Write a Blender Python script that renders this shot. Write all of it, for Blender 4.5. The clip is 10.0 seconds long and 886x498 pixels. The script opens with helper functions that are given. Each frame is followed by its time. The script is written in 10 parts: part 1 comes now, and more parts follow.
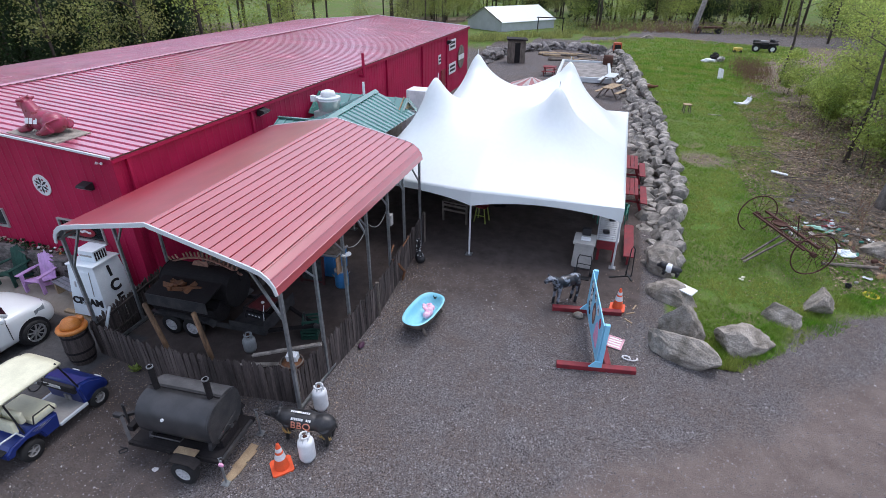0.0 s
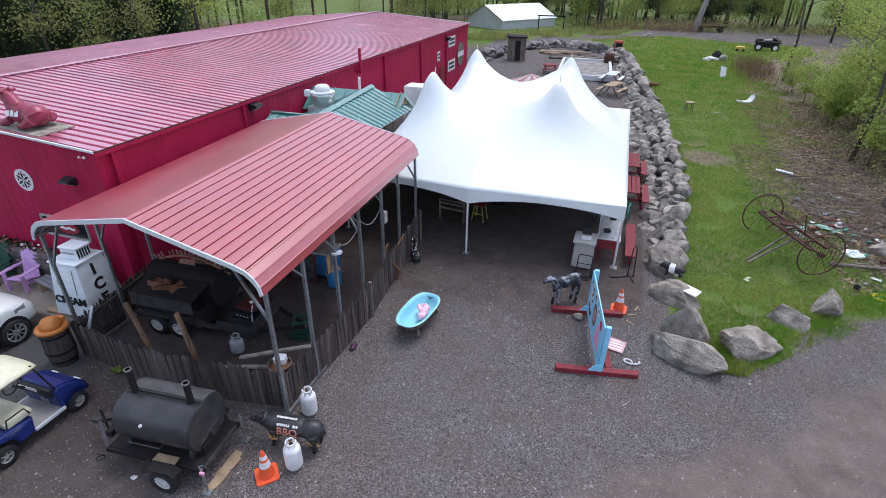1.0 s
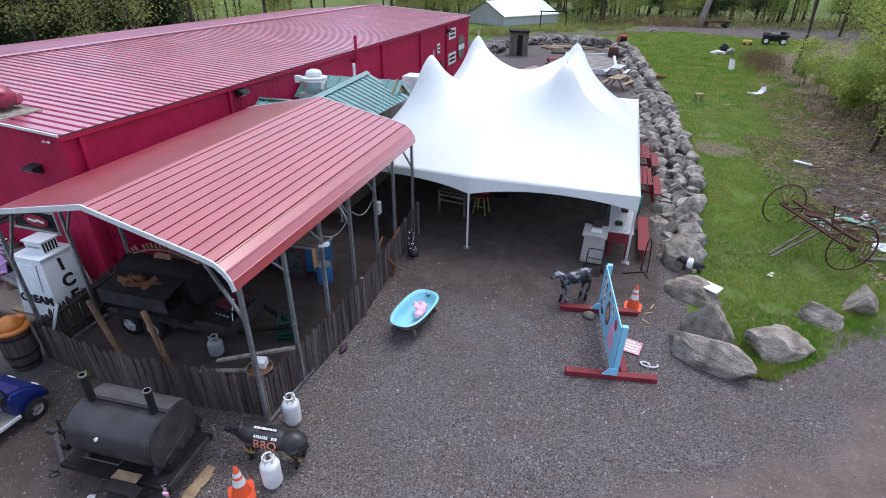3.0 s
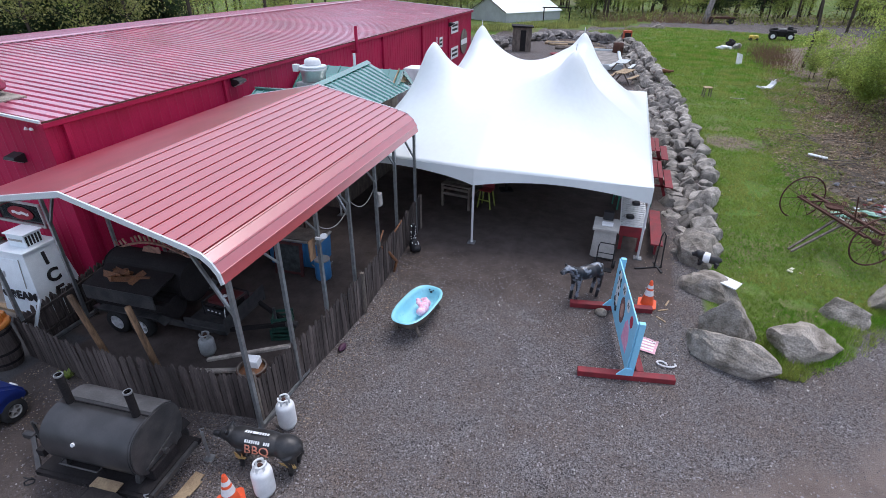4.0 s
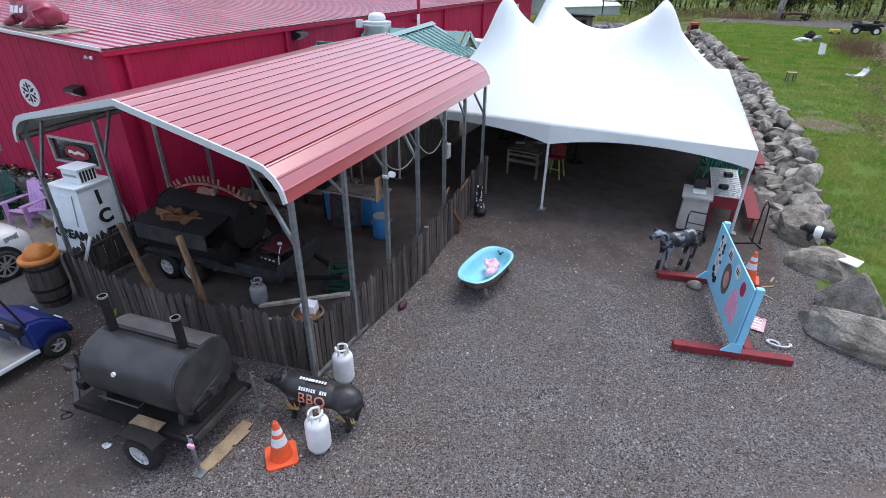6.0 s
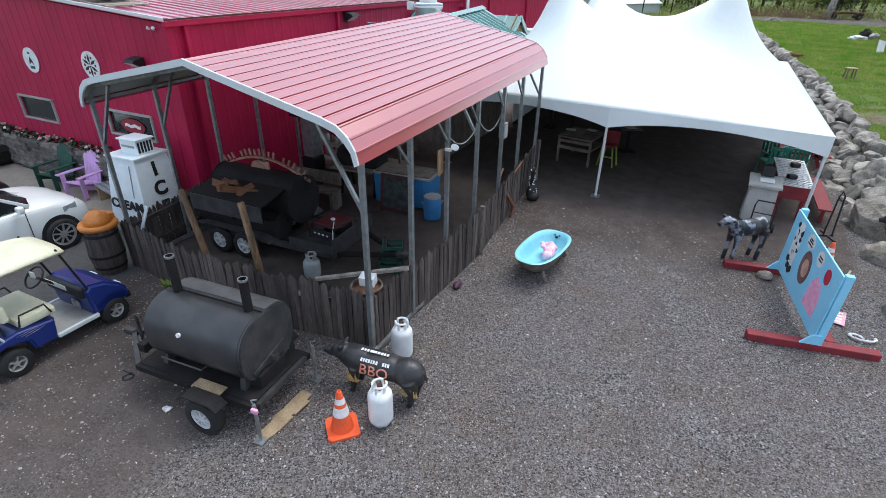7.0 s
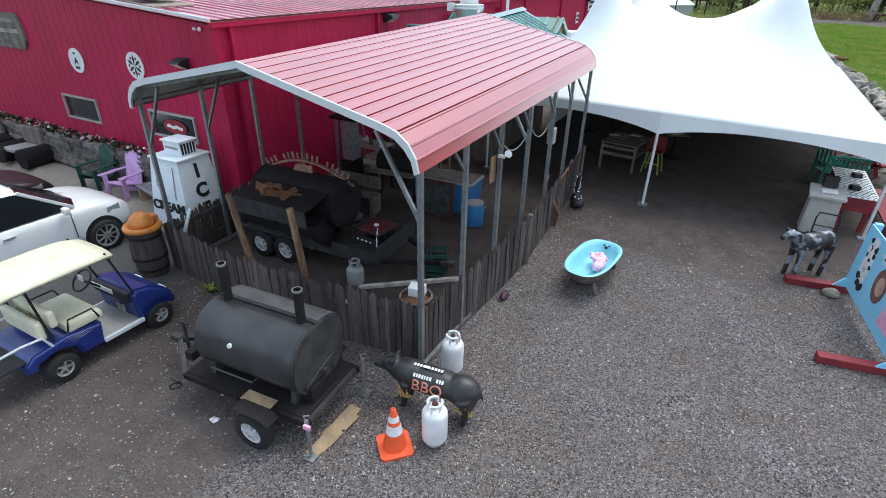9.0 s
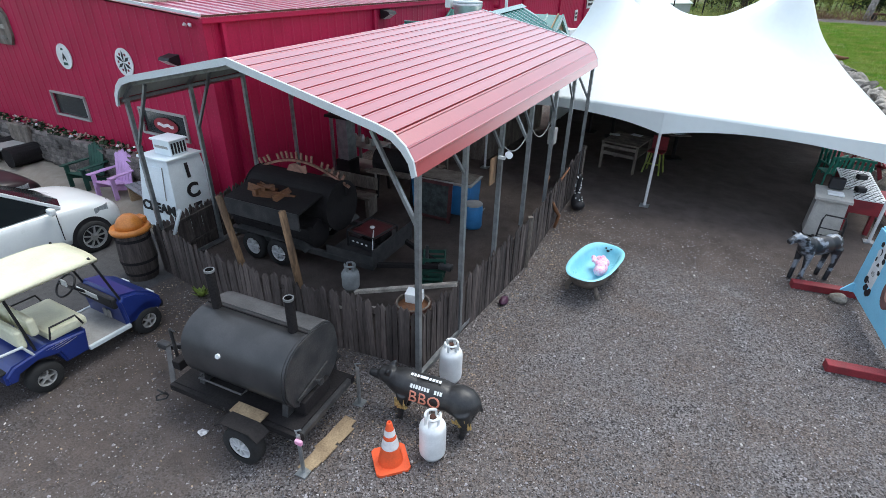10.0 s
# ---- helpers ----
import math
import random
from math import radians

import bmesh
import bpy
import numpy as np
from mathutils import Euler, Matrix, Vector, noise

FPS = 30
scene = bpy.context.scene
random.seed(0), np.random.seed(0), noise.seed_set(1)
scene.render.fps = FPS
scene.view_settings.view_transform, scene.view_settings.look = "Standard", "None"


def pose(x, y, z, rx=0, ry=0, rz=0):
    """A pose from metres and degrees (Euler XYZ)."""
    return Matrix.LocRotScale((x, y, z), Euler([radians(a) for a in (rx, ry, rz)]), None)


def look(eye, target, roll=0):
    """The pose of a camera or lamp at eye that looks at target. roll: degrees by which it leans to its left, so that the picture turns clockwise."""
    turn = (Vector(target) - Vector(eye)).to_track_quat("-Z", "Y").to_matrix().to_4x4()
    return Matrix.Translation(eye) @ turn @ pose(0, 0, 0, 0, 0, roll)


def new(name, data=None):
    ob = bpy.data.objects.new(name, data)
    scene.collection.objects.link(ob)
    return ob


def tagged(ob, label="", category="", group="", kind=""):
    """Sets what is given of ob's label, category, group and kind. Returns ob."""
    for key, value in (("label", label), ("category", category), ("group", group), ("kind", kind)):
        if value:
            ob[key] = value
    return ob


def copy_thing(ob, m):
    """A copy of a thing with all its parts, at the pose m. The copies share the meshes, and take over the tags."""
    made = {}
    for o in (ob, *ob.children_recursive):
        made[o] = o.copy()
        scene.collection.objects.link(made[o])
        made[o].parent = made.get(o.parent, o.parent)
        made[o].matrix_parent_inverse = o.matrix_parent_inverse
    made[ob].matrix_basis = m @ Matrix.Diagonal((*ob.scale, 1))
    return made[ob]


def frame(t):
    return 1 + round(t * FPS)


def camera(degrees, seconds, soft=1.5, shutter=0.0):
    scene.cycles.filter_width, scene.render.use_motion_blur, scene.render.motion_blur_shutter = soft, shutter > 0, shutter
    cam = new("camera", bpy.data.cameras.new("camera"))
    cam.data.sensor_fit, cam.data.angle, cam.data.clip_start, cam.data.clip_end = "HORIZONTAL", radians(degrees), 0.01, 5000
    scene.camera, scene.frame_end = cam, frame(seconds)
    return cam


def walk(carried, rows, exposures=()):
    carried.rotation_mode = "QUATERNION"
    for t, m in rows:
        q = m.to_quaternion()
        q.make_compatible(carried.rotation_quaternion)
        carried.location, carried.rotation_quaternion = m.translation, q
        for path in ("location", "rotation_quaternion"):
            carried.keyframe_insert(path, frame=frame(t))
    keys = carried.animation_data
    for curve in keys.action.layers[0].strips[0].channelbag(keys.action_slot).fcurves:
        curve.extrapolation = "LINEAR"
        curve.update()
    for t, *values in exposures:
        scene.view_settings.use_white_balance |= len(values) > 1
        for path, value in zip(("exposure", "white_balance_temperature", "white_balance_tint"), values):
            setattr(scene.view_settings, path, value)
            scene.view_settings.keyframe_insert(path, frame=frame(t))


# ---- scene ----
cam = camera(82.0, 10.0, soft=0.5)
PATH = [
    (0, (0.611, 0.438, 8.302), (0.068, 2.107, 7.343), 0.4),
    (0.5, (0.62, 0.644, 8.227), (0.076, 2.312, 7.267), 0.5),
    (1, (0.602, 0.84, 8.063), (0.059, 2.508, 7.103), 0.6),
    (1.5, (0.6, 1.047, 7.831), (0.053, 2.714, 6.871), 0.4),
    (2, (0.584, 1.246, 7.613), (0.034, 2.914, 6.657), 0.3),
    (2.5, (0.508, 1.446, 7.498), (-0.04, 3.115, 6.542), 0.4),
    (4, (0.208, 2.085, 6.967), (-0.347, 3.751, 6.01), 0.3),
    (4.5, (0.114, 2.252, 6.638), (-0.444, 3.919, 5.684), 0.3),
    (5, (-0.013, 2.353, 6.305), (-0.588, 4.015, 5.353), 0.2),
    (5.5, (-0.271, 2.374, 5.935), (-0.897, 4.02, 4.988), 0.4),
    (6, (-0.566, 2.304, 5.574), (-1.263, 3.922, 4.628), 0.7),
    (6.2, (-0.699, 2.182, 5.51), (-1.417, 3.788, 4.559), 0.7),
    (7.5, (-1.312, 2.101, 4.942), (-2.128, 3.665, 3.999), 1.2),
    (8, (-1.458, 2.102, 4.972), (-2.3, 3.653, 4.031), 1.1),
    (8.5, (-1.636, 2.096, 5.03), (-2.485, 3.642, 4.086), 1.0),
    (9, (-1.716, 2.156, 5.067), (-2.566, 3.7, 4.122), 1.0),
    (9.5, (-1.781, 2.271, 5.101), (-2.628, 3.815, 4.154), 1.0),
    (10, (-1.868, 2.386, 5.027), (-2.705, 3.933, 4.075), 1.3),
]
walk(cam, [(t, look(eye, target, roll)) for t, eye, target, roll in PATH], exposures=[(0, 0.0, 6200, 13), (5, 0.03, 6200, 13), (6, 0.13, 6250, 10), (7.5, 0.23, 6350, 3), (10, 0.28, 6350, 3)])

# ---- world, sun, exposure ----
SUN_EL, SUN_AZ = 66.0, 20.0
world = bpy.data.worlds.new("world")
scene.world = world
world.use_nodes = True
wn = world.node_tree
sky = wn.nodes.new("ShaderNodeTexSky")
sky.sky_type, sky.sun_disc = "NISHITA", False
sky.sun_elevation, sky.sun_rotation = radians(SUN_EL), radians(SUN_AZ)
sky.air_density, sky.dust_density, sky.ozone_density = 1.0, 6.0, 1.0
soft_white = wn.nodes.new("ShaderNodeMix")
soft_white.data_type = "RGBA"
soft_white.inputs[0].default_value = 0.62
soft_white.inputs[7].default_value = (7.4, 8.25, 10.4, 1)
wn.links.new(sky.outputs[0], soft_white.inputs[6])
wn.links.new(soft_white.outputs[2], wn.nodes["Background"].inputs[0])
wn.nodes["Background"].inputs[1].default_value = 0.15
sun = new("sun", bpy.data.lights.new("sun", "SUN"))
sun.data.energy, sun.data.angle, sun.data.color = 1.6, radians(30), (1.0, 0.97, 0.97)
a, e = radians(SUN_AZ), radians(SUN_EL)
sun.matrix_world = look((math.sin(a) * math.cos(e) * 50, math.cos(a) * math.cos(e) * 50, math.sin(e) * 50), (0, 0, 0))
scene.view_settings.exposure = 0.0


# ---- mesh and material helpers ----


def mat(name, col, rough=0.7, metal=0.0, var=0.15, scale=6.0, fine=60.0, bump=0.15, col2=None, spec=0.5, per_piece=0.0, island=0.0, coat=0.0, stretch=(1, 1, 1), coat_ior=1.5, coat_rough=0.15):
    """A surface with variation at two scales: broad patches (towards col2) and fine grain, with relief."""
    m = bpy.data.materials.new(name)
    m.use_nodes = True
    nt = m.node_tree
    b = nt.nodes["Principled BSDF"]
    b.inputs["Roughness"].default_value, b.inputs["Metallic"].default_value = rough, metal
    b.inputs["Specular IOR Level"].default_value = spec
    b.inputs["Coat Weight"].default_value = coat
    b.inputs["Coat Roughness"].default_value = coat_rough
    b.inputs["Coat IOR"].default_value = coat_ior
    tc = nt.nodes.new("ShaderNodeTexCoord")
    mp = nt.nodes.new("ShaderNodeMapping")
    mp.inputs["Scale"].default_value = stretch
    geo = nt.nodes.new("ShaderNodeNewGeometry")
    nt.links.new(geo.outputs["Position"], mp.inputs[0])
    broad = nt.nodes.new("ShaderNodeTexNoise")
    broad.inputs["Scale"].default_value, broad.inputs["Detail"].default_value = scale, 4
    grain = nt.nodes.new("ShaderNodeTexNoise")
    grain.inputs["Scale"].default_value, grain.inputs["Detail"].default_value = fine, 2
    nt.links.new(mp.outputs[0], broad.inputs[0])
    nt.links.new(mp.outputs[0], grain.inputs[0])
    col2 = col2 or tuple(c * (1 - 2.2 * var) for c in col)
    ramp = nt.nodes.new("ShaderNodeValToRGB")
    ramp.color_ramp.elements[0].position, ramp.color_ramp.elements[1].position = 0.36, 0.62
    ramp.color_ramp.elements[0].color, ramp.color_ramp.elements[1].color = (*col2, 1), (*col, 1)
    nt.links.new(broad.outputs[0], ramp.inputs[0])
    mul = nt.nodes.new("ShaderNodeHueSaturation")
    rng = nt.nodes.new("ShaderNodeMapRange")
    rng.inputs[1].default_value, rng.inputs[2].default_value = 0.25, 0.75
    rng.inputs[3].default_value, rng.inputs[4].default_value = 1 - var, 1 + var
    nt.links.new(grain.outputs[0], rng.inputs[0])
    out = rng.outputs[0]
    if per_piece or island:
        src = nt.nodes.new("ShaderNodeObjectInfo").outputs["Random"] if per_piece else geo.outputs["Random Per Island"]
        w = per_piece or island
        r2 = nt.nodes.new("ShaderNodeMapRange")
        r2.inputs[3].default_value, r2.inputs[4].default_value = 1 - w, 1 + w
        nt.links.new(src, r2.inputs[0])
        mm = nt.nodes.new("ShaderNodeMath")
        mm.operation = "MULTIPLY"
        nt.links.new(out, mm.inputs[0])
        nt.links.new(r2.outputs[0], mm.inputs[1])
        out = mm.outputs[0]
    nt.links.new(out, mul.inputs["Value"])
    nt.links.new(ramp.outputs[0], mul.inputs["Color"])
    nt.links.new(mul.outputs[0], b.inputs["Base Color"])
    rr = nt.nodes.new("ShaderNodeMapRange")
    rr.inputs[3].default_value, rr.inputs[4].default_value = max(0.02, rough - 0.1), min(1, rough + 0.1)
    nt.links.new(broad.outputs[0], rr.inputs[0])
    nt.links.new(rr.outputs[0], b.inputs["Roughness"])
    if bump:
        bp = nt.nodes.new("ShaderNodeBump")
        bp.inputs["Strength"].default_value, bp.inputs["Distance"].default_value = bump, 0.02
        nt.links.new(grain.outputs[0], bp.inputs["Height"])
        nt.links.new(bp.outputs[0], b.inputs["Normal"])
    return m


def link_mesh(name, bm, material, smooth=False):
    me = bpy.data.meshes.new(name)
    bm.normal_update()
    bm.to_mesh(me)
    bm.free()
    if material:
        me.materials.append(material)
    if smooth:
        me.polygons.foreach_set("use_smooth", [True] * len(me.polygons))
    return me


def part(name, bm, material, parent, label="", smooth=False):
    ob = new(name, link_mesh(name, bm, material, smooth))
    ob.parent = parent
    if label:
        ob["label"] = label
    return ob


def single(name, bm, material, label, category, kind="", group="", smooth=False, at=None):
    ob = new(name, link_mesh(name, bm, material, smooth))
    if at is not None:
        ob.matrix_world = at
    return tagged(ob, label, category, group, kind)


def thing(name, at, label, category, group="", kind=""):
    ob = new(name)
    ob.empty_display_size = 0.2
    ob.matrix_world = at
    return tagged(ob, label, category, group, kind)


def add_box(bm, x0, y0, z0, x1, y1, z1, m=None, bevel=0.0):
    c = ((x0 + x1) / 2, (y0 + y1) / 2, (z0 + z1) / 2)
    t = Matrix.Translation(c) @ Matrix.Diagonal((x1 - x0, y1 - y0, z1 - z0, 1))
    r = bmesh.ops.create_cube(bm, size=1, matrix=(m @ t) if m else t)
    if bevel:
        es = list({e for v in r["verts"] for e in v.link_edges})
        bmesh.ops.bevel(bm, geom=es, offset=bevel, segments=2, affect="EDGES", profile=0.5)
    return bm


def box(x0, y0, z0, x1, y1, z1, bevel=0.0):
    return add_box(bmesh.new(), x0, y0, z0, x1, y1, z1, None, bevel)


def add_bar(bm, p, q, r, seg=8, r2=None, caps=True):
    p, q = Vector(p), Vector(q)
    d = q - p
    m = Matrix.Translation((p + q) / 2) @ d.to_track_quat("Z", "Y").to_matrix().to_4x4()
    bmesh.ops.create_cone(bm, cap_ends=caps, segments=seg, radius1=r, radius2=r if r2 is None else r2, depth=d.length, matrix=m)
    return bm


def bar(p, q, r, seg=8, r2=None):
    return add_bar(bmesh.new(), p, q, r, seg, r2)


def add_beam(bm, p, q, w, h):
    """A square bar from p to q; w across, h along its own up."""
    p, q = Vector(p), Vector(q)
    d = q - p
    up = Vector((0, 0, 1)) if abs(d.normalized().z) < 0.95 else Vector((0, 1, 0))
    x = d.cross(up).normalized()
    y = x.cross(d).normalized()
    m = Matrix((x, d.normalized(), y)).transposed().to_4x4()
    m.translation = (p + q) / 2
    bmesh.ops.create_cube(bm, size=1, matrix=m @ Matrix.Diagonal((w, d.length, h, 1)))
    return bm


def beam(p, q, w, h):
    return add_beam(bmesh.new(), p, q, w, h)


def add_tube(bm, pts, r, seg=8, closed=False):
    """A round tube along points."""
    pts = [Vector(p) for p in pts]
    rings = []
    n = len(pts)
    ref = None
    for i, p in enumerate(pts):
        a, b = (pts[(i - 1) % n], pts[(i + 1) % n]) if closed else (pts[max(i - 1, 0)], pts[min(i + 1, n - 1)])
        d = (b - a).normalized()
        if ref is None:
            ref = d.orthogonal().normalized()
        u = (ref - d * ref.dot(d)).normalized()
        ref = u
        v = d.cross(u)
        rad = r[i] if isinstance(r, (list, tuple)) else r
        rings.append([bm.verts.new(p + (u * math.cos(2 * math.pi * k / seg) + v * math.sin(2 * math.pi * k / seg)) * rad) for k in range(seg)])
    for i in range(n if closed else n - 1):
        a, b = rings[i], rings[(i + 1) % n]
        for k in range(seg):
            bm.faces.new((a[k], a[(k + 1) % seg], b[(k + 1) % seg], b[k]))
    if not closed:
        bm.faces.new(rings[0][::-1])
        bm.faces.new(rings[-1])
    return bm


def tube(pts, r, seg=8, closed=False):
    return add_tube(bmesh.new(), pts, r, seg, closed)


def add_lathe(bm, prof, seg=24, m=None, cap=True):
    """Turns a profile of (radius, z) round z."""
    rings = []
    for r, z in prof:
        ring = [bm.verts.new((r * math.cos(2 * math.pi * k / seg), r * math.sin(2 * math.pi * k / seg), z)) for k in range(seg)]
        rings.append(ring)
    for a, b in zip(rings, rings[1:]):
        for k in range(seg):
            bm.faces.new((a[k], a[(k + 1) % seg], b[(k + 1) % seg], b[k]))
    if cap:
        bm.faces.new(rings[0][::-1])
        bm.faces.new(rings[-1])
    if m:
        bmesh.ops.transform(bm, matrix=m, verts=[v for ring in rings for v in ring])
    return bm


def lathe(prof, seg=24, m=None, cap=True):
    return add_lathe(bmesh.new(), prof, seg, m, cap)


def add_prism(bm, outline, axis, a, b):
    """A flat outline of (u, v) drawn out along an axis from a to b: axis x: (y, z), y: (x, z), z: (x, y)."""
    def at(u, v, w):
        return {"x": (w, u, v), "y": (u, w, v), "z": (u, v, w)}[axis]
    lo = [bm.verts.new(at(u, v, a)) for u, v in outline]
    hi = [bm.verts.new(at(u, v, b)) for u, v in outline]
    n = len(outline)
    for k in range(n):
        bm.faces.new((lo[k], lo[(k + 1) % n], hi[(k + 1) % n], hi[k]))
    bm.faces.new(lo[::-1])
    bm.faces.new(hi)
    bmesh.ops.recalc_face_normals(bm, faces=bm.faces[:])
    return bm


def prism(outline, axis, a, b):
    return add_prism(bmesh.new(), outline, axis, a, b)


def add_blob(bm, c, size, rough=0.2, seed=0, sub=2, m=None):
    """An uneven rounded lump."""
    r = bmesh.ops.create_icosphere(bm, subdivisions=sub, radius=1)
    for v in r["verts"]:
        n = noise.noise(v.co * 1.3 + Vector((seed * 3.1, seed * 1.7, seed))) + 0.5 * noise.noise(v.co * 3.1 + Vector((seed, 0, seed * 2.3)))
        co = v.co * (1 + rough * n)
        co = Vector((co.x * size[0], co.y * size[1], co.z * size[2]))
        v.co = (m @ co if m else co) + Vector(c)
    return bm


def letters(text, size, material, parent, m, depth=0.006, label="", weight=0.0):
    """Flat raised letters, their line centred at m, facing m's z."""
    cu = bpy.data.curves.new("letters", "FONT")
    cu.body, cu.size, cu.extrude, cu.align_x, cu.align_y = text, size, depth, "CENTER", "CENTER"
    cu.offset = weight
    tmp = bpy.data.objects.new("letters", cu)
    scene.collection.objects.link(tmp)
    me = bpy.data.meshes.new_from_object(tmp.evaluated_get(bpy.context.evaluated_depsgraph_get()))
    bpy.data.objects.remove(tmp)
    me.materials.clear()
    me.materials.append(material)
    ob = new("lettering", me)
    ob.parent = parent
    ob.matrix_basis = m
    if label:
        ob["label"] = label
    return ob


def clamp(v, a=0.0, b=1.0):
    return max(a, min(b, v))


def mix(a, b, t):
    return a + (b - a) * t


def along(table, y):
    """A value read from a table of (y, value), straight between its rows."""
    if y <= table[0][0]:
        return table[0][1]
    for (y0, a), (y1, b) in zip(table, table[1:]):
        if y <= y1:
            return mix(a, b, (y - y0) / (y1 - y0))
    return table[-1][1]


def wheel(parent, at, r, w, tyre_mat, rim_mat, spokes=5, name="wheel", hub=0.6, broad=False):
    """A wheel that turns about its own x axis: tyre and rim under it."""
    prof = [(r * hub, -w / 2), (r * 0.93, -w / 2), (r, -w * 0.3), (r, w * 0.3), (r * 0.93, w / 2), (r * hub, w / 2)]
    bm = lathe(prof, 28, Matrix.Rotation(radians(90), 4, "Y"), cap=False)
    bmesh.ops.recalc_face_normals(bm, faces=bm.faces[:])
    t = part(name, bm, tyre_mat, parent, smooth=True)
    t.matrix_basis = at
    bm = lathe([(r * hub * 1.02, -w * 0.42), (r * hub * 0.86, -w * 0.36), (r * hub * 0.84, w * 0.30), (r * hub * 0.86, w * 0.36), (r * hub * 1.02, w * 0.42)], 24, Matrix.Rotation(radians(90), 4, "Y"), cap=False)
    add_bar(bm, (-w * 0.4, 0, 0), (w * 0.4, 0, 0), r * hub * 0.3, 12)
    for s in (-1, 1):
        for k in range(spokes):
            a = 2 * math.pi * k / spokes
            tip = (s * w * 0.3, math.cos(a) * r * hub * 0.92, math.sin(a) * r * hub * 0.92)
            if broad:
                side = Vector((0, -math.sin(a), math.cos(a))) * r * hub
                o, q = Vector((s * w * 0.36, 0, 0)), Vector((s * w * 0.4, tip[1], tip[2]))
                f = [bm.verts.new(v) for v in (o - side * 0.22, q - side * 0.17, q + side * 0.17, o + side * 0.22)]
                g = [bm.verts.new(v.co - Vector((s * w * 0.14, 0, 0))) for v in f]
                bm.faces.new(f), bm.faces.new(g[::-1])
                for i in range(4):
                    bm.faces.new((f[i], f[(i + 1) % 4], g[(i + 1) % 4], g[i]))
            else:
                add_beam(bm, (s * w * 0.3, 0, 0), tip, r * hub * 0.36, w * 0.1)
    bmesh.ops.recalc_face_normals(bm, faces=bm.faces[:])
    part("rim", bm, rim_mat, t)
    return t


# ---- materials ----
M_BARN_WALL = mat("barn_red_siding", (0.41, 0.013, 0.066), 0.48, var=0.12, scale=1.2, fine=25, bump=0.03, col2=(0.34, 0.009, 0.052), spec=0.25)
M_BARN_ROOF = mat("barn_red_roofing", (0.54, 0.115, 0.19), 0.24, var=0.08, scale=0.8, fine=20, bump=0.02, col2=(0.43, 0.088, 0.15), spec=1.0, coat=1.0, coat_ior=2.3, coat_rough=0.28, per_piece=0.06)
M_CARPORT = mat("red_carport_steel", (0.4, 0.046, 0.058), 0.22, var=0.07, scale=1.5, fine=30, bump=0.02, col2=(0.37, 0.038, 0.048), spec=0.8, coat=1.0, coat_ior=1.9, coat_rough=0.33, per_piece=0.05)
M_TRIM = mat("white_trim_paint", (0.6, 0.66, 0.68), 0.45, var=0.06, scale=3, fine=40, bump=0.04, col2=(0.6, 0.63, 0.63))
M_GALV = mat("galvanised_steel", (0.36, 0.38, 0.39), 0.42, 0.75, var=0.12, scale=9, fine=70, bump=0.05)
M_TENT = mat("white_tent_vinyl", (0.73, 0.79, 0.785), 0.42, var=0.02, scale=0.7, fine=8, bump=0.03, col2=(0.71, 0.75, 0.745))
M_GREEN = mat("green_metal_roofing", (0.05, 0.22, 0.18), 0.25, var=0.08, scale=2, fine=30, bump=0.02, col2=(0.04, 0.18, 0.15), spec=0.8, coat=1.0, coat_ior=1.9, coat_rough=0.1)
M_PICKET = mat("weathered_picket_wood", (0.108, 0.087, 0.079), 0.9, var=0.34, scale=5, fine=45, bump=0.7, col2=(0.042, 0.033, 0.031), per_piece=0.36, stretch=(1, 1, 0.12))
M_OLDWOOD = mat("grey_weathered_wood", (0.2, 0.17, 0.14), 0.9, var=0.3, scale=5, fine=40, bump=0.6, col2=(0.11, 0.09, 0.075), stretch=(1, 1, 0.3))
M_LOG = mat("brown_log_wood", (0.25, 0.15, 0.08), 0.85, var=0.4, scale=6, fine=45, bump=0.6, col2=(0.09, 0.055, 0.032), stretch=(1, 1, 0.15))
M_PALEWOOD = mat("new_pale_wood", (0.41, 0.305, 0.185), 0.8, var=0.25, scale=4, fine=50, bump=0.3, col2=(0.28, 0.2, 0.12))
M_ROCK = mat("grey_fieldstone", (0.34, 0.312, 0.275), 0.9, var=0.34, scale=4.2, fine=30, bump=0.8, col2=(0.14, 0.13, 0.112), per_piece=0.42)
M_ROCKS_FAR = mat("grey_fieldstone_joined", (0.27, 0.25, 0.235), 0.9, var=0.28, scale=4.5, fine=38, bump=0.9, col2=(0.13, 0.12, 0.115), island=0.3)
M_BOULDER = mat("brown_grey_boulder", (0.33, 0.295, 0.25), 0.92, var=0.36, scale=3.4, fine=30, bump=0.8, col2=(0.16, 0.14, 0.112), per_piece=0.12)
M_BLACK = mat("black_painted_steel", (0.03, 0.031, 0.033), 0.4, 0.0, var=0.3, scale=5, fine=60, bump=0.15, col2=(0.06, 0.058, 0.058))
M_DRUM = mat("scuffed_black_steel", (0.027, 0.028, 0.03), 0.38, 0.0, var=0.15, scale=3.2, fine=60, bump=0.02, col2=(0.045, 0.045, 0.047))
M_SOOT = mat("sooty_steel", (0.02, 0.018, 0.018), 0.75, 0.0, var=0.35, scale=4, fine=40, bump=0.3, col2=(0.014, 0.012, 0.013), spec=0.22)
M_TYRE = mat("tyre_rubber", (0.02, 0.02, 0.02), 0.85, var=0.2, scale=12, fine=90, bump=0.3)
M_RIM = mat("bright_wheel_silver", (0.7, 0.71, 0.72), 0.35, 0.15, var=0.05, scale=9, fine=60, bump=0.03)
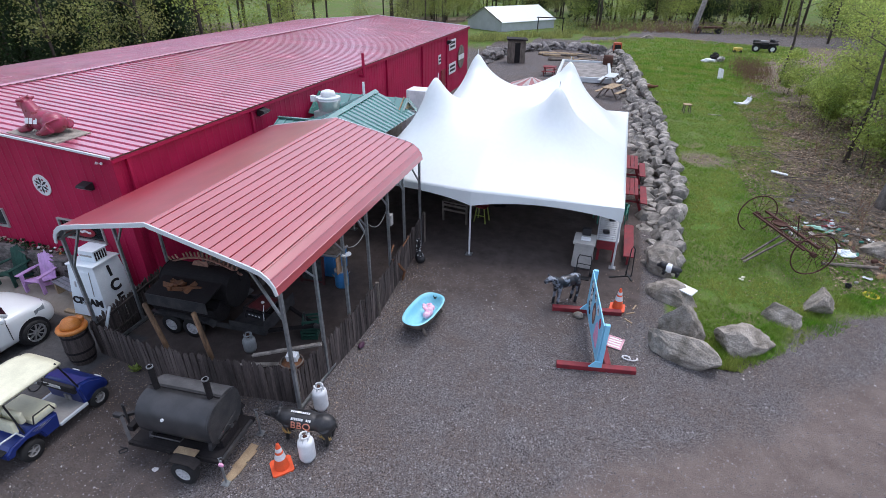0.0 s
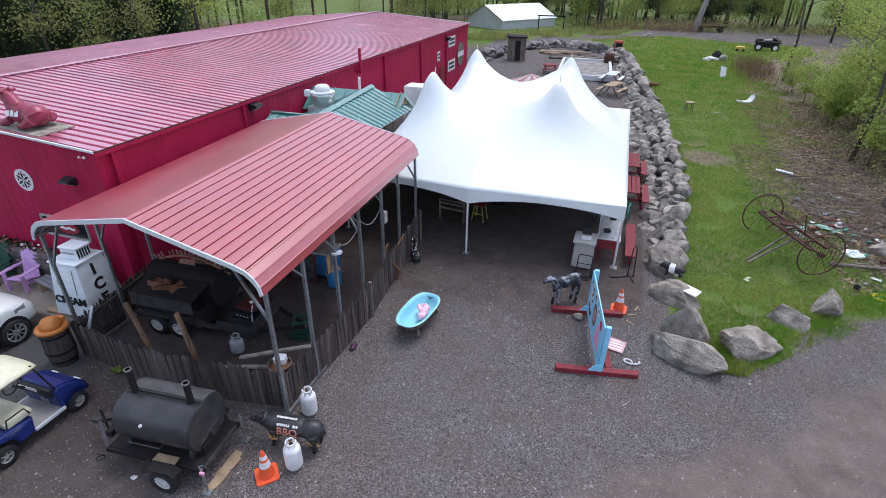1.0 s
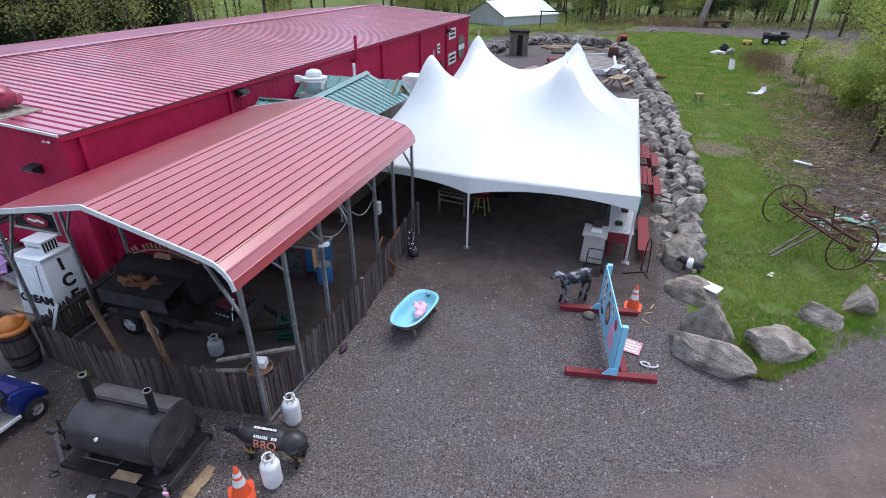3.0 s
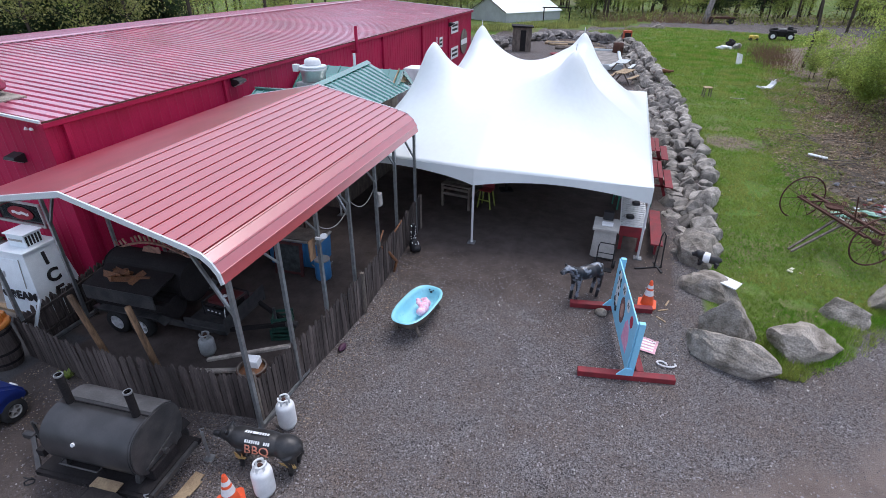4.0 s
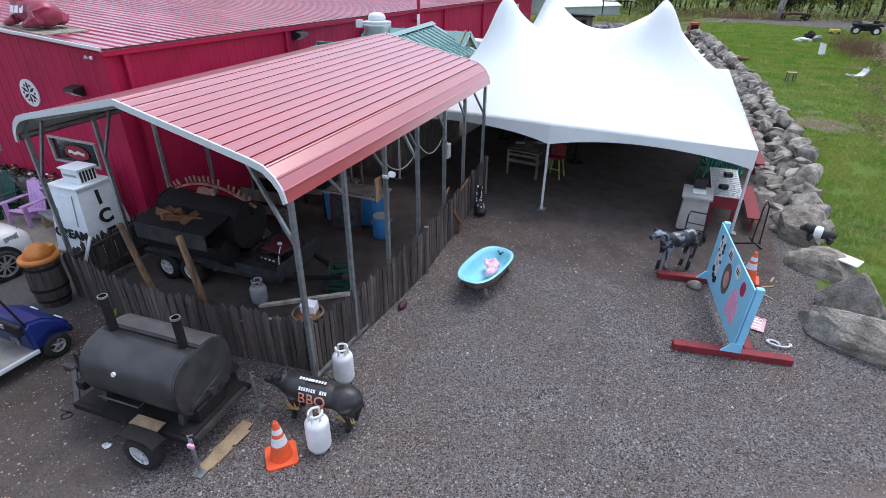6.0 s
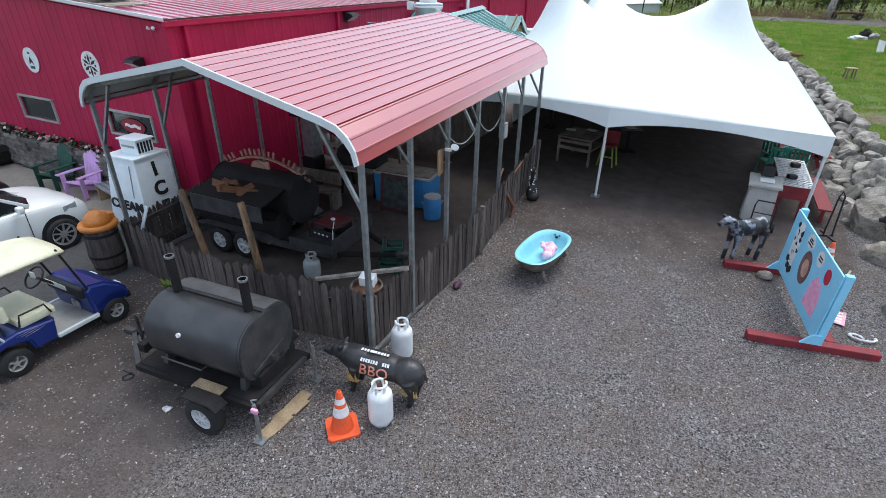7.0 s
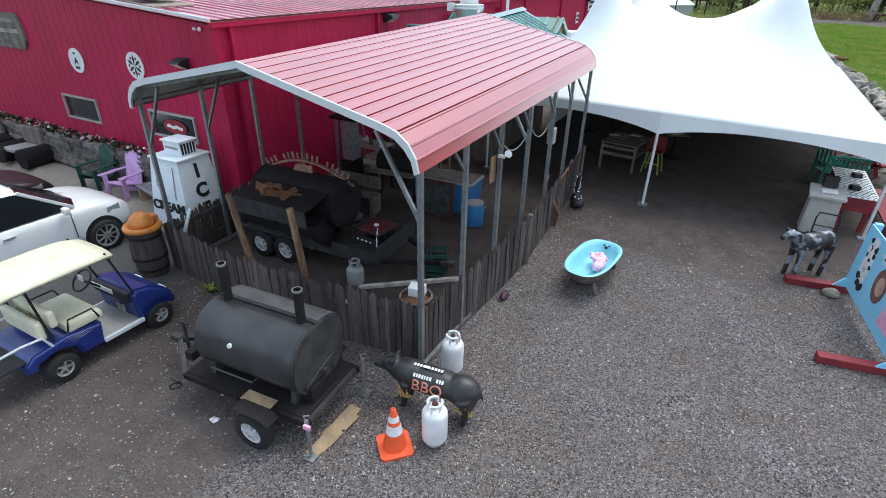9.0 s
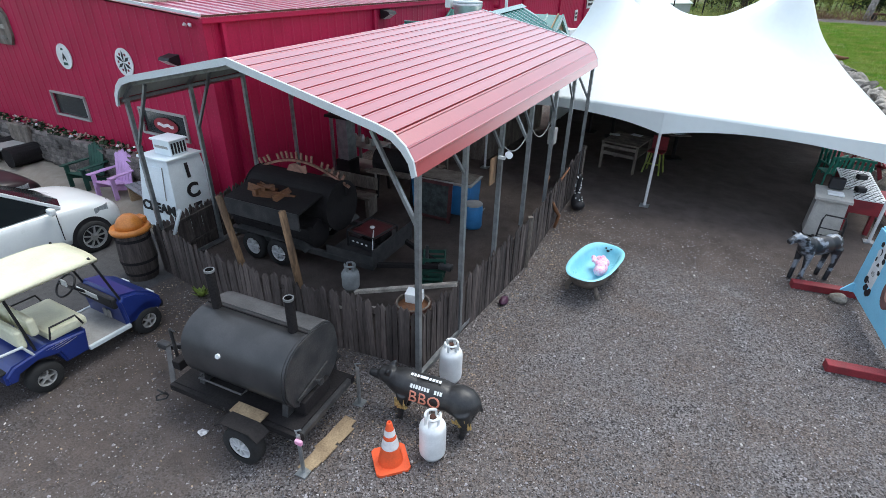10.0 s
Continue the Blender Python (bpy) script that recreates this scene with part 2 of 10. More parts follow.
M_ALLOY = mat("silver_alloy", (0.6, 0.6, 0.6), 0.35, 0.7, var=0.05, scale=9, fine=60, bump=0.03)
M_WHITE = mat("white_enamel", (0.78, 0.8, 0.8), 0.4, var=0.05, scale=5, fine=50, bump=0.05, col2=(0.66, 0.68, 0.68))
M_CARWHITE = mat("pearl_white_car_paint", (0.75, 0.79, 0.78), 0.3, var=0.02, scale=2, fine=30, bump=0.0, coat=0.6)
M_CARDARK = mat("black_plum_car_paint", (0.016, 0.012, 0.014), 0.4, var=0.05, scale=2, fine=30, bump=0.0, coat=0.2)
M_GLASSDARK = mat("tinted_car_glass", (0.01, 0.013, 0.015), 0.08, var=0.02, scale=2, fine=20, bump=0.0, spec=0.4)
M_BLUE = mat("deep_blue_cart_body", (0.012, 0.03, 0.18), 0.35, var=0.06, scale=4, fine=40, bump=0.0, coat=0.25)
M_CREAM = mat("cream_vinyl", (0.72, 0.71, 0.52), 0.5, var=0.06, scale=4, fine=40, bump=0.08, col2=(0.63, 0.62, 0.45))
M_ORANGE = mat("orange_cone_plastic", (0.82, 0.11, 0.03), 0.5, var=0.08, scale=7, fine=50, bump=0.08, col2=(0.7, 0.1, 0.03))
M_REFLECT = mat("white_reflective_collar", (0.8, 0.78, 0.78), 0.4, var=0.06, scale=15, fine=90, bump=0.05)
M_PUMPKIN = mat("orange_painted_lid", (0.58, 0.21, 0.04), 0.35, var=0.12, scale=5, fine=40, bump=0.1, col2=(0.5, 0.17, 0.03))
M_AQUA = mat("aqua_enamel", (0.24, 0.62, 0.74), 0.3, var=0.05, scale=4, fine=30, bump=0.03, col2=(0.3, 0.66, 0.75))
M_SKYBLUE = mat("sky_blue_board_paint", (0.28, 0.65, 0.86), 0.55, var=0.05, scale=3, fine=40, bump=0.06, col2=(0.25, 0.6, 0.81))
M_REDWOOD = mat("dark_red_painted_wood", (0.23, 0.02, 0.028), 0.7, var=0.18, scale=5, fine=45, bump=0.25, col2=(0.16, 0.016, 0.022))
M_BARREL = mat("blue_plastic_drum", (0.05, 0.22, 0.48), 0.45, var=0.08, scale=4, fine=30, bump=0.06)
M_BROWNRUST = mat("brown_rust", (0.1, 0.047, 0.034), 0.9, 0.2, var=0.35, scale=12, fine=70, bump=0.5, col2=(0.07, 0.03, 0.02))
M_GREENPAINT = mat("dark_green_painted_wood", (0.02, 0.085, 0.06), 0.6, var=0.15, scale=6, fine=50, bump=0.2)
M_LILAC = mat("lilac_painted_wood", (0.68, 0.42, 0.74), 0.6, var=0.08, scale=6, fine=50, bump=0.15)
M_GREYWOOD = mat("grey_painted_boards", (0.26, 0.27, 0.29), 0.75, var=0.15, scale=6, fine=50, bump=0.3)
M_GREYPLASTIC = mat("grey_moulded_plastic", (0.36, 0.35, 0.33), 0.55, var=0.08, scale=5, fine=40, bump=0.08)
M_BARK = mat("grey_brown_bark", (0.11, 0.09, 0.075), 0.95, var=0.35, scale=9, fine=60, bump=0.9, col2=(0.055, 0.045, 0.038), stretch=(1, 1, 0.25))
M_PINK = mat("pink_paint", (0.78, 0.3, 0.5), 0.55, var=0.1, scale=12, fine=50, bump=0.1, col2=(0.8, 0.45, 0.6))
M_PINKTOY = mat("pink_and_white_plastic", (0.8, 0.32, 0.5), 0.5, var=0.2, scale=28, fine=50, bump=0.1, col2=(0.85, 0.7, 0.75))
M_INK = mat("black_sign_paint", (0.012, 0.012, 0.014), 0.6, var=0.1, scale=8, fine=50, bump=0.05)
M_COPPER = mat("copper_brown_steel", (0.44, 0.24, 0.18), 0.5, 0.4, var=0.2, scale=9, fine=60, bump=0.1)
M_COWRED = mat("red_brown_painted_fibreglass", (0.33, 0.035, 0.085), 0.3, var=0.12, scale=4, fine=30, bump=0.1, col2=(0.2, 0.03, 0.04))
M_WINDOW = mat("dark_window_glass", (0.02, 0.026, 0.028), 0.1, var=0.05, scale=2, fine=20, bump=0.0, spec=0.9)
M_BRICKLEDGE = mat("stacked_grey_ledgestone", (0.2, 0.175, 0.16), 0.9, var=0.3, scale=5, fine=35, bump=0.8, col2=(0.08, 0.072, 0.066), per_piece=0.45)
M_ICE = mat("bluish_white_box_paint", (0.74, 0.81, 0.84), 0.4, var=0.05, scale=4, fine=40, bump=0.05, col2=(0.68, 0.75, 0.78))
M_PLUM = mat("plum_flowers", (0.42, 0.3, 0.25), 0.8, var=0.4, scale=30, fine=60, bump=0.4, col2=(0.2, 0.12, 0.08))


def leaf_mat(name, col, col2):
    m = mat(name, col, 0.6, var=0.25, scale=0.8, fine=9, bump=0.0, col2=col2, island=0.35)
    nt = m.node_tree
    b = nt.nodes["Principled BSDF"]
    tr = nt.nodes.new("ShaderNodeBsdfTranslucent")
    mx = nt.nodes.new("ShaderNodeMixShader")
    mx.inputs[0].default_value = 0.5
    nt.links.new(b.inputs["Base Color"].links[0].from_socket, tr.inputs[0])
    nt.links.new(b.outputs[0], mx.inputs[1])
    nt.links.new(tr.outputs[0], mx.inputs[2])
    nt.links.new(mx.outputs[0], nt.nodes["Material Output"].inputs[0])
    return m


M_LEAF = leaf_mat("fresh_spring_leaves", (0.46, 0.53, 0.14), (0.25, 0.35, 0.08))
M_LEAF_DARK = leaf_mat("dark_conifer_needles", (0.035, 0.07, 0.025), (0.022, 0.045, 0.018))
M_LEAF_PALE = leaf_mat("pale_budding_leaves", (0.36, 0.38, 0.12), (0.22, 0.25, 0.09))
M_GRASS = leaf_mat("lawn_grass_blades", (0.14, 0.31, 0.024), (0.33, 0.35, 0.09))
M_LITTER = mat("dry_brown_leaves", (0.31, 0.235, 0.165), 0.95, var=0.3, scale=3, fine=30, bump=0.3, col2=(0.16, 0.115, 0.08), island=0.75)
M_PEBBLE = mat("gravel_stones", (0.25, 0.235, 0.24), 0.9, var=0.2, scale=2, fine=60, bump=0.4, col2=(0.17, 0.158, 0.163), island=0.7)


def ground_mat():
    """Gravel, dirt, asphalt, turf and leaf litter, laid out by the ground's own cover values."""
    m = bpy.data.materials.new("gravel_dirt_and_turf")
    m.use_nodes = True
    nt = m.node_tree
    N, L = nt.nodes, nt.links
    b = N["Principled BSDF"]
    geo = N.new("ShaderNodeNewGeometry")

    def noise_at(scale, detail=4.0, rough=0.6):
        n = N.new("ShaderNodeTexNoise")
        n.inputs["Scale"].default_value, n.inputs["Detail"].default_value, n.inputs["Roughness"].default_value = scale, detail, rough
        L.new(geo.outputs["Position"], n.inputs[0])
        return n.outputs[0]

    def ramp(src, a, b_, ca, cb):
        r = N.new("ShaderNodeValToRGB")
        r.color_ramp.elements[0].position, r.color_ramp.elements[1].position = a, b_
        r.color_ramp.elements[0].color, r.color_ramp.elements[1].color = (*ca, 1), (*cb, 1)
        L.new(src, r.inputs[0])
        return r.outputs[0]

    def blend(fac, x, y):
        k = N.new("ShaderNodeMix")
        k.data_type = "RGBA"
        L.new(fac, k.inputs[0])
        L.new(x, k.inputs[6])
        L.new(y, k.inputs[7])
        return k.outputs[2]

    def cover(name, ragged, scale):
        at = N.new("ShaderNodeAttribute")
        at.attribute_name = name
        n = noise_at(scale, 5, 0.65)
        k = N.new("ShaderNodeMath")
        k.operation = "MULTIPLY_ADD"
        k.inputs[1].default_value, k.inputs[2].default_value = ragged, -ragged * 0.5
        L.new(n, k.inputs[0])
        s = N.new("ShaderNodeMath")
        L.new(at.outputs["Fac"], s.inputs[0])
        L.new(k.outputs[0], s.inputs[1])
        r = N.new("ShaderNodeMapRange")
        r.inputs[1].default_value, r.inputs[2].default_value = 0.3, 0.7
        L.new(s.outputs[0], r.inputs[0])
        return r.outputs[0]

    vor = N.new("ShaderNodeTexVoronoi")
    vor.inputs["Scale"].default_value = 58
    L.new(geo.outputs["Position"], vor.inputs[0])
    stone_tone = N.new("ShaderNodeSeparateColor")
    L.new(vor.outputs["Color"], stone_tone.inputs[0])
    gravel_a = ramp(stone_tone.outputs[0], 0.1, 1.0, (0.022, 0.02, 0.021), (0.27, 0.256, 0.258))
    gravel_b = ramp(stone_tone.outputs[1], 0.05, 1.0, (0.03, 0.023, 0.02), (0.22, 0.178, 0.155))
    gravel = blend(ramp(noise_at(0.55, 8, 0.78), 0.36, 0.66, (0, 0, 0), (1, 1, 1)), gravel_a, gravel_b)
    dirt = ramp(noise_at(1.3, 8, 0.72), 0.3, 0.72, (0.118, 0.092, 0.08), (0.21, 0.171, 0.152))
    # a darker brown than the dirt and most of the gravel
    umber = ramp(noise_at(2.2, 8, 0.7), 0.3, 0.7, (0.058, 0.046, 0.041), (0.115, 0.094, 0.085))
    asphalt = ramp(noise_at(9, 8, 0.75), 0.3, 0.7, (0.065, 0.064, 0.066), (0.105, 0.103, 0.104))
    concrete = ramp(noise_at(3, 8, 0.7), 0.3, 0.7, (0.3, 0.26, 0.21), (0.41, 0.36, 0.3))
    turf = blend(ramp(noise_at(0.8, 7, 0.75), 0.44, 0.62, (0, 0, 0), (1, 1, 1)), ramp(noise_at(2.1, 8, 0.75), 0.3, 0.72, (0.06, 0.14, 0.016), (0.13, 0.2, 0.036)), ramp(noise_at(3.1, 8, 0.75), 0.3, 0.72, (0.1, 0.13, 0.035), (0.2, 0.165, 0.085)))
    litter = ramp(noise_at(4.5, 8, 0.75), 0.34, 0.68, (0.06, 0.05, 0.036), (0.3, 0.236, 0.17))
    col = blend(cover("dirt", 0.7, 0.9), gravel, dirt)
    col = blend(cover("umber", 0.5, 1.4), col, umber)
    col = blend(cover("asphalt", 0.15, 2.0), col, asphalt)
    col = blend(cover("concrete", 0.05, 2.0), col, concrete)
    col = blend(cover("litter", 0.8, 0.8), col, litter)
    col = blend(cover("turf", 0.75, 1.3), col, turf)
    L.new(col, b.inputs["Base Color"])
    b.inputs["Roughness"].default_value = 0.95
    b.inputs["Specular IOR Level"].default_value = 0.25
    bp = N.new("ShaderNodeBump")
    bp.inputs["Strength"].default_value, bp.inputs["Distance"].default_value = 0.7, 0.02
    L.new(vor.outputs["Distance"], bp.inputs["Height"])
    bp2 = N.new("ShaderNodeBump")
    bp2.inputs["Strength"].default_value, bp2.inputs["Distance"].default_value = 0.5, 0.06
    L.new(noise_at(3, 6, 0.7), bp2.inputs["Height"])
    L.new(bp.outputs[0], bp2.inputs["Normal"])
    L.new(bp2.outputs[0], b.inputs["Normal"])
    return m


M_GROUND = ground_mat()


# ---- ground ----
WALL_FOOT = [(11.5, 2.5), (15, 2.3), (19, 2.26), (24, 1.95), (35, 1.64), (51.8, 0.3), (61, -1.2)]
WALL_HEAD = [(11.5, 3.2), (17, 3.5), (23, 3.95), (30, 3.6), (41, 2.8), (54, 1.5), (61, 0.2)]
ROAD_EDGE = [(-40, -30), (2.2, 9.9), (4.3, 11.2), (8.7, 15.0), (15, 21.0), (22, 26.5), (60, 44)]
APRON = 0.22  # the paved strip along the building stands a step above the yard
TRACK = [(-60, 52), (-15, 59), (-5.6, 67), (4.5, 74.5), (13, 70.5), (18, 69.5), (40, 72)]


def road_edge_y(x):
    return along(ROAD_EDGE, x)


def plateau(y):
    return 0.55 * clamp((y - 11.8) / 6) + 0.35 * clamp((y - 17) / 12) + 0.4 * clamp((y - 30) / 30)


def seg_dist(x, y, pts):
    best = 1e9
    for (x0, y0), (x1, y1) in zip(pts, pts[1:]):
        dx, dy = x1 - x0, y1 - y0
        t = clamp(((x - x0) * dx + (y - y0) * dy) / (dx * dx + dy * dy))
        best = min(best, math.hypot(x - x0 - t * dx, y - y0 - t * dy))
    return best


def gz(x, y):
    """The height of the ground."""
    rear = clamp((y - 62 + 0.25 * max(0, -x - 6)) / 3) * 1.1
    a, b = along(WALL_FOOT, y), along(WALL_HEAD, y)
    side = plateau(y) * clamp((x - a) / (b - a))
    low = clamp((y - road_edge_y(x)) / 2.2) if x > 2 else 1.0
    z = max(rear, side * low)
    t = clamp((y - 8.6) / 6.4)
    yard = 0.42 * t * t * (3 - 2 * t) * (0.72 + 0.28 * clamp((0.5 - x) / 2.5)) * clamp((x + 12.5) / 2)
    z = max(z, yard)
    if x < -10.85 and y < 30:
        z = max(z, APRON * clamp((y - 8.0) / 0.25))
    far = math.hypot(x, y - 40)
    return z + 0.045 * max(0, far - 75) * clamp((y - 20) / 60)


def spread(a, b, fine_a, fine_b, step, grow=1.22):
    out = list(np.arange(fine_a, fine_b + 1e-6, step))
    d = step
    while out[-1] < b:
        d *= grow
        out.append(out[-1] + d)
    d = step
    while out[0] > a:
        d *= grow
        out.insert(0, out[0] - d)
    return out


def build_ground():
    xs = spread(-900, 900, -15, 12, 0.3)
    ys = spread(-500, 1200, 1.5, 30, 0.3, 1.1)
    verts, cov = [], {k: [] for k in ("turf", "dirt", "umber", "asphalt", "concrete", "litter")}
    for y in ys:
        for x in xs:
            n = noise.noise(Vector((x * 0.5, y * 0.5, 0)))
            n2 = noise.noise(Vector((x * 0.13, y * 0.13, 4)))
            near = 1 if -15 < x < 14 and y < 30 else 0
            wild = x > 3.6 and y > 12
            verts.append((x, y, gz(x, y) + (0.018 * noise.noise(Vector((x * 1.7, y * 1.7, 2))) if near else 0) + (0.06 * n if wild else 0)))
            edge = y - road_edge_y(x)
            head = along(WALL_HEAD, y)
            grass_r = along([(12, 7.5), (16, 8.6), (19, 6.6), (24, 6.6), (30, 8.5), (36, 9.0), (50, 9.5), (56, 13), (60, 17), (72, 19)], y) + 1.7 * n + 0.6 * n2
            track = seg_dist(x, y, TRACK)
            track_y = along(TRACK, x)
            on_lawn = x > head - 0.35 + (0.75 if y < 12.7 else 0) and edge > (0.35 if x < 4.6 else -0.1) and y < track_y - 2.0
            turf = clamp((grass_r - x) * 0.8 + 0.5) * clamp(0.25 + 0.9 * edge + 0.9 * n) if on_lawn else 0.0
            if 28 > y > 22.5 and x > 3.8:
                turf *= 0.85 - 1.0 * math.exp(-((x - 4.9) / 1.1) ** 2 - ((y - 25.4) / 0.9) ** 2 + 0.8 * n)
            if track < 2.6 and y > 45:
                turf = 0
            far_field = math.hypot(x, y - 40) > 62
            if far_field and track > 3:
                turf = 0.75 + 0.5 * n2
            bank = y - 62 + 0.25 * max(0, -x - 6)
            if bank > 2.2 and 1.7 < track and -24 < x < 3 and not far_field and not on_lawn:
                turf = 0.85 + 0.7 * n2
            litter = 0.0
            if (x > head and edge > 1.0) and not far_field and y < track_y - 2.0:
                litter = 1.0 if x > 3 else 0.3
            if (y > 80 and track > 2.6) or (bank > 2.2 and track > 1.7 and -24 < x < 3):
                litter = max(litter, 0.8)
            if x < -26 or (far_field and track > 3):
                litter = 1.0
            dirt = clamp((-edge - 1.0 + 0.6 * n) / 1.6) if x > -2 else clamp((-edge - 1.0) / 1.6) * clamp((x + 5) / 3)
            if track < 2.6 and y > 45:
                dirt = 0.0
            # darker brown cover fills the tent and carport footprints
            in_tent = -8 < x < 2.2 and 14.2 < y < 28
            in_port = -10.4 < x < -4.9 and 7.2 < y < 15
            umber = 0.9 if in_tent or in_port else 0.0
            # it deepens over the yard towards the tent, and covers the front left
            if not umber and y < 14.2 and -4.9 < x < 2.4:
                umber = clamp((y - 10.6 - 0.12 * x) / 2.6) * 0.85 + 0.15 * n
            if x < -5.0 and y < 7.3:
                umber = 0.62 + 0.3 * n2 - 0.5 * clamp((x + 6.2) / 1.2)
            cov["turf"].append(turf), cov["dirt"].append(dirt), cov["umber"].append(umber), cov["litter"].append(litter)
            cov["asphalt"].append(1.0 if x < -10.2 + 0.25 * (y - 6) and y < 8.1 else 0.0)
            cov["concrete"].append(1.0 if x < -10.75 and 7.85 < y < 9.4 + (60 if x < -30 else 0) else 0.0)
    w = len(xs)
    faces = [(j * w + i, j * w + i + 1, (j + 1) * w + i + 1, (j + 1) * w + i) for j in range(len(ys) - 1) for i in range(w - 1)]
    me = bpy.data.meshes.new("ground")
    me.from_pydata(verts, [], faces)
    for k, v in cov.items():
        me.attributes.new(k, "FLOAT", "POINT").data.foreach_set("value", v)
    me.materials.append(M_GROUND)
    me.polygons.foreach_set("use_smooth", [True] * len(me.polygons))
    tagged(new("ground", me), "grey gravel yard with dirt road, asphalt and green turf", "ground", kind="structure")


build_ground()


# ---- the long red metal building ----
BX, BY, BY2, EAVE = -10.87, 9.35, 42.6, 4.26
RIDGE_X, RIDGE_Z, FAR_X = -18.6, 4.84, -26.3
# the long axis runs slightly off the yard's and climbs a little
BARN_M = Matrix.Translation((BX, BY, 0)) @ Matrix.Rotation(radians(0.45), 4, "Z") @ Matrix.Rotation(radians(0.34), 4, "X") @ Matrix.Translation((-BX, -BY, 0))


def rib_profile(w, rib_h, rib_w):
    """One sheet's section across its width w: flat with a raised rib at its start."""
    s = 0.08
    return [(0, -0.04), (s, -0.04), (s + rib_w * 0.15, rib_h), (s + rib_w * 0.7, rib_h), (s + rib_w, 0), (w, 0)]


def ribbed_sheet(name, material, w, length, rib_h, rib_w, thick=0.012):
    """A sheet lying in x (its length) and y (its width)."""
    top = rib_profile(w, rib_h, rib_w)
    outline = top + [(w, -0.04 - thick), (0, -0.04 - thick)]
    return link_mesh(name, prism(outline, "x", 0, length), material)


def build_barn():
    barn = thing("metal_building", BARN_M.copy(), "long red metal building with low ribbed roof", "building")
    # siding: walls with thickness, openings through the front wall
    bm = bmesh.new()
    add_box(bm, BX - 0.15, BY, 0, BX, BY2, EAVE - 0.1)
    part("side_wall", bm, M_BARN_WALL, barn)
    bm = bmesh.new()
    add_box(bm, FAR_X, BY, 0, FAR_X + 0.15, BY2, EAVE - 0.1)
    part("side_wall", bm, M_BARN_WALL, barn)
    gable = [(FAR_X, 0), (BX, 0), (BX, EAVE - 0.1), (RIDGE_X, RIDGE_Z - 0.1), (FAR_X, EAVE - 0.1)]
    part("gable_wall", prism(gable, "y", BY2 - 0.15, BY2), M_BARN_WALL, barn)
    # the front wall stands in strips round its two windows
    wins = [(-17.12, -15.72, 1.62, 2.14), (-13.52, -12.02, 1.67, 2.18)]
    bm = bmesh.new()
    y0, y1 = BY, BY + 0.15
    add_prism(bm, [(FAR_X, 2.26), (BX, 2.26), (BX, EAVE - 0.1), (RIDGE_X, RIDGE_Z - 0.1), (FAR_X, EAVE - 0.1)], "y", y0, y1)
    add_box(bm, FAR_X, y0, 0, BX, y1, 1.56)
    for a, b in [(FAR_X, wins[0][0]), (wins[0][1], wins[1][0]), (wins[1][1], BX)]:
        add_box(bm, a, y0, 1.56, b, y1, 2.26)
    for a, b, z0, z1 in wins:
        add_box(bm, a, y0, z1, b, y1, 2.26)
        add_box(bm, a, y0, 1.56, b, y1, z0)
    part("front_wall", bm, M_BARN_WALL, barn)
    # ribs of the siding, one batten a rib
    rib = link_mesh("siding_rib", prism([(-0.045, 0.0), (-0.02, -0.009), (0.02, -0.009), (0.045, 0.0)], "z", 0, 1.0), M_BARN_WALL)
    for i in range(50):
        x = BX - 0.12 - i * 0.305
        top = EAVE - 0.12 + (BX - x) * (RIDGE_Z - EAVE) / (BX - RIDGE_X) if x > RIDGE_X else EAVE - 0.12 + (x - FAR_X) * (RIDGE_Z - EAVE) / (RIDGE_X - FAR_X)
        spans = [(0.0, top)]
        for a, b, z0, z1 in wins:
            if a - 0.12 < x < b + 0.12:
                spans = [(0.0, z0 - 0.062), (z1 + 0.062, top)]
        for s0, s1 in spans:
            r = new("siding_rib", rib)
            r.parent = barn
            r.matrix_basis = Matrix.Translation((x, BY, s0)) @ Matrix.Diagonal((1, 1, s1 - s0, 1))
    for i in range(109):
        y = BY + 0.2 + i * 0.305
        r = new("siding_rib", rib)
        r.parent = barn
        r.matrix_basis = Matrix.Translation((BX, y, 0)) @ Matrix.Rotation(radians(90), 4, "Z") @ Matrix.Diagonal((1, 1, EAVE - 0.12, 1))
    part("corner_trim", box(BX - 0.14, BY - 0.035, 0, BX + 0.035, BY + 0.14, EAVE - 0.1, 0.01), M_BARN_WALL, barn)
    for y in (9.7, 14.75, 26.2, 31.7, 36.8):
        part("downpipe", box(BX, y, 0, BX + 0.1, y + 0.09, EAVE - 0.1, 0.01), M_BARN_WALL, barn)
    # roof sheets, ribs running from ridge to eave
    slope = math.atan2(RIDGE_Z - EAVE, BX - RIDGE_X)
    run = (BX - RIDGE_X) / math.cos(slope) + 0.12
    n = 112
    w = (BY2 - BY + 0.2) / n
    sheet = ribbed_sheet("roof_sheet", M_BARN_ROOF, w, run, 0.015, 0.04)
    for i in range(n):
        y = BY - 0.1 + i * w
        a = new("roof_sheet", sheet)
        a.parent = barn
        a.matrix_basis = Matrix.Translation((RIDGE_X, y, RIDGE_Z)) @ Matrix.Rotation(slope, 4, "Y")
        b = new("roof_sheet", sheet)
        b.parent = barn
        b.matrix_basis = Matrix.Translation((RIDGE_X, y + w, RIDGE_Z)) @ Matrix.Rotation(math.pi, 4, "Z") @ Matrix.Rotation(slope, 4, "Y")
    cap = prism([(RIDGE_X - 0.12, RIDGE_Z + 0.04), (RIDGE_X, RIDGE_Z + 0.066), (RIDGE_X + 0.12, RIDGE_Z + 0.04), (RIDGE_X, RIDGE_Z + 0.055)], "y", BY - 0.12, BY2 + 0.12)
    part("ridge_cap", cap, M_BARN_ROOF, barn)
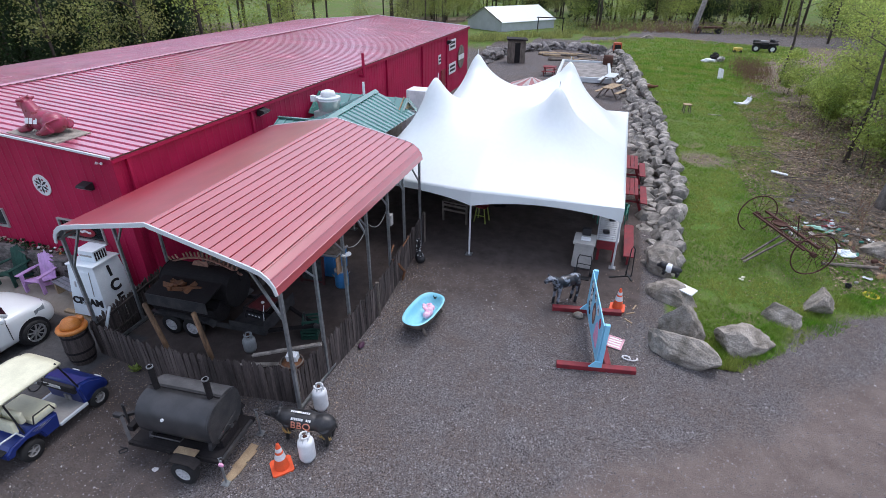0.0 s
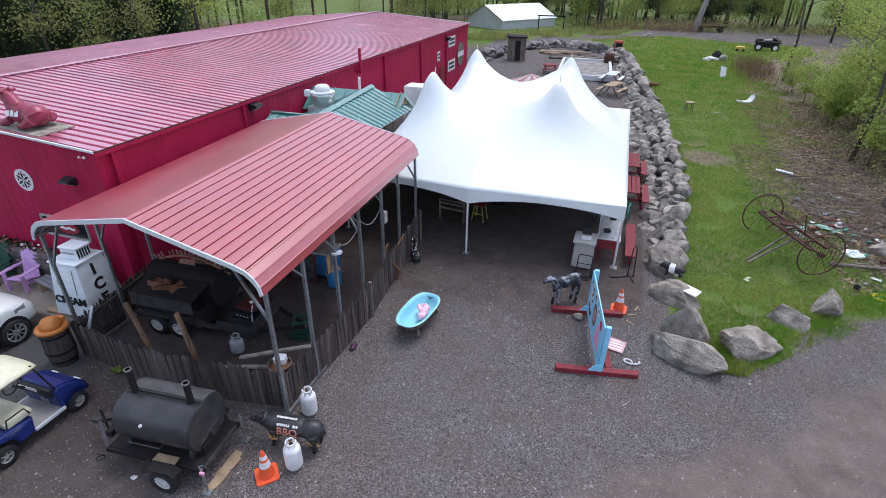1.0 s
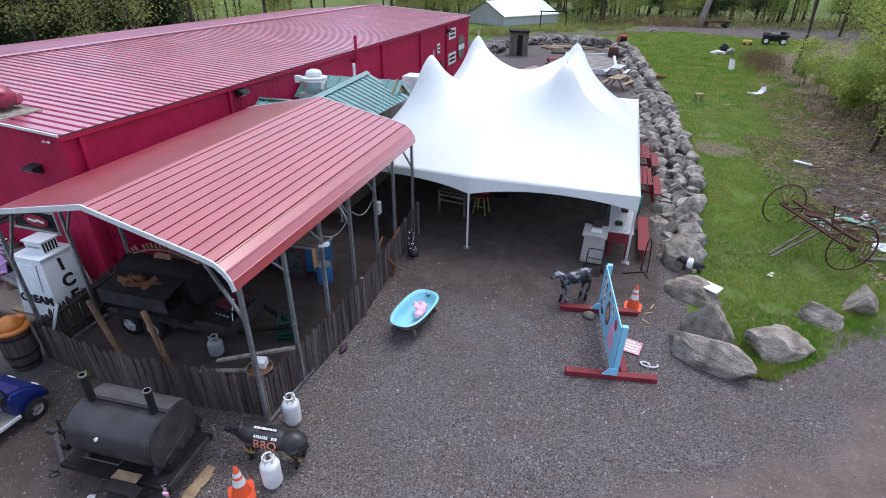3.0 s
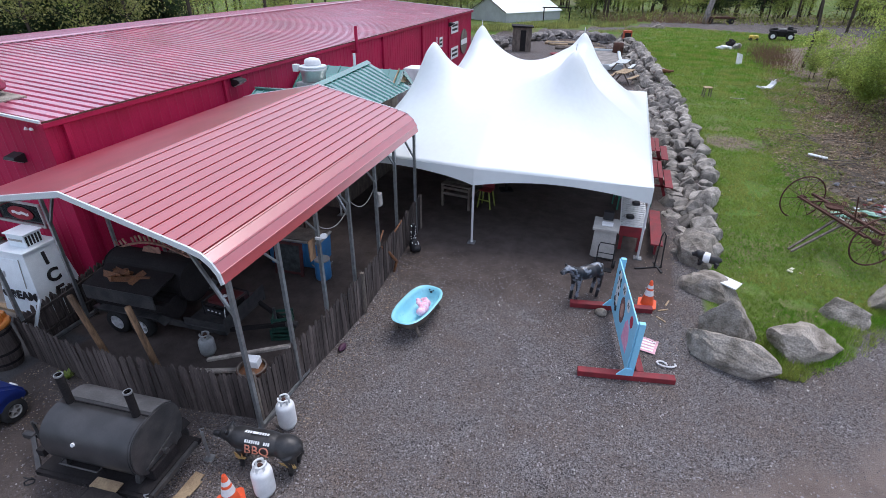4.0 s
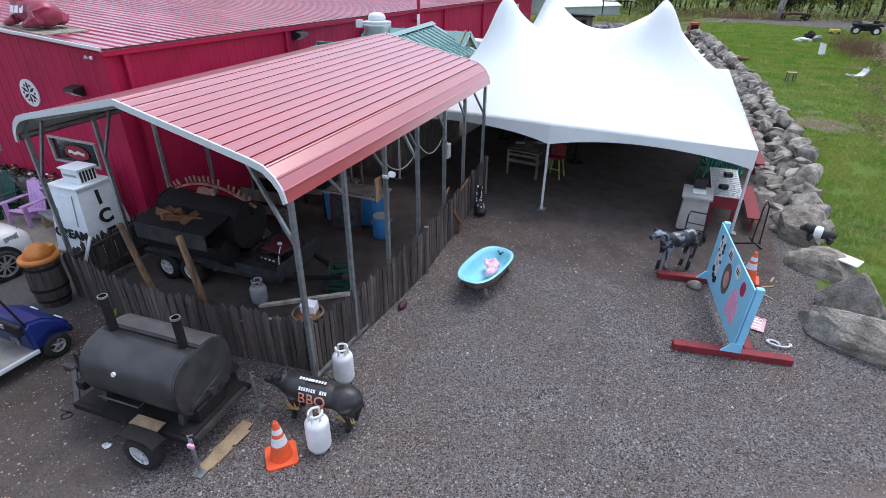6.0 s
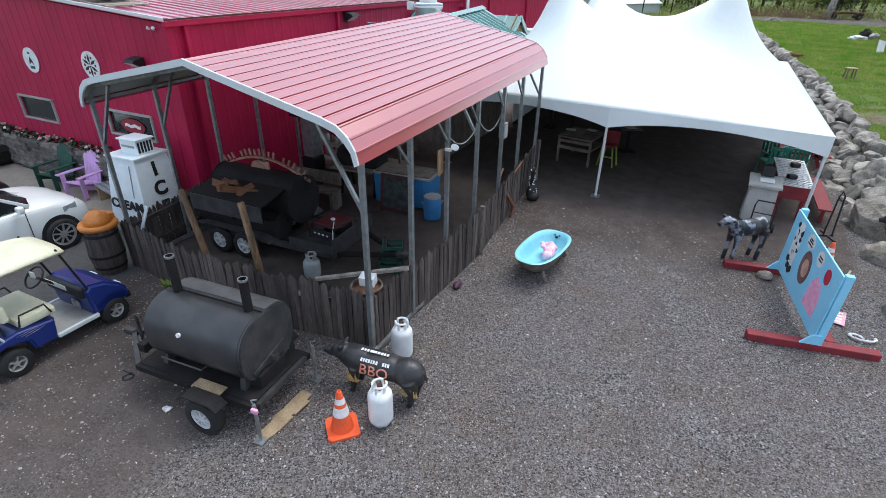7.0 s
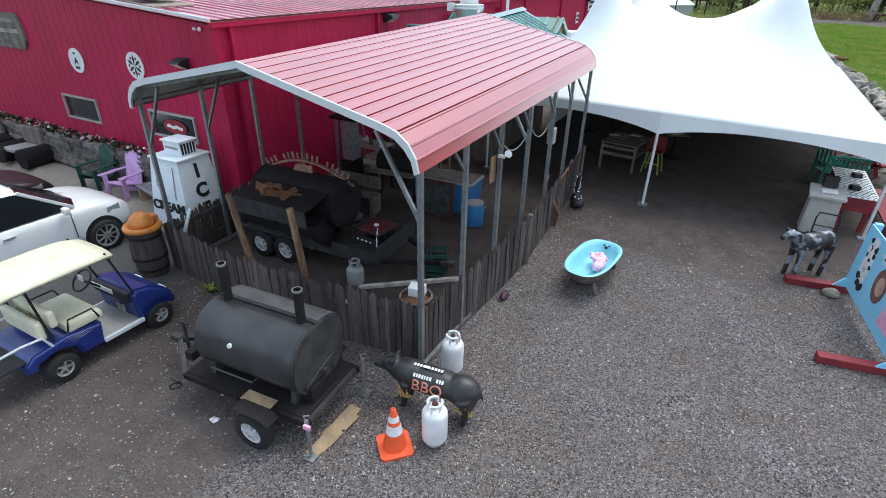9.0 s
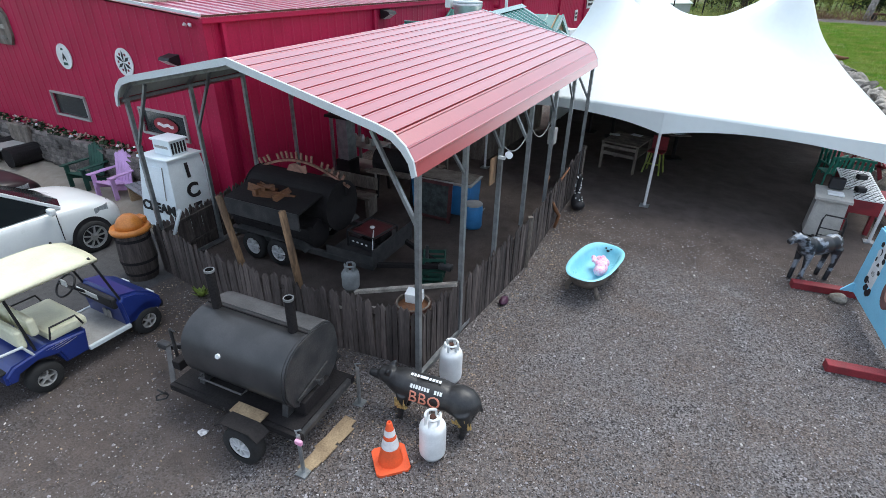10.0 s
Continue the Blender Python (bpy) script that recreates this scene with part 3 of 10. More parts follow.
    part("eave_gutter", box(BX + 0.02, BY - 0.1, EAVE - 0.16, BX + 0.13, BY2 + 0.1, EAVE - 0.045, 0.02), M_BARN_WALL, barn)
    part("eave_trim", box(BX + 0.13, BY - 0.1, EAVE - 0.04, BX + 0.145, BY2 + 0.1, EAVE - 0.005), M_BROWNRUST, barn, "thin dark eave edging")
    for xa, za, xb, zb in ((BX + 0.13, EAVE, RIDGE_X, RIDGE_Z), (RIDGE_X, RIDGE_Z, FAR_X, EAVE)):
        for y in (BY - 0.13, BY2 + 0.13):
            part("rake_trim", beam((xa, y, za - 0.0), (xb, y, zb - 0.0), 0.05, 0.05), M_TRIM, barn, "pale rake trim")
    # screw dots and light splices are left to the sheets; the front windows
    for a, b, z0, z1 in wins:
        win = part("window", box(a, BY + 0.03, z0, b, BY + 0.06, z1), M_WINDOW, barn, "dark glass pane")
        fr = bmesh.new()
        t = 0.05
        add_box(fr, a - t, BY - 0.05, z1, b + t, BY + 0.05, z1 + t, None, 0.01)
        add_box(fr, a - t, BY - 0.05, z0 - t, b + t, BY + 0.05, z0, None, 0.01)
        add_box(fr, a - t, BY - 0.05, z0, a, BY + 0.05, z1, None, 0.01)
        add_box(fr, b, BY - 0.05, z0, b + t, BY + 0.05, z1, None, 0.01)
        part("window_frame", fr, M_GREYPLASTIC, win)
    return barn


barn = build_barn()


# ---- carport ----
CX, CY0, CY1 = -7.55, 6.9, 14.3
HALF, APEX, SKIRT = 2.9, 4.03, 3.05
POST_Y = [7.02, 8.2, 9.38, 10.58, 11.82, 12.9, 14.18]
# right half of the roof's section, from ridge to skirt
SECTION = [(0.0, APEX)] + [(0.13 + 0.225 * k, APEX - 0.2 * (0.13 + 0.225 * k)) for k in range(11)] + [(2.6, 3.49), (2.76, 3.37), (2.86, 3.22), (HALF, SKIRT)]
LEAN_Y, SKEW = 0.034, 0.012  # the frame follows the rise of the yard and runs a little off square


def lean(bm):
    for v in bm.verts:
        v.co.z += LEAN_Y * (v.co.y - CY0)
        v.co.x, v.co.y = v.co.x + SKEW * (v.co.y - CY0), v.co.y - 0.041 * (v.co.x - CX - HALF)
    return bm


def build_carport():
    cp = thing("carport", pose(0, 0, 0), "red steel carport with white edge trim on galvanised posts", "carport")
    for side in (1, -1):
        for k, ((u0, z0), (u1, z1)) in enumerate(zip(SECTION, SECTION[1:])):
            a, b = Vector((u0, z0)), Vector((u1, z1))
            d = (b - a).normalized()
            n = Vector((-d.y, d.x)) if d.x > 0 else Vector((1, 0))
            if n.y < 0:
                n = -n
            ln = (b - a).length
            rib, slot = (0.006, 0.03) if k < 12 else (0.012, 0.0)
            w, deep = 0.036, 0.04
            pts = [a - n * min(deep, 0.03), a, a + d * w * 0.2 + n * rib, a + d * w * 0.8 + n * rib, a + d * w, b - d * slot, b - d * slot - n * deep, b - n * deep, b - n * 0.046, a - n * 0.046]
            if side < 0:
                pts = [a, b, b - n * 0.012, a - n * 0.012]
            elif not slot:
                pts = [a, a + d * w * 0.2 + n * rib, a + d * w * 0.8 + n * rib, a + d * w, b, b - n * 0.012, a - n * 0.012]
            part("roof_panel", lean(prism([(CX + side * p.x, p.y) for p in pts], "y", CY0, CY1)), M_CARPORT, cp)
    for y, dy in ((CY0, -0.03), (CY1, 0.03)):
        for side in (1, -1):
            up = [(CX + side * u, z + 0.012) for u, z in SECTION]
            down = [(CX + side * max(0.0, u - 0.03), z - 0.08) for u, z in SECTION]
            down[-1] = (CX + side * (SECTION[-1][0] - 0.06), SKIRT - 0.02)
            down[-2] = (CX + side * (SECTION[-2][0] - 0.065), SECTION[-2][1] - 0.03)
            down[-3] = (CX + side * (SECTION[-3][0] - 0.06), SECTION[-3][1] - 0.06)
            tb = bmesh.new()
            for i in range(len(up) - 1):
                quad = [up[i], up[i + 1], down[i + 1], down[i]]
                for yy, flip in ((y + dy, dy < 0), (y, dy > 0)):
                    tb.faces.new([tb.verts.new((px, yy, pz)) for px, pz in quad])
                tb.faces.new([tb.verts.new(v) for v in ((up[i][0], y + dy, up[i][1]), (up[i + 1][0], y + dy, up[i + 1][1]), (up[i + 1][0], y, up[i + 1][1]), (up[i][0], y, up[i][1]))])
            bmesh.ops.remove_doubles(tb, verts=tb.verts[:], dist=0.0005)
            part("edge_trim", lean(tb), M_TRIM, cp, "white edge trim")
    for side in (1, -1):
        ub = bmesh.new()
        for (u0, z0), (u1, z1) in zip(SECTION[:-2], SECTION[1:-1]):
            f = [ub.verts.new((CX + side * u, y, z - 0.055)) for u, z, y in ((u0, z0, CY0 + 0.01), (u1, z1, CY0 + 0.01), (u1, z1, CY1 - 0.01), (u0, z0, CY1 - 0.01))]
            ub.faces.new(f if side < 0 else f[::-1])
        bmesh.ops.remove_doubles(ub, verts=ub.verts[:], dist=0.001)
        part("roof_underside", lean(ub), mat("primed_sheet_underside", (0.42, 0.43, 0.41), 0.6, var=0.08, scale=2, fine=30), cp, "pale unpainted underside")
    # frames: post, rafter and knee braces at every bay
    for y in POST_Y:
        for side in (1, -1):
            x = CX + side * (HALF - 0.07)
            part("post", lean(box(x - 0.033, y - 0.033, 0, x + 0.033, y + 0.033, 3.2)), M_GALV, cp)
            part("corner_bow", lean(beam((x, y, 3.16), (CX + side * (HALF - 0.34), y, 3.4), 0.055, 0.055)), M_GALV, cp)
            part("rafter", lean(beam((CX + side * (HALF - 0.34), y, 3.4), (CX, y, APEX - 0.11), 0.055, 0.055)), M_GALV, cp)
            if y in (POST_Y[0], POST_Y[-1], POST_Y[3]) or (side < 0 and y == POST_Y[1]):
                part("brace", lean(beam((x, y, 2.35), (x - side * 0.64, y, 3.43), 0.045, 0.045)), M_GALV, cp)
    for side in (1, -1):
        x = CX + side * (HALF - 0.07)
        part("base_rail", lean(box(x - 0.03, CY0, 0.0, x + 0.03, CY1, 0.07)), M_GALV, cp)
        part("head_rail", lean(box(x - 0.025, CY0 + 0.04, 3.1, x + 0.025, CY1 - 0.04, 3.15)), M_GALV, cp)
    for y in POST_Y[1:-1]:
        x = CX + HALF - 0.07
        part("long_brace", lean(beam((x, y, 2.62), (x, y - 0.42, 3.1), 0.035, 0.035)), M_GALV, cp)
    return cp


carport = build_carport()


# ---- white peaked tent ----
TX0, TX1, TY0, TY1, TEAVE = -7.25, 1.42, 14.8, 27.0, 2.31
PEAKS = [(-1.08, 17.7, 4.85), (-1.36, 24.0, 4.75), (-5.22, 17.7, 4.86), (-5.32, 23.5, 4.93)]
SADDLE_X, SADDLE_Y = 3.78, 3.75


def tent_heights(nx, ny):
    """A membrane drawn tight over the eave, the peaks and the cables between them."""
    X = np.linspace(TX0, TX1, nx)
    Y = np.linspace(TY0, TY1, ny)
    Z = np.full((ny, nx), TEAVE + 0.4)
    fixed = np.zeros((ny, nx), bool)
    Z[0], Z[-1], Z[:, 0], Z[:, -1] = TEAVE, TEAVE, TEAVE, TEAVE
    fixed[0] = fixed[-1] = True
    fixed[:, 0] = fixed[:, -1] = True

    def pin(x, y, z):
        i, j = int(round((x - TX0) / (TX1 - TX0) * (nx - 1))), int(round((y - TY0) / (TY1 - TY0) * (ny - 1)))
        if 0 < i < nx - 1 and 0 < j < ny - 1 and not fixed[j, i]:
            Z[j, i], fixed[j, i] = z, True

    def cable(p, q, mid):
        ln = math.hypot(q[0] - p[0], q[1] - p[1])
        for k in range(121):
            t = k / 120
            if min(t, 1 - t) * ln < 0.6:
                continue
            s = abs(2 * t - 1)
            top = p[2] + (q[2] - p[2]) * t
            pin(p[0] + (q[0] - p[0]) * t, p[1] + (q[1] - p[1]) * t, mid + (top - mid) * s ** 1.55)

    fr, br, fl, bl = PEAKS
    for px, py, pz in PEAKS:
        for j in range(1, ny - 1):
            for i in range(1, nx - 1):
                d = math.hypot(X[i] - px, Y[j] - py)
                if d < 0.36:
                    Z[j, i], fixed[j, i] = pz + 0.12 - 1.25 * d, True
    cable(fr, br, SADDLE_Y)
    cable(fl, bl, SADDLE_Y)
    cable(fr, fl, SADDLE_X)
    cable(br, bl, SADDLE_X)
    def relax(Z, n):
        for _ in range(n):
            A = Z.copy()
            A[1:-1, 1:-1] = (Z[:-2, 1:-1] + Z[2:, 1:-1] + Z[1:-1, :-2] + Z[1:-1, 2:]) / 4
            Z = np.where(fixed, Z, A)
        return Z
    Z = relax(Z, 1250)
    # a webbing ridge from each yard-side peak to the middle of the side eave
    for (px, py, pz), ey in ((fr, 20.2), (br, 21.6)):
        line = []
        for k in range(6, 60):
            t = k / 60
            i, j = int(round((mix(px, TX1, t) - TX0) / (TX1 - TX0) * (nx - 1))), int(round((mix(py, ey, t) - TY0) / (TY1 - TY0) * (ny - 1)))
            if not fixed[j, i]:
                line.append((j, i, Z[j, i] + 0.13 * math.sin(math.pi * t ** 0.7)))
        for j, i, z in line:
            Z[j, i], fixed[j, i] = z, True
    Z = relax(Z, 90)
    for _ in range(3):
        A = Z.copy()
        A[1:-1, 1:-1] = (Z[:-2, 1:-1] + Z[2:, 1:-1] + Z[1:-1, :-2] + Z[1:-1, 2:] + 2 * Z[1:-1, 1:-1]) / 6
        Z = A
    # the fabric runs up to a point at each mast
    for px, py, _ in PEAKS:
        d = np.hypot(X[None, :] - px, Y[:, None] - py)
        Z = Z + 0.2 * np.clip(1 - d / 1.0, 0, 1) ** 2
    return X, Y, Z


def front_stretch(x, y):
    """The front eave is drawn out and up at its middle pole, less so at the corners."""
    w = clamp((20.0 - y) / 5.2)
    return w * along([(TX0, -0.3), (-2.98, -0.7), (TX1, 0.05)], x), w * along([(TX0, 0.2), (-2.98, 0.23), (TX1, 0.0)], x)


def stretch(bm):
    for v in bm.verts:
        dy, dz = front_stretch(v.co.x, v.co.y)
        v.co.y += dy
        v.co.z += dz * clamp(v.co.z / 2.0)
    return bm


def build_tent():
    tent = thing("party_tent", pose(0, 0, 0), "white vinyl peaked event tent with scalloped valance", "tent")
    X, Y, Z = tent_heights(97, 127)
    bm = bmesh.new()
    g = [[bm.verts.new((x, y, z)) for x, z in zip(X, row)] for y, row in zip(Y, Z)]
    for j in range(len(Y) - 1):
        for i in range(len(X) - 1):
            bm.faces.new((g[j][i], g[j][i + 1], g[j + 1][i + 1], g[j + 1][i]))
    roof = part("canopy", stretch(bm), M_TENT, tent, smooth=True)
    sol = roof.modifiers.new("thick", "SOLIDIFY")
    sol.thickness = 0.006
    # valances: scalloped skirts hanging from the eave, deep at the poles
    mid = -2.98
    ymid = (TY0 + TY1) / 2

    def valance(p, q):
        v = bmesh.new()
        n = 28
        d = Vector(q) - Vector(p)
        nrm = Vector((d.y, -d.x, 0)).normalized()
        rows = []
        for k in range(n + 1):
            t = k / n
            drop = 0.2 + 0.24 * abs(2 * t - 1) ** 2.2
            base = Vector(p) + d * t
            wave = nrm * 0.006 * math.sin(t * 11)
            rows.append([v.verts.new(base), v.verts.new(base + wave - Vector((0, 0, drop * 0.5))), v.verts.new(base + wave * 2 - Vector((0, 0, drop)))])
        for a, b in zip(rows, rows[1:]):
            for m in range(2):
                v.faces.new((a[m], b[m], b[m + 1], a[m + 1]))
        ob = part("valance", stretch(v), M_TENT, tent)
        s = ob.modifiers.new("thick", "SOLIDIFY")
        s.thickness = 0.005
    for a, b in (((TX0, TY0), (mid, TY0)), ((mid, TY0), (TX1, TY0)), ((TX1, TY0), (TX1, ymid)), ((TX1, ymid), (TX1, TY1)), ((TX1, TY1), (mid, TY1)), ((mid, TY1), (TX0, TY1)), ((TX0, TY1), (TX0, ymid)), ((TX0, ymid), (TX0, TY0))):
        valance((*a, TEAVE), (*b, TEAVE))
    for x in (TX0 + 0.04, mid, TX1 - 0.04):
        for y in (TY0 + 0.04, ymid, TY1 - 0.04):
            if x == mid and y == ymid:
                continue
            dy, dz = front_stretch(x, y)
            yb = y + dy
            part("pole", bar((x, yb, gz(x, yb)), (x, yb, TEAVE + dz), 0.032, 12), M_RIM, tent, smooth=False)
            part("foot_plate", box(x - 0.1, yb - 0.1, gz(x, yb) - 0.01, x + 0.1, yb + 0.1, gz(x, yb) + 0.02), M_GALV, tent)
    for x, y, z in PEAKS:
        part("peak_mast", bar((x, y, z - 1.9), (x, y, z - 0.1), 0.03, 12), M_ALLOY, tent)
        part("finial", bar((x, y, z - 0.1), (x, y, z + 0.36), 0.012, 8), M_WHITE, tent)
        for cx in (TX0 + 0.05, TX1 - 0.05):
            part("cross_cable", bar((x, y, z - 1.9), (cx, y, TEAVE), 0.008, 6), M_GALV, tent)
    # plain vinyl sidewalls, unseen, added to close back and building side against light
    part("added_sidewall", box(TX0 + 0.1, TY1 - 0.1, 0.2, TX1 - 0.1, TY1 - 0.09, TEAVE), M_TENT, tent)
    part("added_sidewall", box(TX0 + 0.08, 19.7, 0.2, TX0 + 0.09, TY1 - 0.12, TEAVE), M_TENT, tent)
    return tent


tent = build_tent()


# ---- picket fence ----
def build_fence():
    fence = thing("picket_fence", pose(0, 0, 0), "low weathered grey-brown picket fence with pointed slats", "fence")
    rnd = random.Random(3)
    variants = []
    for k in range(6):
        h = 1.0 + rnd.uniform(-0.03, 0.05)
        w = 0.042 + rnd.uniform(-0.006, 0.006)
        tip = rnd.uniform(0.05, 0.09)
        skew = rnd.uniform(-0.012, 0.012)
        variants.append(link_mesh("picket", prism([(-w, 0), (w, 0), (w, h - tip), (skew, h), (-w, h - tip)], "y", -0.011, 0.011), M_PICKET))

    def run(p, q, step=0.089, tall=1.0):
        d = Vector(q) - Vector(p)
        n = int(d.length / step)
        ang = math.atan2(d.y, d.x)
        for i in range(n):
            pos = Vector(p) + d * ((i + 0.5) / n)
            ob = new("picket", variants[rnd.randrange(6)])
            ob.parent = fence
            ob.matrix_basis = Matrix.Translation((pos.x, pos.y, gz(pos.x, pos.y))) @ Matrix.Rotation(ang, 4, "Z") @ Matrix.Rotation(radians(rnd.gauss(0, 1.0)), 4, "Y") @ Matrix.Rotation(radians(rnd.gauss(0, 0.9)), 4, "X") @ Matrix.Diagonal((1, 1, tall * rnd.uniform(0.96, 1.04), 1))
        nrm = Vector((-d.y, d.x)).normalized() * 0.035
        for z in (0.25 * tall, 0.8 * tall):
            part("rail", beam((p[0] + nrm.x, p[1] + nrm.y, z + gz(*p)), (q[0] + nrm.x, q[1] + nrm.y, z + gz(*q)), 0.045, 0.07), M_PICKET, fence)

    run((-10.38, 7.12), (-8.2, 6.88), tall=0.95)
    run((-8.2, 6.88), (-6.5, 6.96))
    run((-6.5, 6.96), (-4.78, 7.22))
    run((-4.78, 7.22), (-4.52, 10.6))
    run((-4.52, 10.6), (-4.62, 14.55))
    run((-10.74, 9.75), (-10.38, 7.12), tall=0.95)
    for x, y, h in ((-4.8, 7.16, 1.12), (-4.5, 10.6, 1.05), (-4.62, 14.5, 1.05)):
        part("fence_post", bar((x, y, gz(x, y)), (x, y, h + gz(x, y)), 0.05, 10), M_OLDWOOD, fence)
    return fence


fence = build_fence()
for x, y, tx, ty, h in ((-8.22, 7.29, -0.02, -0.14, 2.0), (-7.0, 7.29, 0.04, -0.13, 2.04)):
    bm = tube([(x, y, 0), (x + tx * 0.5, y + ty, h * 0.5), (x + tx, y + ty * 2, h)], [0.062, 0.058, 0.052], 10)
    single("log_post", bm, M_LOG, "leaning brown log post beside the picket fence", "post", group="leaning log posts", smooth=True)
single("loose_board", beam((-10.3, 7.35, 0.5), (-10.25, 7.62, 1.08), 0.09, 0.025), M_TRIM, "pale loose board leaning inside the picket fence", "board")


# ---- stones ----
def stone_mesh(name, seed, material, sub=2, cuts=7):
    """An angular stone about 1 across, its lower side near z = -0.4."""
    rnd = random.Random(seed)
    bm = bmesh.new()
    bmesh.ops.create_icosphere(bm, subdivisions=sub, radius=0.62)
    planes = [(Vector((rnd.gauss(0, 1), rnd.gauss(0, 1), rnd.gauss(0, 0.8))).normalized(), rnd.uniform(0.3, 0.47)) for _ in range(cuts)]
    for v in bm.verts:
        n = noise.noise(v.co * 2.2 + Vector((seed, seed * 0.7, 0)))
        v.co *= 1 + 0.16 * n
        for nrm, d in planes:
            over = v.co.dot(nrm) - d
            if over > 0:
                v.co -= nrm * over * 0.92
        v.co *= 1 + 0.05 * noise.noise(v.co * 7 + Vector((0, seed, 1)))
        if sub > 3:
            crack = 1 - abs(noise.noise(Vector((v.co.x * 2.2, v.co.y * 3.0, v.co.z * 6.0 + v.co.x * 1.5)) + Vector((seed, 0, 2))))
            v.co *= 1 - 0.05 * max(0.0, crack - 0.88) / 0.12 + 0.03 * noise.noise(v.co * 9) + 0.018 * noise.noise(v.co * 23)
    return link_mesh(name, bm, material, smooth=False)


def build_stone_wall():
    wall = thing("fieldstone_wall", pose(0, 0, 0), "dry-laid wall of grey fieldstone boulders holding the lawn", "stone wall")
    rnd = random.Random(11)
    kinds = [stone_mesh("stone", 20 + k, M_ROCK, 3, 11) for k in range(12)]
    low = [stone_mesh("stone", 20 + k, M_ROCK, 2, 9) for k in range(12)]
    count = 0
    rest = bmesh.new()
    y = 15.6
    while y < 60.5:
        a, b, top = along(WALL_FOOT, y), along(WALL_HEAD, y), plateau(y) + 0.2
        size = rnd.uniform(0.44, 0.7) if y < 38 else 0.74
        rows = 4 if y < 38 else 3
        for k in range(rows):
            t = (k + 0.35) / rows
            s = size * rnd.uniform(0.72, 1.22) * (1.08 if k == 0 else 1)
            x = mix(a, b, t) + rnd.uniform(-0.12, 0.12)
            yy = y + rnd.uniform(-0.16, 0.16)
            z = mix(0.12, top - 0.05, (k + 0.15) / (rows - 0.6)) + rnd.uniform(-0.06, 0.06)
            m = Matrix.Translation((x, yy, z)) @ Euler((rnd.uniform(-0.5, 0.5), rnd.uniform(-0.5, 0.5), rnd.uniform(0, 6.3))).to_matrix().to_4x4() @ Matrix.Diagonal((s * rnd.uniform(0.9, 1.25), s * rnd.uniform(0.85, 1.2), s * rnd.uniform(0.65, 0.95), 1))
            if count < 300:
                ob = new("stone", kinds[rnd.randrange(12)])
                ob.parent = wall
                ob.matrix_basis = m
                count += 1
            else:
                add_to(rest, low[rnd.randrange(12)], m)
        y += size * 0.86
    # the wall's far arm bends round behind the yard
    arm = [(-1.2, 61), (-3.5, 63), (-6.5, 63.2), (-9.5, 60.5), (-11.5, 56.5), (-12.5, 52)]
    for (x0, y0), (x1, y1) in zip(arm, arm[1:]):
        n = int(math.hypot(x1 - x0, y1 - y0) / 0.75)
        for i in range(n):
            for k in range(3):
                t = i / n
                s = rnd.uniform(0.6, 1.15)
                m = Matrix.Translation((mix(x0, x1, t) + rnd.uniform(-0.3, 0.3), mix(y0, y1, t) + 0.25 * k, 0.2 + 0.4 * k)) @ Euler((rnd.uniform(-0.4, 0.4), rnd.uniform(-0.4, 0.4), rnd.uniform(0, 6.3))).to_matrix().to_4x4() @ Matrix.Diagonal((s * 1.3, s, s * 0.7, 1))
                add_to(rest, low[rnd.randrange(12)], m)
    far = part("stones", rest, M_ROCKS_FAR, wall)
    far["kind"] = "stuff"


def add_to(bm, me, m):
    """Adds a mesh, moved by m, to a bmesh."""
    n = len(bm.verts)
    bm.from_mesh(me)
    bm.verts.ensure_lookup_table()
    bmesh.ops.transform(bm, matrix=m, verts=bm.verts[n:])


build_stone_wall()
# single boulders: x, y, z, length, depth, height, turn, seed
for x, y, z, l, d, h, turn, seed in (
        (2.98, 11.42, 0.2, 1.85, 0.85, 1.0, -33, 41), (3.1, 12.15, 0.44, 1.08, 0.95, 1.25, -26, 42), (4.6, 12.14, 0.24, 1.55, 0.9, 0.85, 22, 43),
        (5.7, 13.7, 0.26, 0.95, 0.8, 0.74, -12, 44), (6.78, 14.5, 0.36, 0.86, 0.8, 0.9, 60, 45), (3.2, 13.75, 0.16, 1.55, 1.1, 0.95, -18, 46),
        (2.85, 15.4, 0.3, 1.2, 1.15, 1.15, 20, 47), (9.5, 18.2, 0.6, 1.3, 0.9, 0.9, 10, 48), (3.4, 70.6, 1.0, 2.0, 1.3, 1.5, 0, 49)):
    me = stone_mesh("boulder", seed, M_BOULDER, sub=4, cuts=11)
    ob = new("boulder", me)
    ob.matrix_world = Matrix.Translation((x, y, z)) @ Matrix.Rotation(radians(turn), 4, "Z") @ Matrix.Diagonal((l, d, h, 1))
    tagged(ob, "large brown-grey boulder at the edge of the lawn", "boulder", "boulders along the lawn")


# ---- statues: one plain mesh each ----
def add_ell(bm, c, r, rot=(0, 0, 0), seg=3):
    m = Matrix.Translation(c) @ Euler([radians(a) for a in rot]).to_matrix().to_4x4() @ Matrix.Diagonal((*r, 1))
    bmesh.ops.create_icosphere(bm, subdivisions=seg, radius=1, matrix=m)


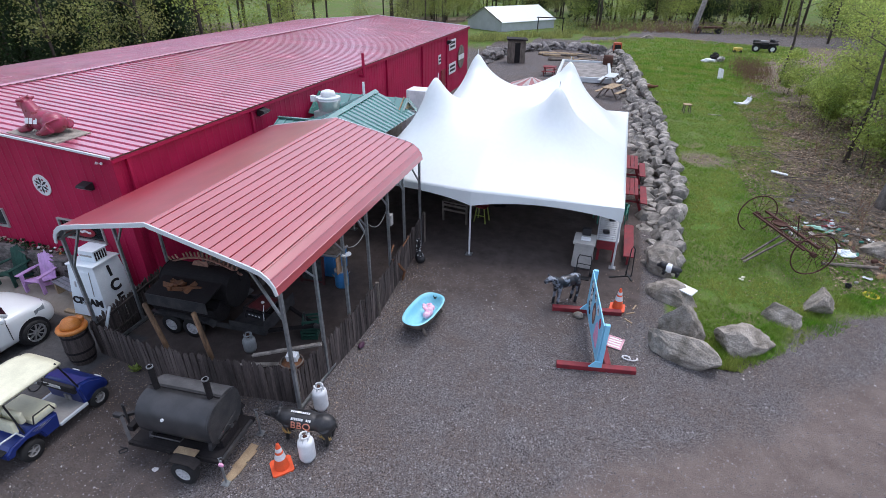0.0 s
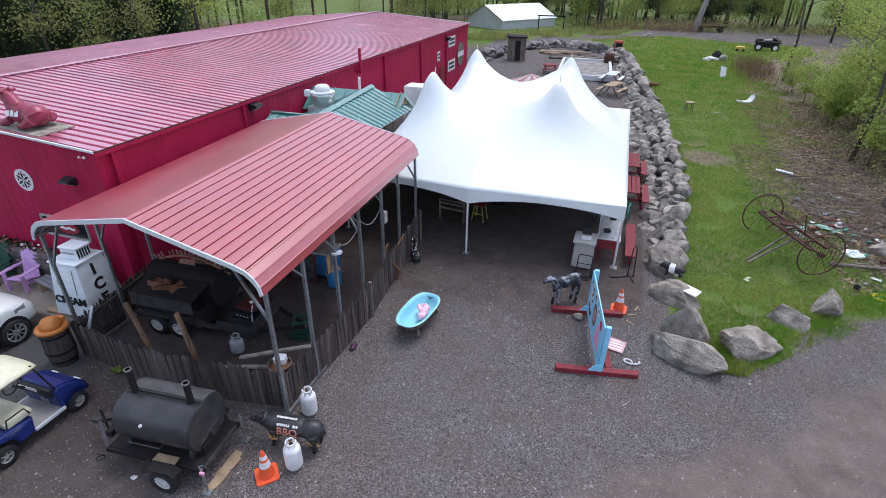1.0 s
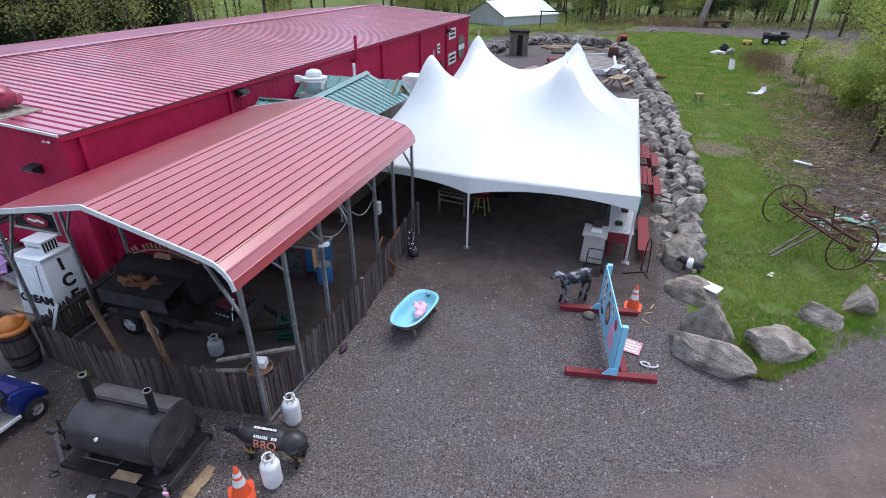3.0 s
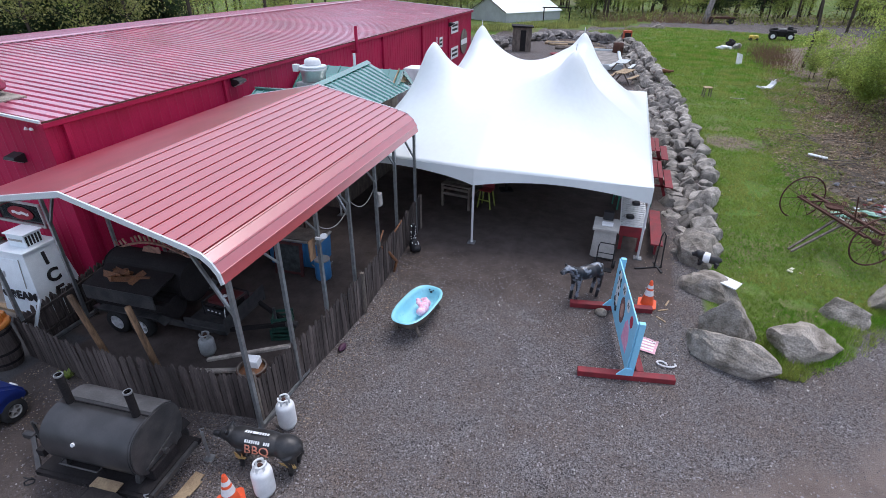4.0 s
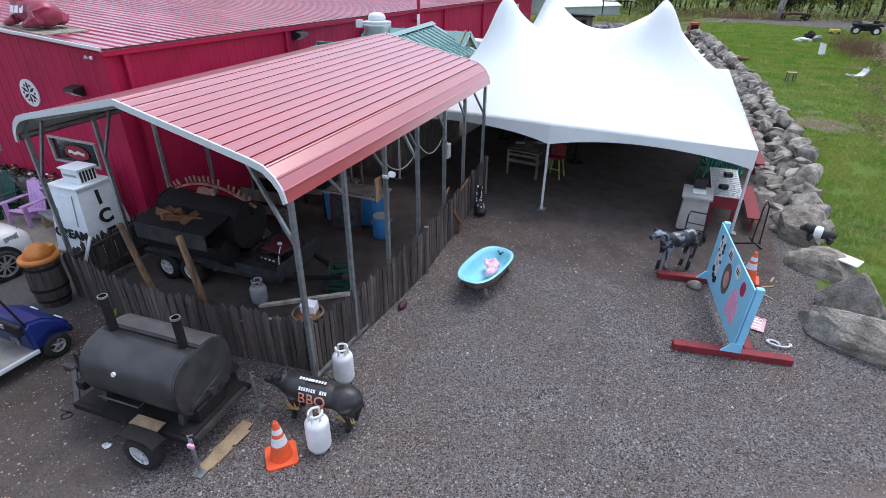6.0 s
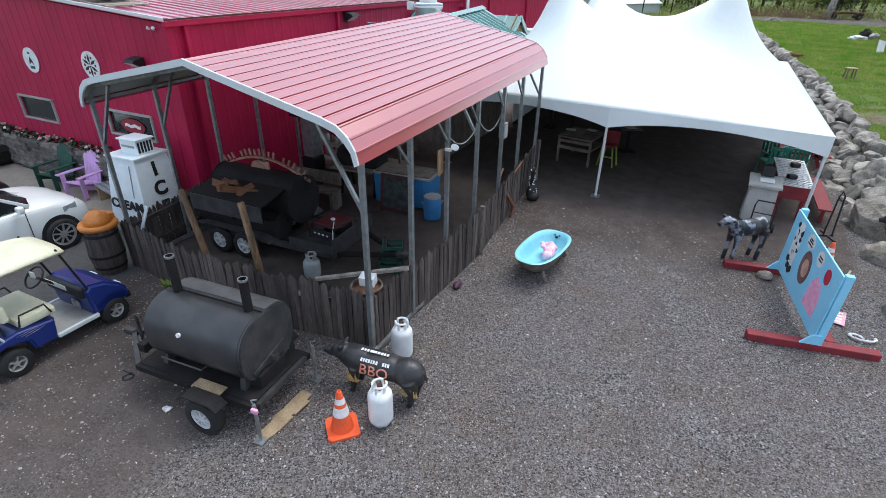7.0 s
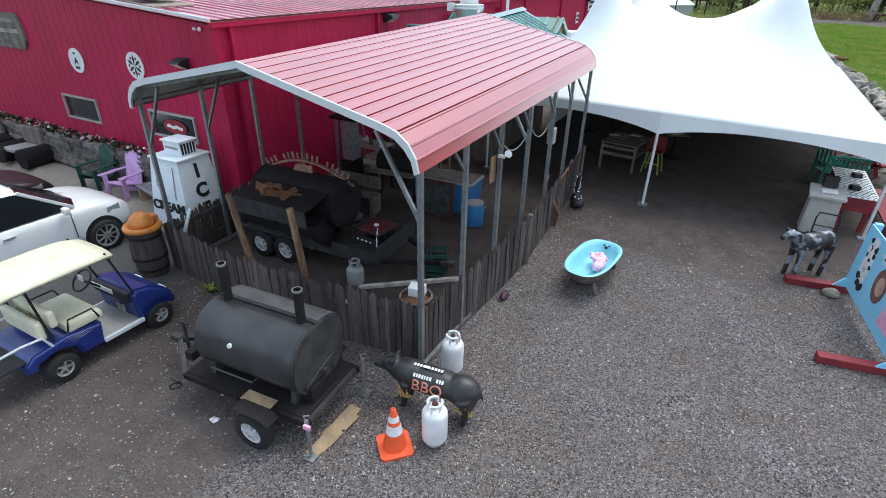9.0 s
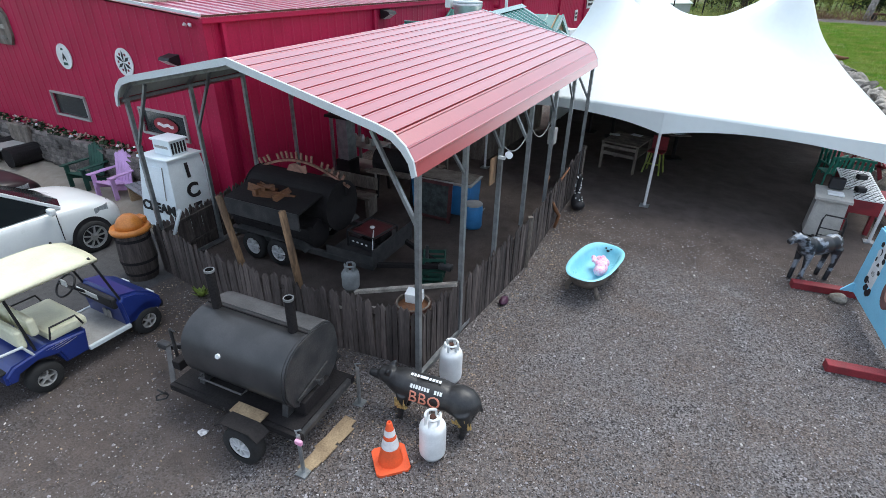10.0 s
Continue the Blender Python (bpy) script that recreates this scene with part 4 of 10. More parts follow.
def statue(name, bm, material, label, category, at, voxel=0.018, extra=(), group=""):
    """Grows overlapping lumps into one skin; extra: (mesh, matrix, material) laid on it in the same mesh."""
    src = new(name + "_form", link_mesh(name, bm, None))
    r = src.modifiers.new("skin", "REMESH")
    r.mode, r.voxel_size = "VOXEL", voxel
    s = src.modifiers.new("soft", "SMOOTH")
    s.factor, s.iterations = 0.5, 4
    bpy.context.view_layer.update()
    got = bpy.data.meshes.new_from_object(src.evaluated_get(bpy.context.evaluated_depsgraph_get()))
    bpy.data.objects.remove(src)
    out = bmesh.new()
    out.from_mesh(got)
    for f in out.faces:
        f.smooth, f.material_index = True, 0
    mats = [material]
    for me, m, mt in extra:
        n, k = len(out.verts), len(out.faces)
        out.from_mesh(me)
        out.verts.ensure_lookup_table()
        out.faces.ensure_lookup_table()
        bmesh.ops.transform(out, matrix=m, verts=out.verts[n:])
        mats.append(mt)
        for f in out.faces[k:]:
            f.material_index, f.smooth = len(mats) - 1, False
    me = bpy.data.meshes.new(name)
    out.to_mesh(me)
    out.free()
    for mt in mats:
        me.materials.append(mt)
    ob = new(name, me)
    ob.matrix_world = at
    return tagged(ob, label, category, group)


def text_mesh(text, size, depth=0.004, bend=None):
    cu = bpy.data.curves.new("text", "FONT")
    cu.body, cu.size, cu.extrude, cu.align_x, cu.align_y = text, size, depth, "CENTER", "CENTER"
    cu.resolution_u = 3
    tmp = bpy.data.objects.new("text", cu)
    scene.collection.objects.link(tmp)
    me = bpy.data.meshes.new_from_object(tmp.evaluated_get(bpy.context.evaluated_depsgraph_get()))
    bpy.data.objects.remove(tmp)
    me.materials.clear()
    return me


def bars_mesh(widths, h, gap=0.02, depth=0.004):
    """A line of plain bars that stands for writing."""
    bm = bmesh.new()
    total = sum(widths) + gap * (len(widths) - 1)
    x = -total / 2
    for w in widths:
        add_box(bm, x, -h / 2, -depth, x + w, h / 2, depth)
        x += w + gap
    return link_mesh("bars", bm, None)


def wrap_round(me, r, sx=1.0):
    """Bends flat writing (x along, y up) round a lying body of radius r whose axis is x; faces -y."""
    for v in me.vertices:
        a = v.co.y / r
        v.co = Vector((v.co.x, -(r + v.co.z) * math.cos(a), (r + v.co.z) * math.sin(a)))


M_PIG = mat("black_painted_pig", (0.018, 0.019, 0.021), 0.4, var=0.15, scale=9, fine=60, bump=0.12, col2=(0.035, 0.034, 0.034))
M_FLAME = mat("yellow_painted_flames", (0.62, 0.43, 0.16), 0.5, var=0.2, scale=18, fine=60, bump=0.1)
M_BBQ = mat("salmon_painted_letters", (0.75, 0.3, 0.2), 0.5, var=0.1, scale=18, fine=60, bump=0.05)
M_CALF = mat("black_and_grey_calf_paint", (0.02, 0.022, 0.026), 0.35, var=0.1, scale=5.5, fine=50, bump=0.1, col2=(0.24, 0.27, 0.31))
for el, pos in zip(M_CALF.node_tree.nodes["Color Ramp"].color_ramp.elements, (0.41, 0.49)):
    el.position = pos
M_PUG = mat("black_dog_paint", (0.02, 0.02, 0.022), 0.45, var=0.2, scale=9, fine=50, bump=0.1)


def build_pig():
    bm = bmesh.new()
    add_ell(bm, (0.02, 0, 0.53), (0.54, 0.215, 0.205))
    add_ell(bm, (0.4, 0, 0.52), (0.26, 0.21, 0.22))
    add_ell(bm, (-0.32, 0, 0.56), (0.3, 0.19, 0.2))
    add_ell(bm, (-0.54, 0, 0.61), (0.18, 0.13, 0.14))
    add_tube(bm, [(-0.54, 0, 0.6), (-0.7, 0, 0.56), (-0.84, 0, 0.56)], [0.11, 0.075, 0.05], 12)
    for s in (-1, 1):
        add_ell(bm, (-0.54, s * 0.09, 0.74), (0.035, 0.05, 0.075), (s * -25, 20, 0), 2)
        add_tube(bm, [(-0.32, s * 0.12, 0.48), (-0.34, s * 0.13, 0.24), (-0.36, s * 0.13, 0.06), (-0.38, s * 0.13, 0.0)], [0.1, 0.06, 0.04, 0.05], 10)
        add_tube(bm, [(0.46, s * 0.12, 0.48), (0.52, s * 0.13, 0.26), (0.49, s * 0.13, 0.07), (0.47, s * 0.13, 0.0)], [0.13, 0.075, 0.04, 0.05], 10)
    add_tube(bm, [(0.63, 0, 0.59), (0.68, 0, 0.48), (0.67, 0.02, 0.35)], [0.03, 0.015, 0.012], 8)
    big = text_mesh("BBQ", 0.22)
    wrap_round(big, 0.225)
    small = bars_mesh((0.026, 0.02, 0.028, 0.026, 0.02, 0.026, 0.028), 0.05, 0.012)
    wrap_round(small, 0.225)
    end = bars_mesh((0.026, 0.02, 0.028), 0.05, 0.012)
    wrap_round(end, 0.225)
    top = bars_mesh((0.03, 0.026, 0.03, 0.1, 0.03, 0.03, 0.026, 0.03), 0.042, 0.014)
    wrap_round(top, 0.225)
    flames = bmesh.new()
    rnd = random.Random(5)
    for cx, w in ((-0.33, 0.15), (0.48, 0.22)):
        for k in range(9):
            x = cx + w * (k / 8 - 0.5)
            add_bar(flames, (x, -0.185 + 0.02 * abs(k - 4) / 4, 0.24 + rnd.uniform(0, 0.04)), (x + rnd.uniform(-0.03, 0.03), -0.222, 0.43 + rnd.uniform(-0.06, 0.05)), 0.018, 6, 0.003)
    extra = [(big, pose(0.0, 0, 0.5, -16), M_BBQ), (small, pose(-0.08, 0, 0.53, -47), M_WHITE), (end, pose(0.16, 0, 0.53, -47), M_WHITE), (top, pose(-0.05, 0, 0.535, -86), M_WHITE), (link_mesh("flames", flames, None), Matrix(), M_FLAME)]
    d = math.degrees(math.atan2(0.16, 1.3))
    statue("pig_statue", bm, M_PIG, "black painted pig statue with yellow flames and lettering", "statue", pose(-4.21, 6.47, 0, 0, 0, d) @ Matrix.Diagonal((1.0, 0.95, 0.9, 1)), 0.016, extra)


build_pig()


def build_calf():
    bm = bmesh.new()
    add_ell(bm, (0, 0, 0.66), (0.36, 0.15, 0.17))
    add_ell(bm, (0.25, 0, 0.68), (0.17, 0.145, 0.165))
    add_ell(bm, (-0.24, 0, 0.66), (0.16, 0.13, 0.17))
    add_tube(bm, [(-0.28, 0, 0.72), (-0.42, 0, 0.82), (-0.5, 0, 0.84)], [0.11, 0.09, 0.08], 10)
    add_tube(bm, [(-0.46, 0, 0.86), (-0.58, 0, 0.82), (-0.68, 0, 0.78)], [0.085, 0.065, 0.05], 10)
    for s in (-1, 1):
        add_ell(bm, (-0.47, s * 0.12, 0.88), (0.03, 0.07, 0.035), (0, 0, 0), 2)
        add_tube(bm, [(-0.24, s * 0.08, 0.6), (-0.25, s * 0.09, 0.3), (-0.27, s * 0.09, 0.0)], [0.075, 0.04, 0.042], 8)
        add_tube(bm, [(0.3, s * 0.08, 0.62), (0.34, s * 0.09, 0.34), (0.29, s * 0.09, 0.0)], [0.1, 0.045, 0.042], 8)
    add_tube(bm, [(0.4, 0, 0.78), (0.45, 0.02, 0.6), (0.43, 0.03, 0.42)], [0.025, 0.018, 0.025], 8)
    statue("calf_statue", bm, M_CALF, "small black and grey patched calf statue standing on gravel", "statue", pose(0.17, 12.64, gz(0.17, 12.64), 0, 0, 42) @ Matrix.Scale(1.06, 4), 0.018)


build_calf()


M_BLEACHED_PLY = mat("bleached_plywood", (0.36, 0.32, 0.27), 0.9, var=0.25, scale=4, fine=40, bump=0.3)


def build_cow():
    bm = bmesh.new()
    add_ell(bm, (0, 0, 0.35), (0.5, 0.34, 0.33))
    add_ell(bm, (0.34, 0, 0.32), (0.34, 0.36, 0.32))
    add_tube(bm, [(-0.28, 0, 0.48), (-0.42, 0, 0.76), (-0.48, 0, 0.88)], [0.28, 0.2, 0.17], 12)
    add_tube(bm, [(-0.45, 0, 0.92), (-0.62, 0, 0.84), (-0.76, 0, 0.78)], [0.16, 0.13, 0.09], 12)
    for s in (-1, 1):
        add_ell(bm, (-0.42, s * 0.2, 0.98), (0.05, 0.12, 0.06), (0, 0, s * 15), 2)
        add_tube(bm, [(-0.45, s * 0.08, 1.02), (-0.47, s * 0.17, 1.12)], [0.03, 0.015], 8)
        add_tube(bm, [(-0.35, s * 0.25, 0.2), (-0.65, s * 0.3, 0.1), (-0.85, s * 0.22, 0.07)], [0.13, 0.09, 0.06], 8)
        add_tube(bm, [(0.5, s * 0.3, 0.25), (0.3, s * 0.42, 0.12), (0.05, s * 0.42, 0.06)], [0.18, 0.11, 0.06], 8)
    add_tube(bm, [(0.62, 0, 0.45), (0.66, -0.2, 0.48), (0.5, -0.37, 0.4), (0.38, -0.38, 0.25)], 0.03, 8)
    word = bars_mesh((0.12, 0.12, 0.12), 0.17, 0.04, 0.006)
    statue("cow_statue", bm, M_COWRED, "red-brown cow statue lying on a board on the roof", "statue", BARN_M @ pose(-13.4, 9.86, 4.49, 0, 0, 4) @ Matrix.Scale(0.86, 4), 0.03, [(word, pose(-0.12, -0.325, 0.42, 66, 0, 0), M_WHITE)])
    single("board", box(-0.84, -0.5, 0, 0.84, 0.5, 0.04, 0.008), M_BLEACHED_PLY, "weathered plywood board lying on the red roof", "board", at=BARN_M @ pose(-13.42, 9.88, 4.445, 0, 4.2, 0))


build_cow()


def build_dog():
    bm = bmesh.new()
    add_ell(bm, (0, 0, 0.17), (0.26, 0.11, 0.11))
    add_ell(bm, (-0.22, 0, 0.24), (0.12, 0.1, 0.1))
    add_tube(bm, [(-0.27, 0, 0.23), (-0.38, 0, 0.2)], [0.07, 0.045], 8)
    for s in (-1, 1):
        add_tube(bm, [(-0.15, s * 0.08, 0.12), (-0.2, s * 0.09, 0.0)], [0.05, 0.04], 8)
        add_tube(bm, [(0.16, s * 0.08, 0.12), (0.14, s * 0.1, 0.0)], [0.06, 0.04], 8)
    band = link_mesh("band", lathe([(0.118, -0.07), (0.125, 0.0), (0.118, 0.07)], 20, cap=False), None)
    statue("dog_statue", bm, M_PUG, "small black dog statue with white band on a boulder", "statue", pose(2.97, 14.42, 0.65, 0, 0, -8) @ Matrix.Scale(1.08, 4), 0.016, [(band, pose(-0.08, 0, 0.18, 0, 90, 0), M_WHITE)])


build_dog()


# ---- gas tanks, cones ----
def build_tank(at, h=0.645, r=0.158, material=None, label="white upright propane tank standing on gravel", group="white propane tanks"):
    t = thing("propane_tank", at, label, "gas tank", group)
    k = h - 0.105
    prof = [(r * 0.72, 0.0), (r * 0.72, 0.03), (r * 0.8, 0.035), (r * 0.97, 0.075), (r, 0.11), (r, k - 0.1), (r * 0.97, k - 0.055), (r * 0.82, k - 0.015), (r * 0.5, k + 0.005), (0.01, k + 0.01)]
    part("body", lathe(prof, 28), material or M_WHITE, t, smooth=True)
    for a0, a1 in ((20, 160), (200, 340)):
        pts = [(0.088 * math.cos(radians(a0 + (a1 - a0) * i / 10)), 0.088 * math.sin(radians(a0 + (a1 - a0) * i / 10))) for i in range(11)]
        part("guard_ring", tube([(x, y, h) for x, y in pts], 0.016, 6), material or M_WHITE, t)
        for i in (0, 5, 10):
            x, y = pts[i]
            part("guard_strut", beam((x, y, k - 0.01), (x, y, h), 0.035, 0.008), material or M_WHITE, t)
    v = bar((0, 0, k), (0, 0, k + 0.06), 0.022, 10)
    add_bar(v, (0, 0, k + 0.06), (0, 0, k + 0.09), 0.035, 8)
    add_bar(v, (0, 0, k + 0.04), (0.05, 0, k + 0.04), 0.014, 8)
    part("valve", v, M_BROWNRUST, t, "dark brass valve")
    return t


tank = build_tank(pose(-4.33, 7.24, 0))
copy_thing(tank, pose(-3.91, 6.01, 0, 0, 0, 75))
M_GREYTANK = mat("grey_tank_paint", (0.34, 0.36, 0.36), 0.5, var=0.1, scale=6, fine=50, bump=0.08)
build_tank(pose(-6.86, 8.26, 0.1), 0.5, 0.155, M_GREYTANK, "small dull grey propane tank behind the picket fence", "")


def build_cone(at, s=1.0):
    c = thing("traffic_cone", at, "orange traffic cone with two white reflective collars", "traffic cone", "traffic cones")
    base = prism([(-0.2, -0.16), (-0.16, -0.2), (0.16, -0.2), (0.2, -0.16), (0.2, 0.16), (0.16, 0.2), (-0.16, 0.2), (-0.2, 0.16)], "z", 0, 0.035)
    part("base", base, M_ORANGE, c)

    def r(z):
        return 0.145 - (0.145 - 0.028) * (z - 0.035) / 0.6
    part("cone_body", lathe([(r(0.035), 0.035), (r(0.62), 0.62), (r(0.635) * 0.8, 0.635), (0.016, 0.63), (0.014, 0.5)], 28, cap=False), M_ORANGE, c, smooth=True)
    for a, b in ((0.27, 0.4), (0.45, 0.53)):
        part("collar", lathe([(r(a) + 0.003, a), (r(b) + 0.003, b)], 28, cap=False), M_REFLECT, c, "white reflective collar", smooth=True)
    return c


cone = build_cone(pose(-4.285, 5.69, 0, 0, 0, 46))
copy_thing(cone, pose(1.6, 12.84, gz(1.6, 12.84), 0, 0, -4))


# ---- steel smoker trailer ----
def round_sides(me):
    """Shades what curves round x smoothly and leaves the flat ends sharp."""
    for f in me.polygons:
        f.use_smooth = abs(f.normal.x) < 0.5
    for e in me.edges:
        a, b = me.vertices[e.vertices[0]].co, me.vertices[e.vertices[1]].co
        e.use_edge_sharp = abs(a.x - b.x) < 1e-4


def build_smoker():
    s = thing("smoker_trailer", pose(-6.27, 5.6, 0, 0, 0, 5), "black steel barrel smoker on a small trailer", "smoker")
    # drum: an egg-shaped section drawn along x
    sec = []
    for k in range(40):
        a = 2 * math.pi * k / 40
        cy, cz = math.cos(a), math.sin(a)
        ey, ez = (0.6, 0.74) if cy > 0 and cz > 0 else (0.82, 0.86)
        sec.append((math.copysign(abs(cy) ** ey, cy) * 0.5, 0.99 + math.copysign(abs(cz) ** ez, cz) * 0.445))
    bm = prism(sec, "x", -0.57, 0.93)
    drum = part("drum", bm, M_DRUM, s)
    round_sides(drum.data)
    inner = [(y * 0.97, 0.99 + (z - 0.99) * 0.97) for y, z in sec]
    part("end_plate", prism(inner, "x", 0.93, 0.942), M_BLACK, drum)
    lid = [(y * 1.012, 0.99 + (z - 0.99) * 1.012) for y, z in sec if y < 0.02 and z > 0.72]
    lid.sort(key=lambda p: math.atan2(p[1] - 0.99, -p[0]))
    ring = lid + [(y * 0.99, 0.99 + (z - 0.99) * 0.99) for y, z in reversed(lid)]
    round_sides(part("door", prism(ring, "x", -0.54, 0.9), M_DRUM, drum, "curved black lid").data)
    part("lid_seam", box(-0.56, -0.008, 1.437, 0.92, 0.008, 1.456, 0.003), M_SOOT, drum)
    # a strip of lighter grey along the drum's upper back curve
    bow = [(0.5 * math.cos(radians(a)) ** 0.6, math.sin(radians(a)) ** 0.74 * 0.445) for a in range(40, 89, 4)]
    top = [(y * 1.016, 0.99 + z * 1.016) for y, z in bow] + [(y * 0.99, 0.99 + z * 0.99) for y, z in reversed(bow)]
    part("top_plate", prism(top, "x", -0.55, 0.91), mat("lighter_grey_steel", (0.11, 0.11, 0.112), 0.5, var=0.25, scale=4, fine=50, bump=0.08, col2=(0.07, 0.07, 0.07)), drum, "lighter grey steel strip")
    part("ash_box", box(0.84, -0.3, 0.478, 1.0, 0.2, 0.68, 0.012), M_SOOT, s)
    for x, y, h in ((-0.38, -0.03, 1.95), (0.74, -0.02, 1.88)):
        p = part("chimney", lathe([(0.056, 1.38), (0.056, h), (0.047, h), (0.047, h - 0.25)], 18, Matrix.Translation((x, y, 0)), cap=False), M_SOOT, s)
        part("cap_ring", lathe([(0.046, h - 0.02), (0.061, h - 0.02), (0.061, h + 0.008), (0.046, h + 0.008)], 18, Matrix.Translation((x, y, 0)), cap=False), M_GALV, p)
    th = part("thermometer", bar((0.02, -0.475, 1.16), (0.02, -0.505, 1.17), 0.03, 14), M_WHITE, s, "white dial thermometer")
    hd = tube([(-0.3, -0.48, 0.78), (-0.3, -0.56, 0.78), (0.35, -0.56, 0.78), (0.35, -0.48, 0.78)], 0.012, 8)
    part("handle", hd, M_BLACK, s)
    latch = beam((0.96, -0.34, 0.73), (0.96, 0.24, 0.86), 0.02, 0.05)
    add_bar(latch, (0.94, -0.02, 0.8), (1.05, -0.02, 0.8), 0.022, 10)
    add_bar(latch, (1.03, -0.02, 0.8), (1.06, -0.02, 0.8), 0.045, 10)
    part("latch", latch, M_BLACK, s)
    # under-frame
    for y in (-0.54, 0.5):
        part("side_rail", box(-0.86, y - 0.035, 0.38, 1.12, y + 0.035, 0.46), M_SOOT, s)
    for x in (-0.82, 0.0, 1.08):
        part("cross_rail", box(x - 0.035, -0.575, 0.385, x + 0.035, 0.535, 0.455), M_BLACK, s)
    part("deck_plate", box(-0.84, -0.52, 0.462, 1.06, 0.48, 0.475), M_SOOT, s)
    for x in (-0.5, 0.78):
        part("drum_cradle", prism([(-0.4, 0.47), (0.4, 0.47), (0.36, 0.64), (0.18, 0.575), (-0.18, 0.575), (-0.36, 0.64)], "x", x - 0.04, x + 0.04), M_BLACK, s)
    part("firebox_side", box(0.35, 0.2, 0.475, 0.82, 0.5, 0.8, 0.01), M_BLACK, s)
    part("board", box(0.16, -0.62, 0.49, 0.6, -0.46, 0.515, 0.004), M_PALEWOOD, s, "pale wooden board")
    for y in (-0.75, 0.66):
        wheel(s, pose(0.46, y, 0.255, 0, 0, 90), 0.255, 0.17, M_TYRE, M_RIM, 8)
        f = prism([(-0.31, 0.49), (-0.2, 0.57), (0.2, 0.57), (0.31, 0.49), (0.31, 0.475), (0.195, 0.555), (-0.195, 0.555), (-0.31, 0.475)], "y", y - 0.1, y + 0.1)
        bmesh.ops.translate(f, vec=(0.46, 0, 0), verts=f.verts)
        part("fender", f, M_SOOT, s)
    part("axle", bar((0.46, -0.72, 0.255), (0.46, 0.62, 0.255), 0.03, 10), M_BLACK, s)
    for y in (-0.55, 0.45):
        part("tongue_bar", beam((-0.82, y, 0.42), (-1.5, -0.05, 0.44), 0.06, 0.07), M_BLACK, s)
    part("coupler", box(-1.66, -0.1, 0.4, -1.46, 0.0, 0.5, 0.02), M_BLACK, s)
    j = bar((-1.36, -0.05, 0.12), (-1.36, -0.05, 0.8), 0.024, 10)
    add_bar(j, (-1.36, -0.05, 0.78), (-1.26, -0.05, 0.78), 0.012, 8)
    part("tongue_jack", j, M_BLACK, s)
    part("gas_box", box(-1.05, -0.35, 0.47, -0.92, -0.1, 0.6, 0.01), M_SOOT, s)
    hose = [(-0.95 + 0.1 * math.sin(k * 0.9), -0.66 - 0.03 * math.cos(k), 0.44 - 0.035 * k + (0.07 * (k - 6) if k > 6 else 0)) for k in range(11)]
    part("hose", tube(hose, 0.012, 6), M_INK, s)
    for x, y, z0 in ((1.17, -0.64, 0.02), (1.17, 0.54, 0.02)):
        leg = bar((x, y, z0), (x, y, 0.6), 0.024, 10)
        add_box(leg, x - 0.07, y - 0.07, z0 - 0.018, x + 0.07, y + 0.07, z0)
        add_tube(leg, [(x, y, 0.58), (x - 0.03, y, 0.66), (x + 0.04, y + 0.02, 0.68)], 0.01, 6)
        part("corner_jack", leg, M_GALV, s)
    part("tag", box(1.16, -0.7, 0.52, 1.25, -0.66, 0.58, 0.01), M_PINK, s, "red plastic tag")


build_smoker()


def build_boards():
    rnd = random.Random(9)
    p = thing("cedar_shingles", pose(-5.06, 5.45, 0, 0, 0, 88), "overlapping strip of tan cedar shingle boards on gravel", "shingles")
    for k in range(7):
        b = part("shingle", box(-0.02, -0.085, 0.0, 0.24, 0.085, 0.016), M_PALEWOOD, p)
        b.matrix_basis = pose(-0.36 + k * 0.1, rnd.uniform(-0.035, 0.035), 0.003 + 0.005 * k, 0, -2 - k * 0.3, rnd.uniform(-9, 9))


build_boards()


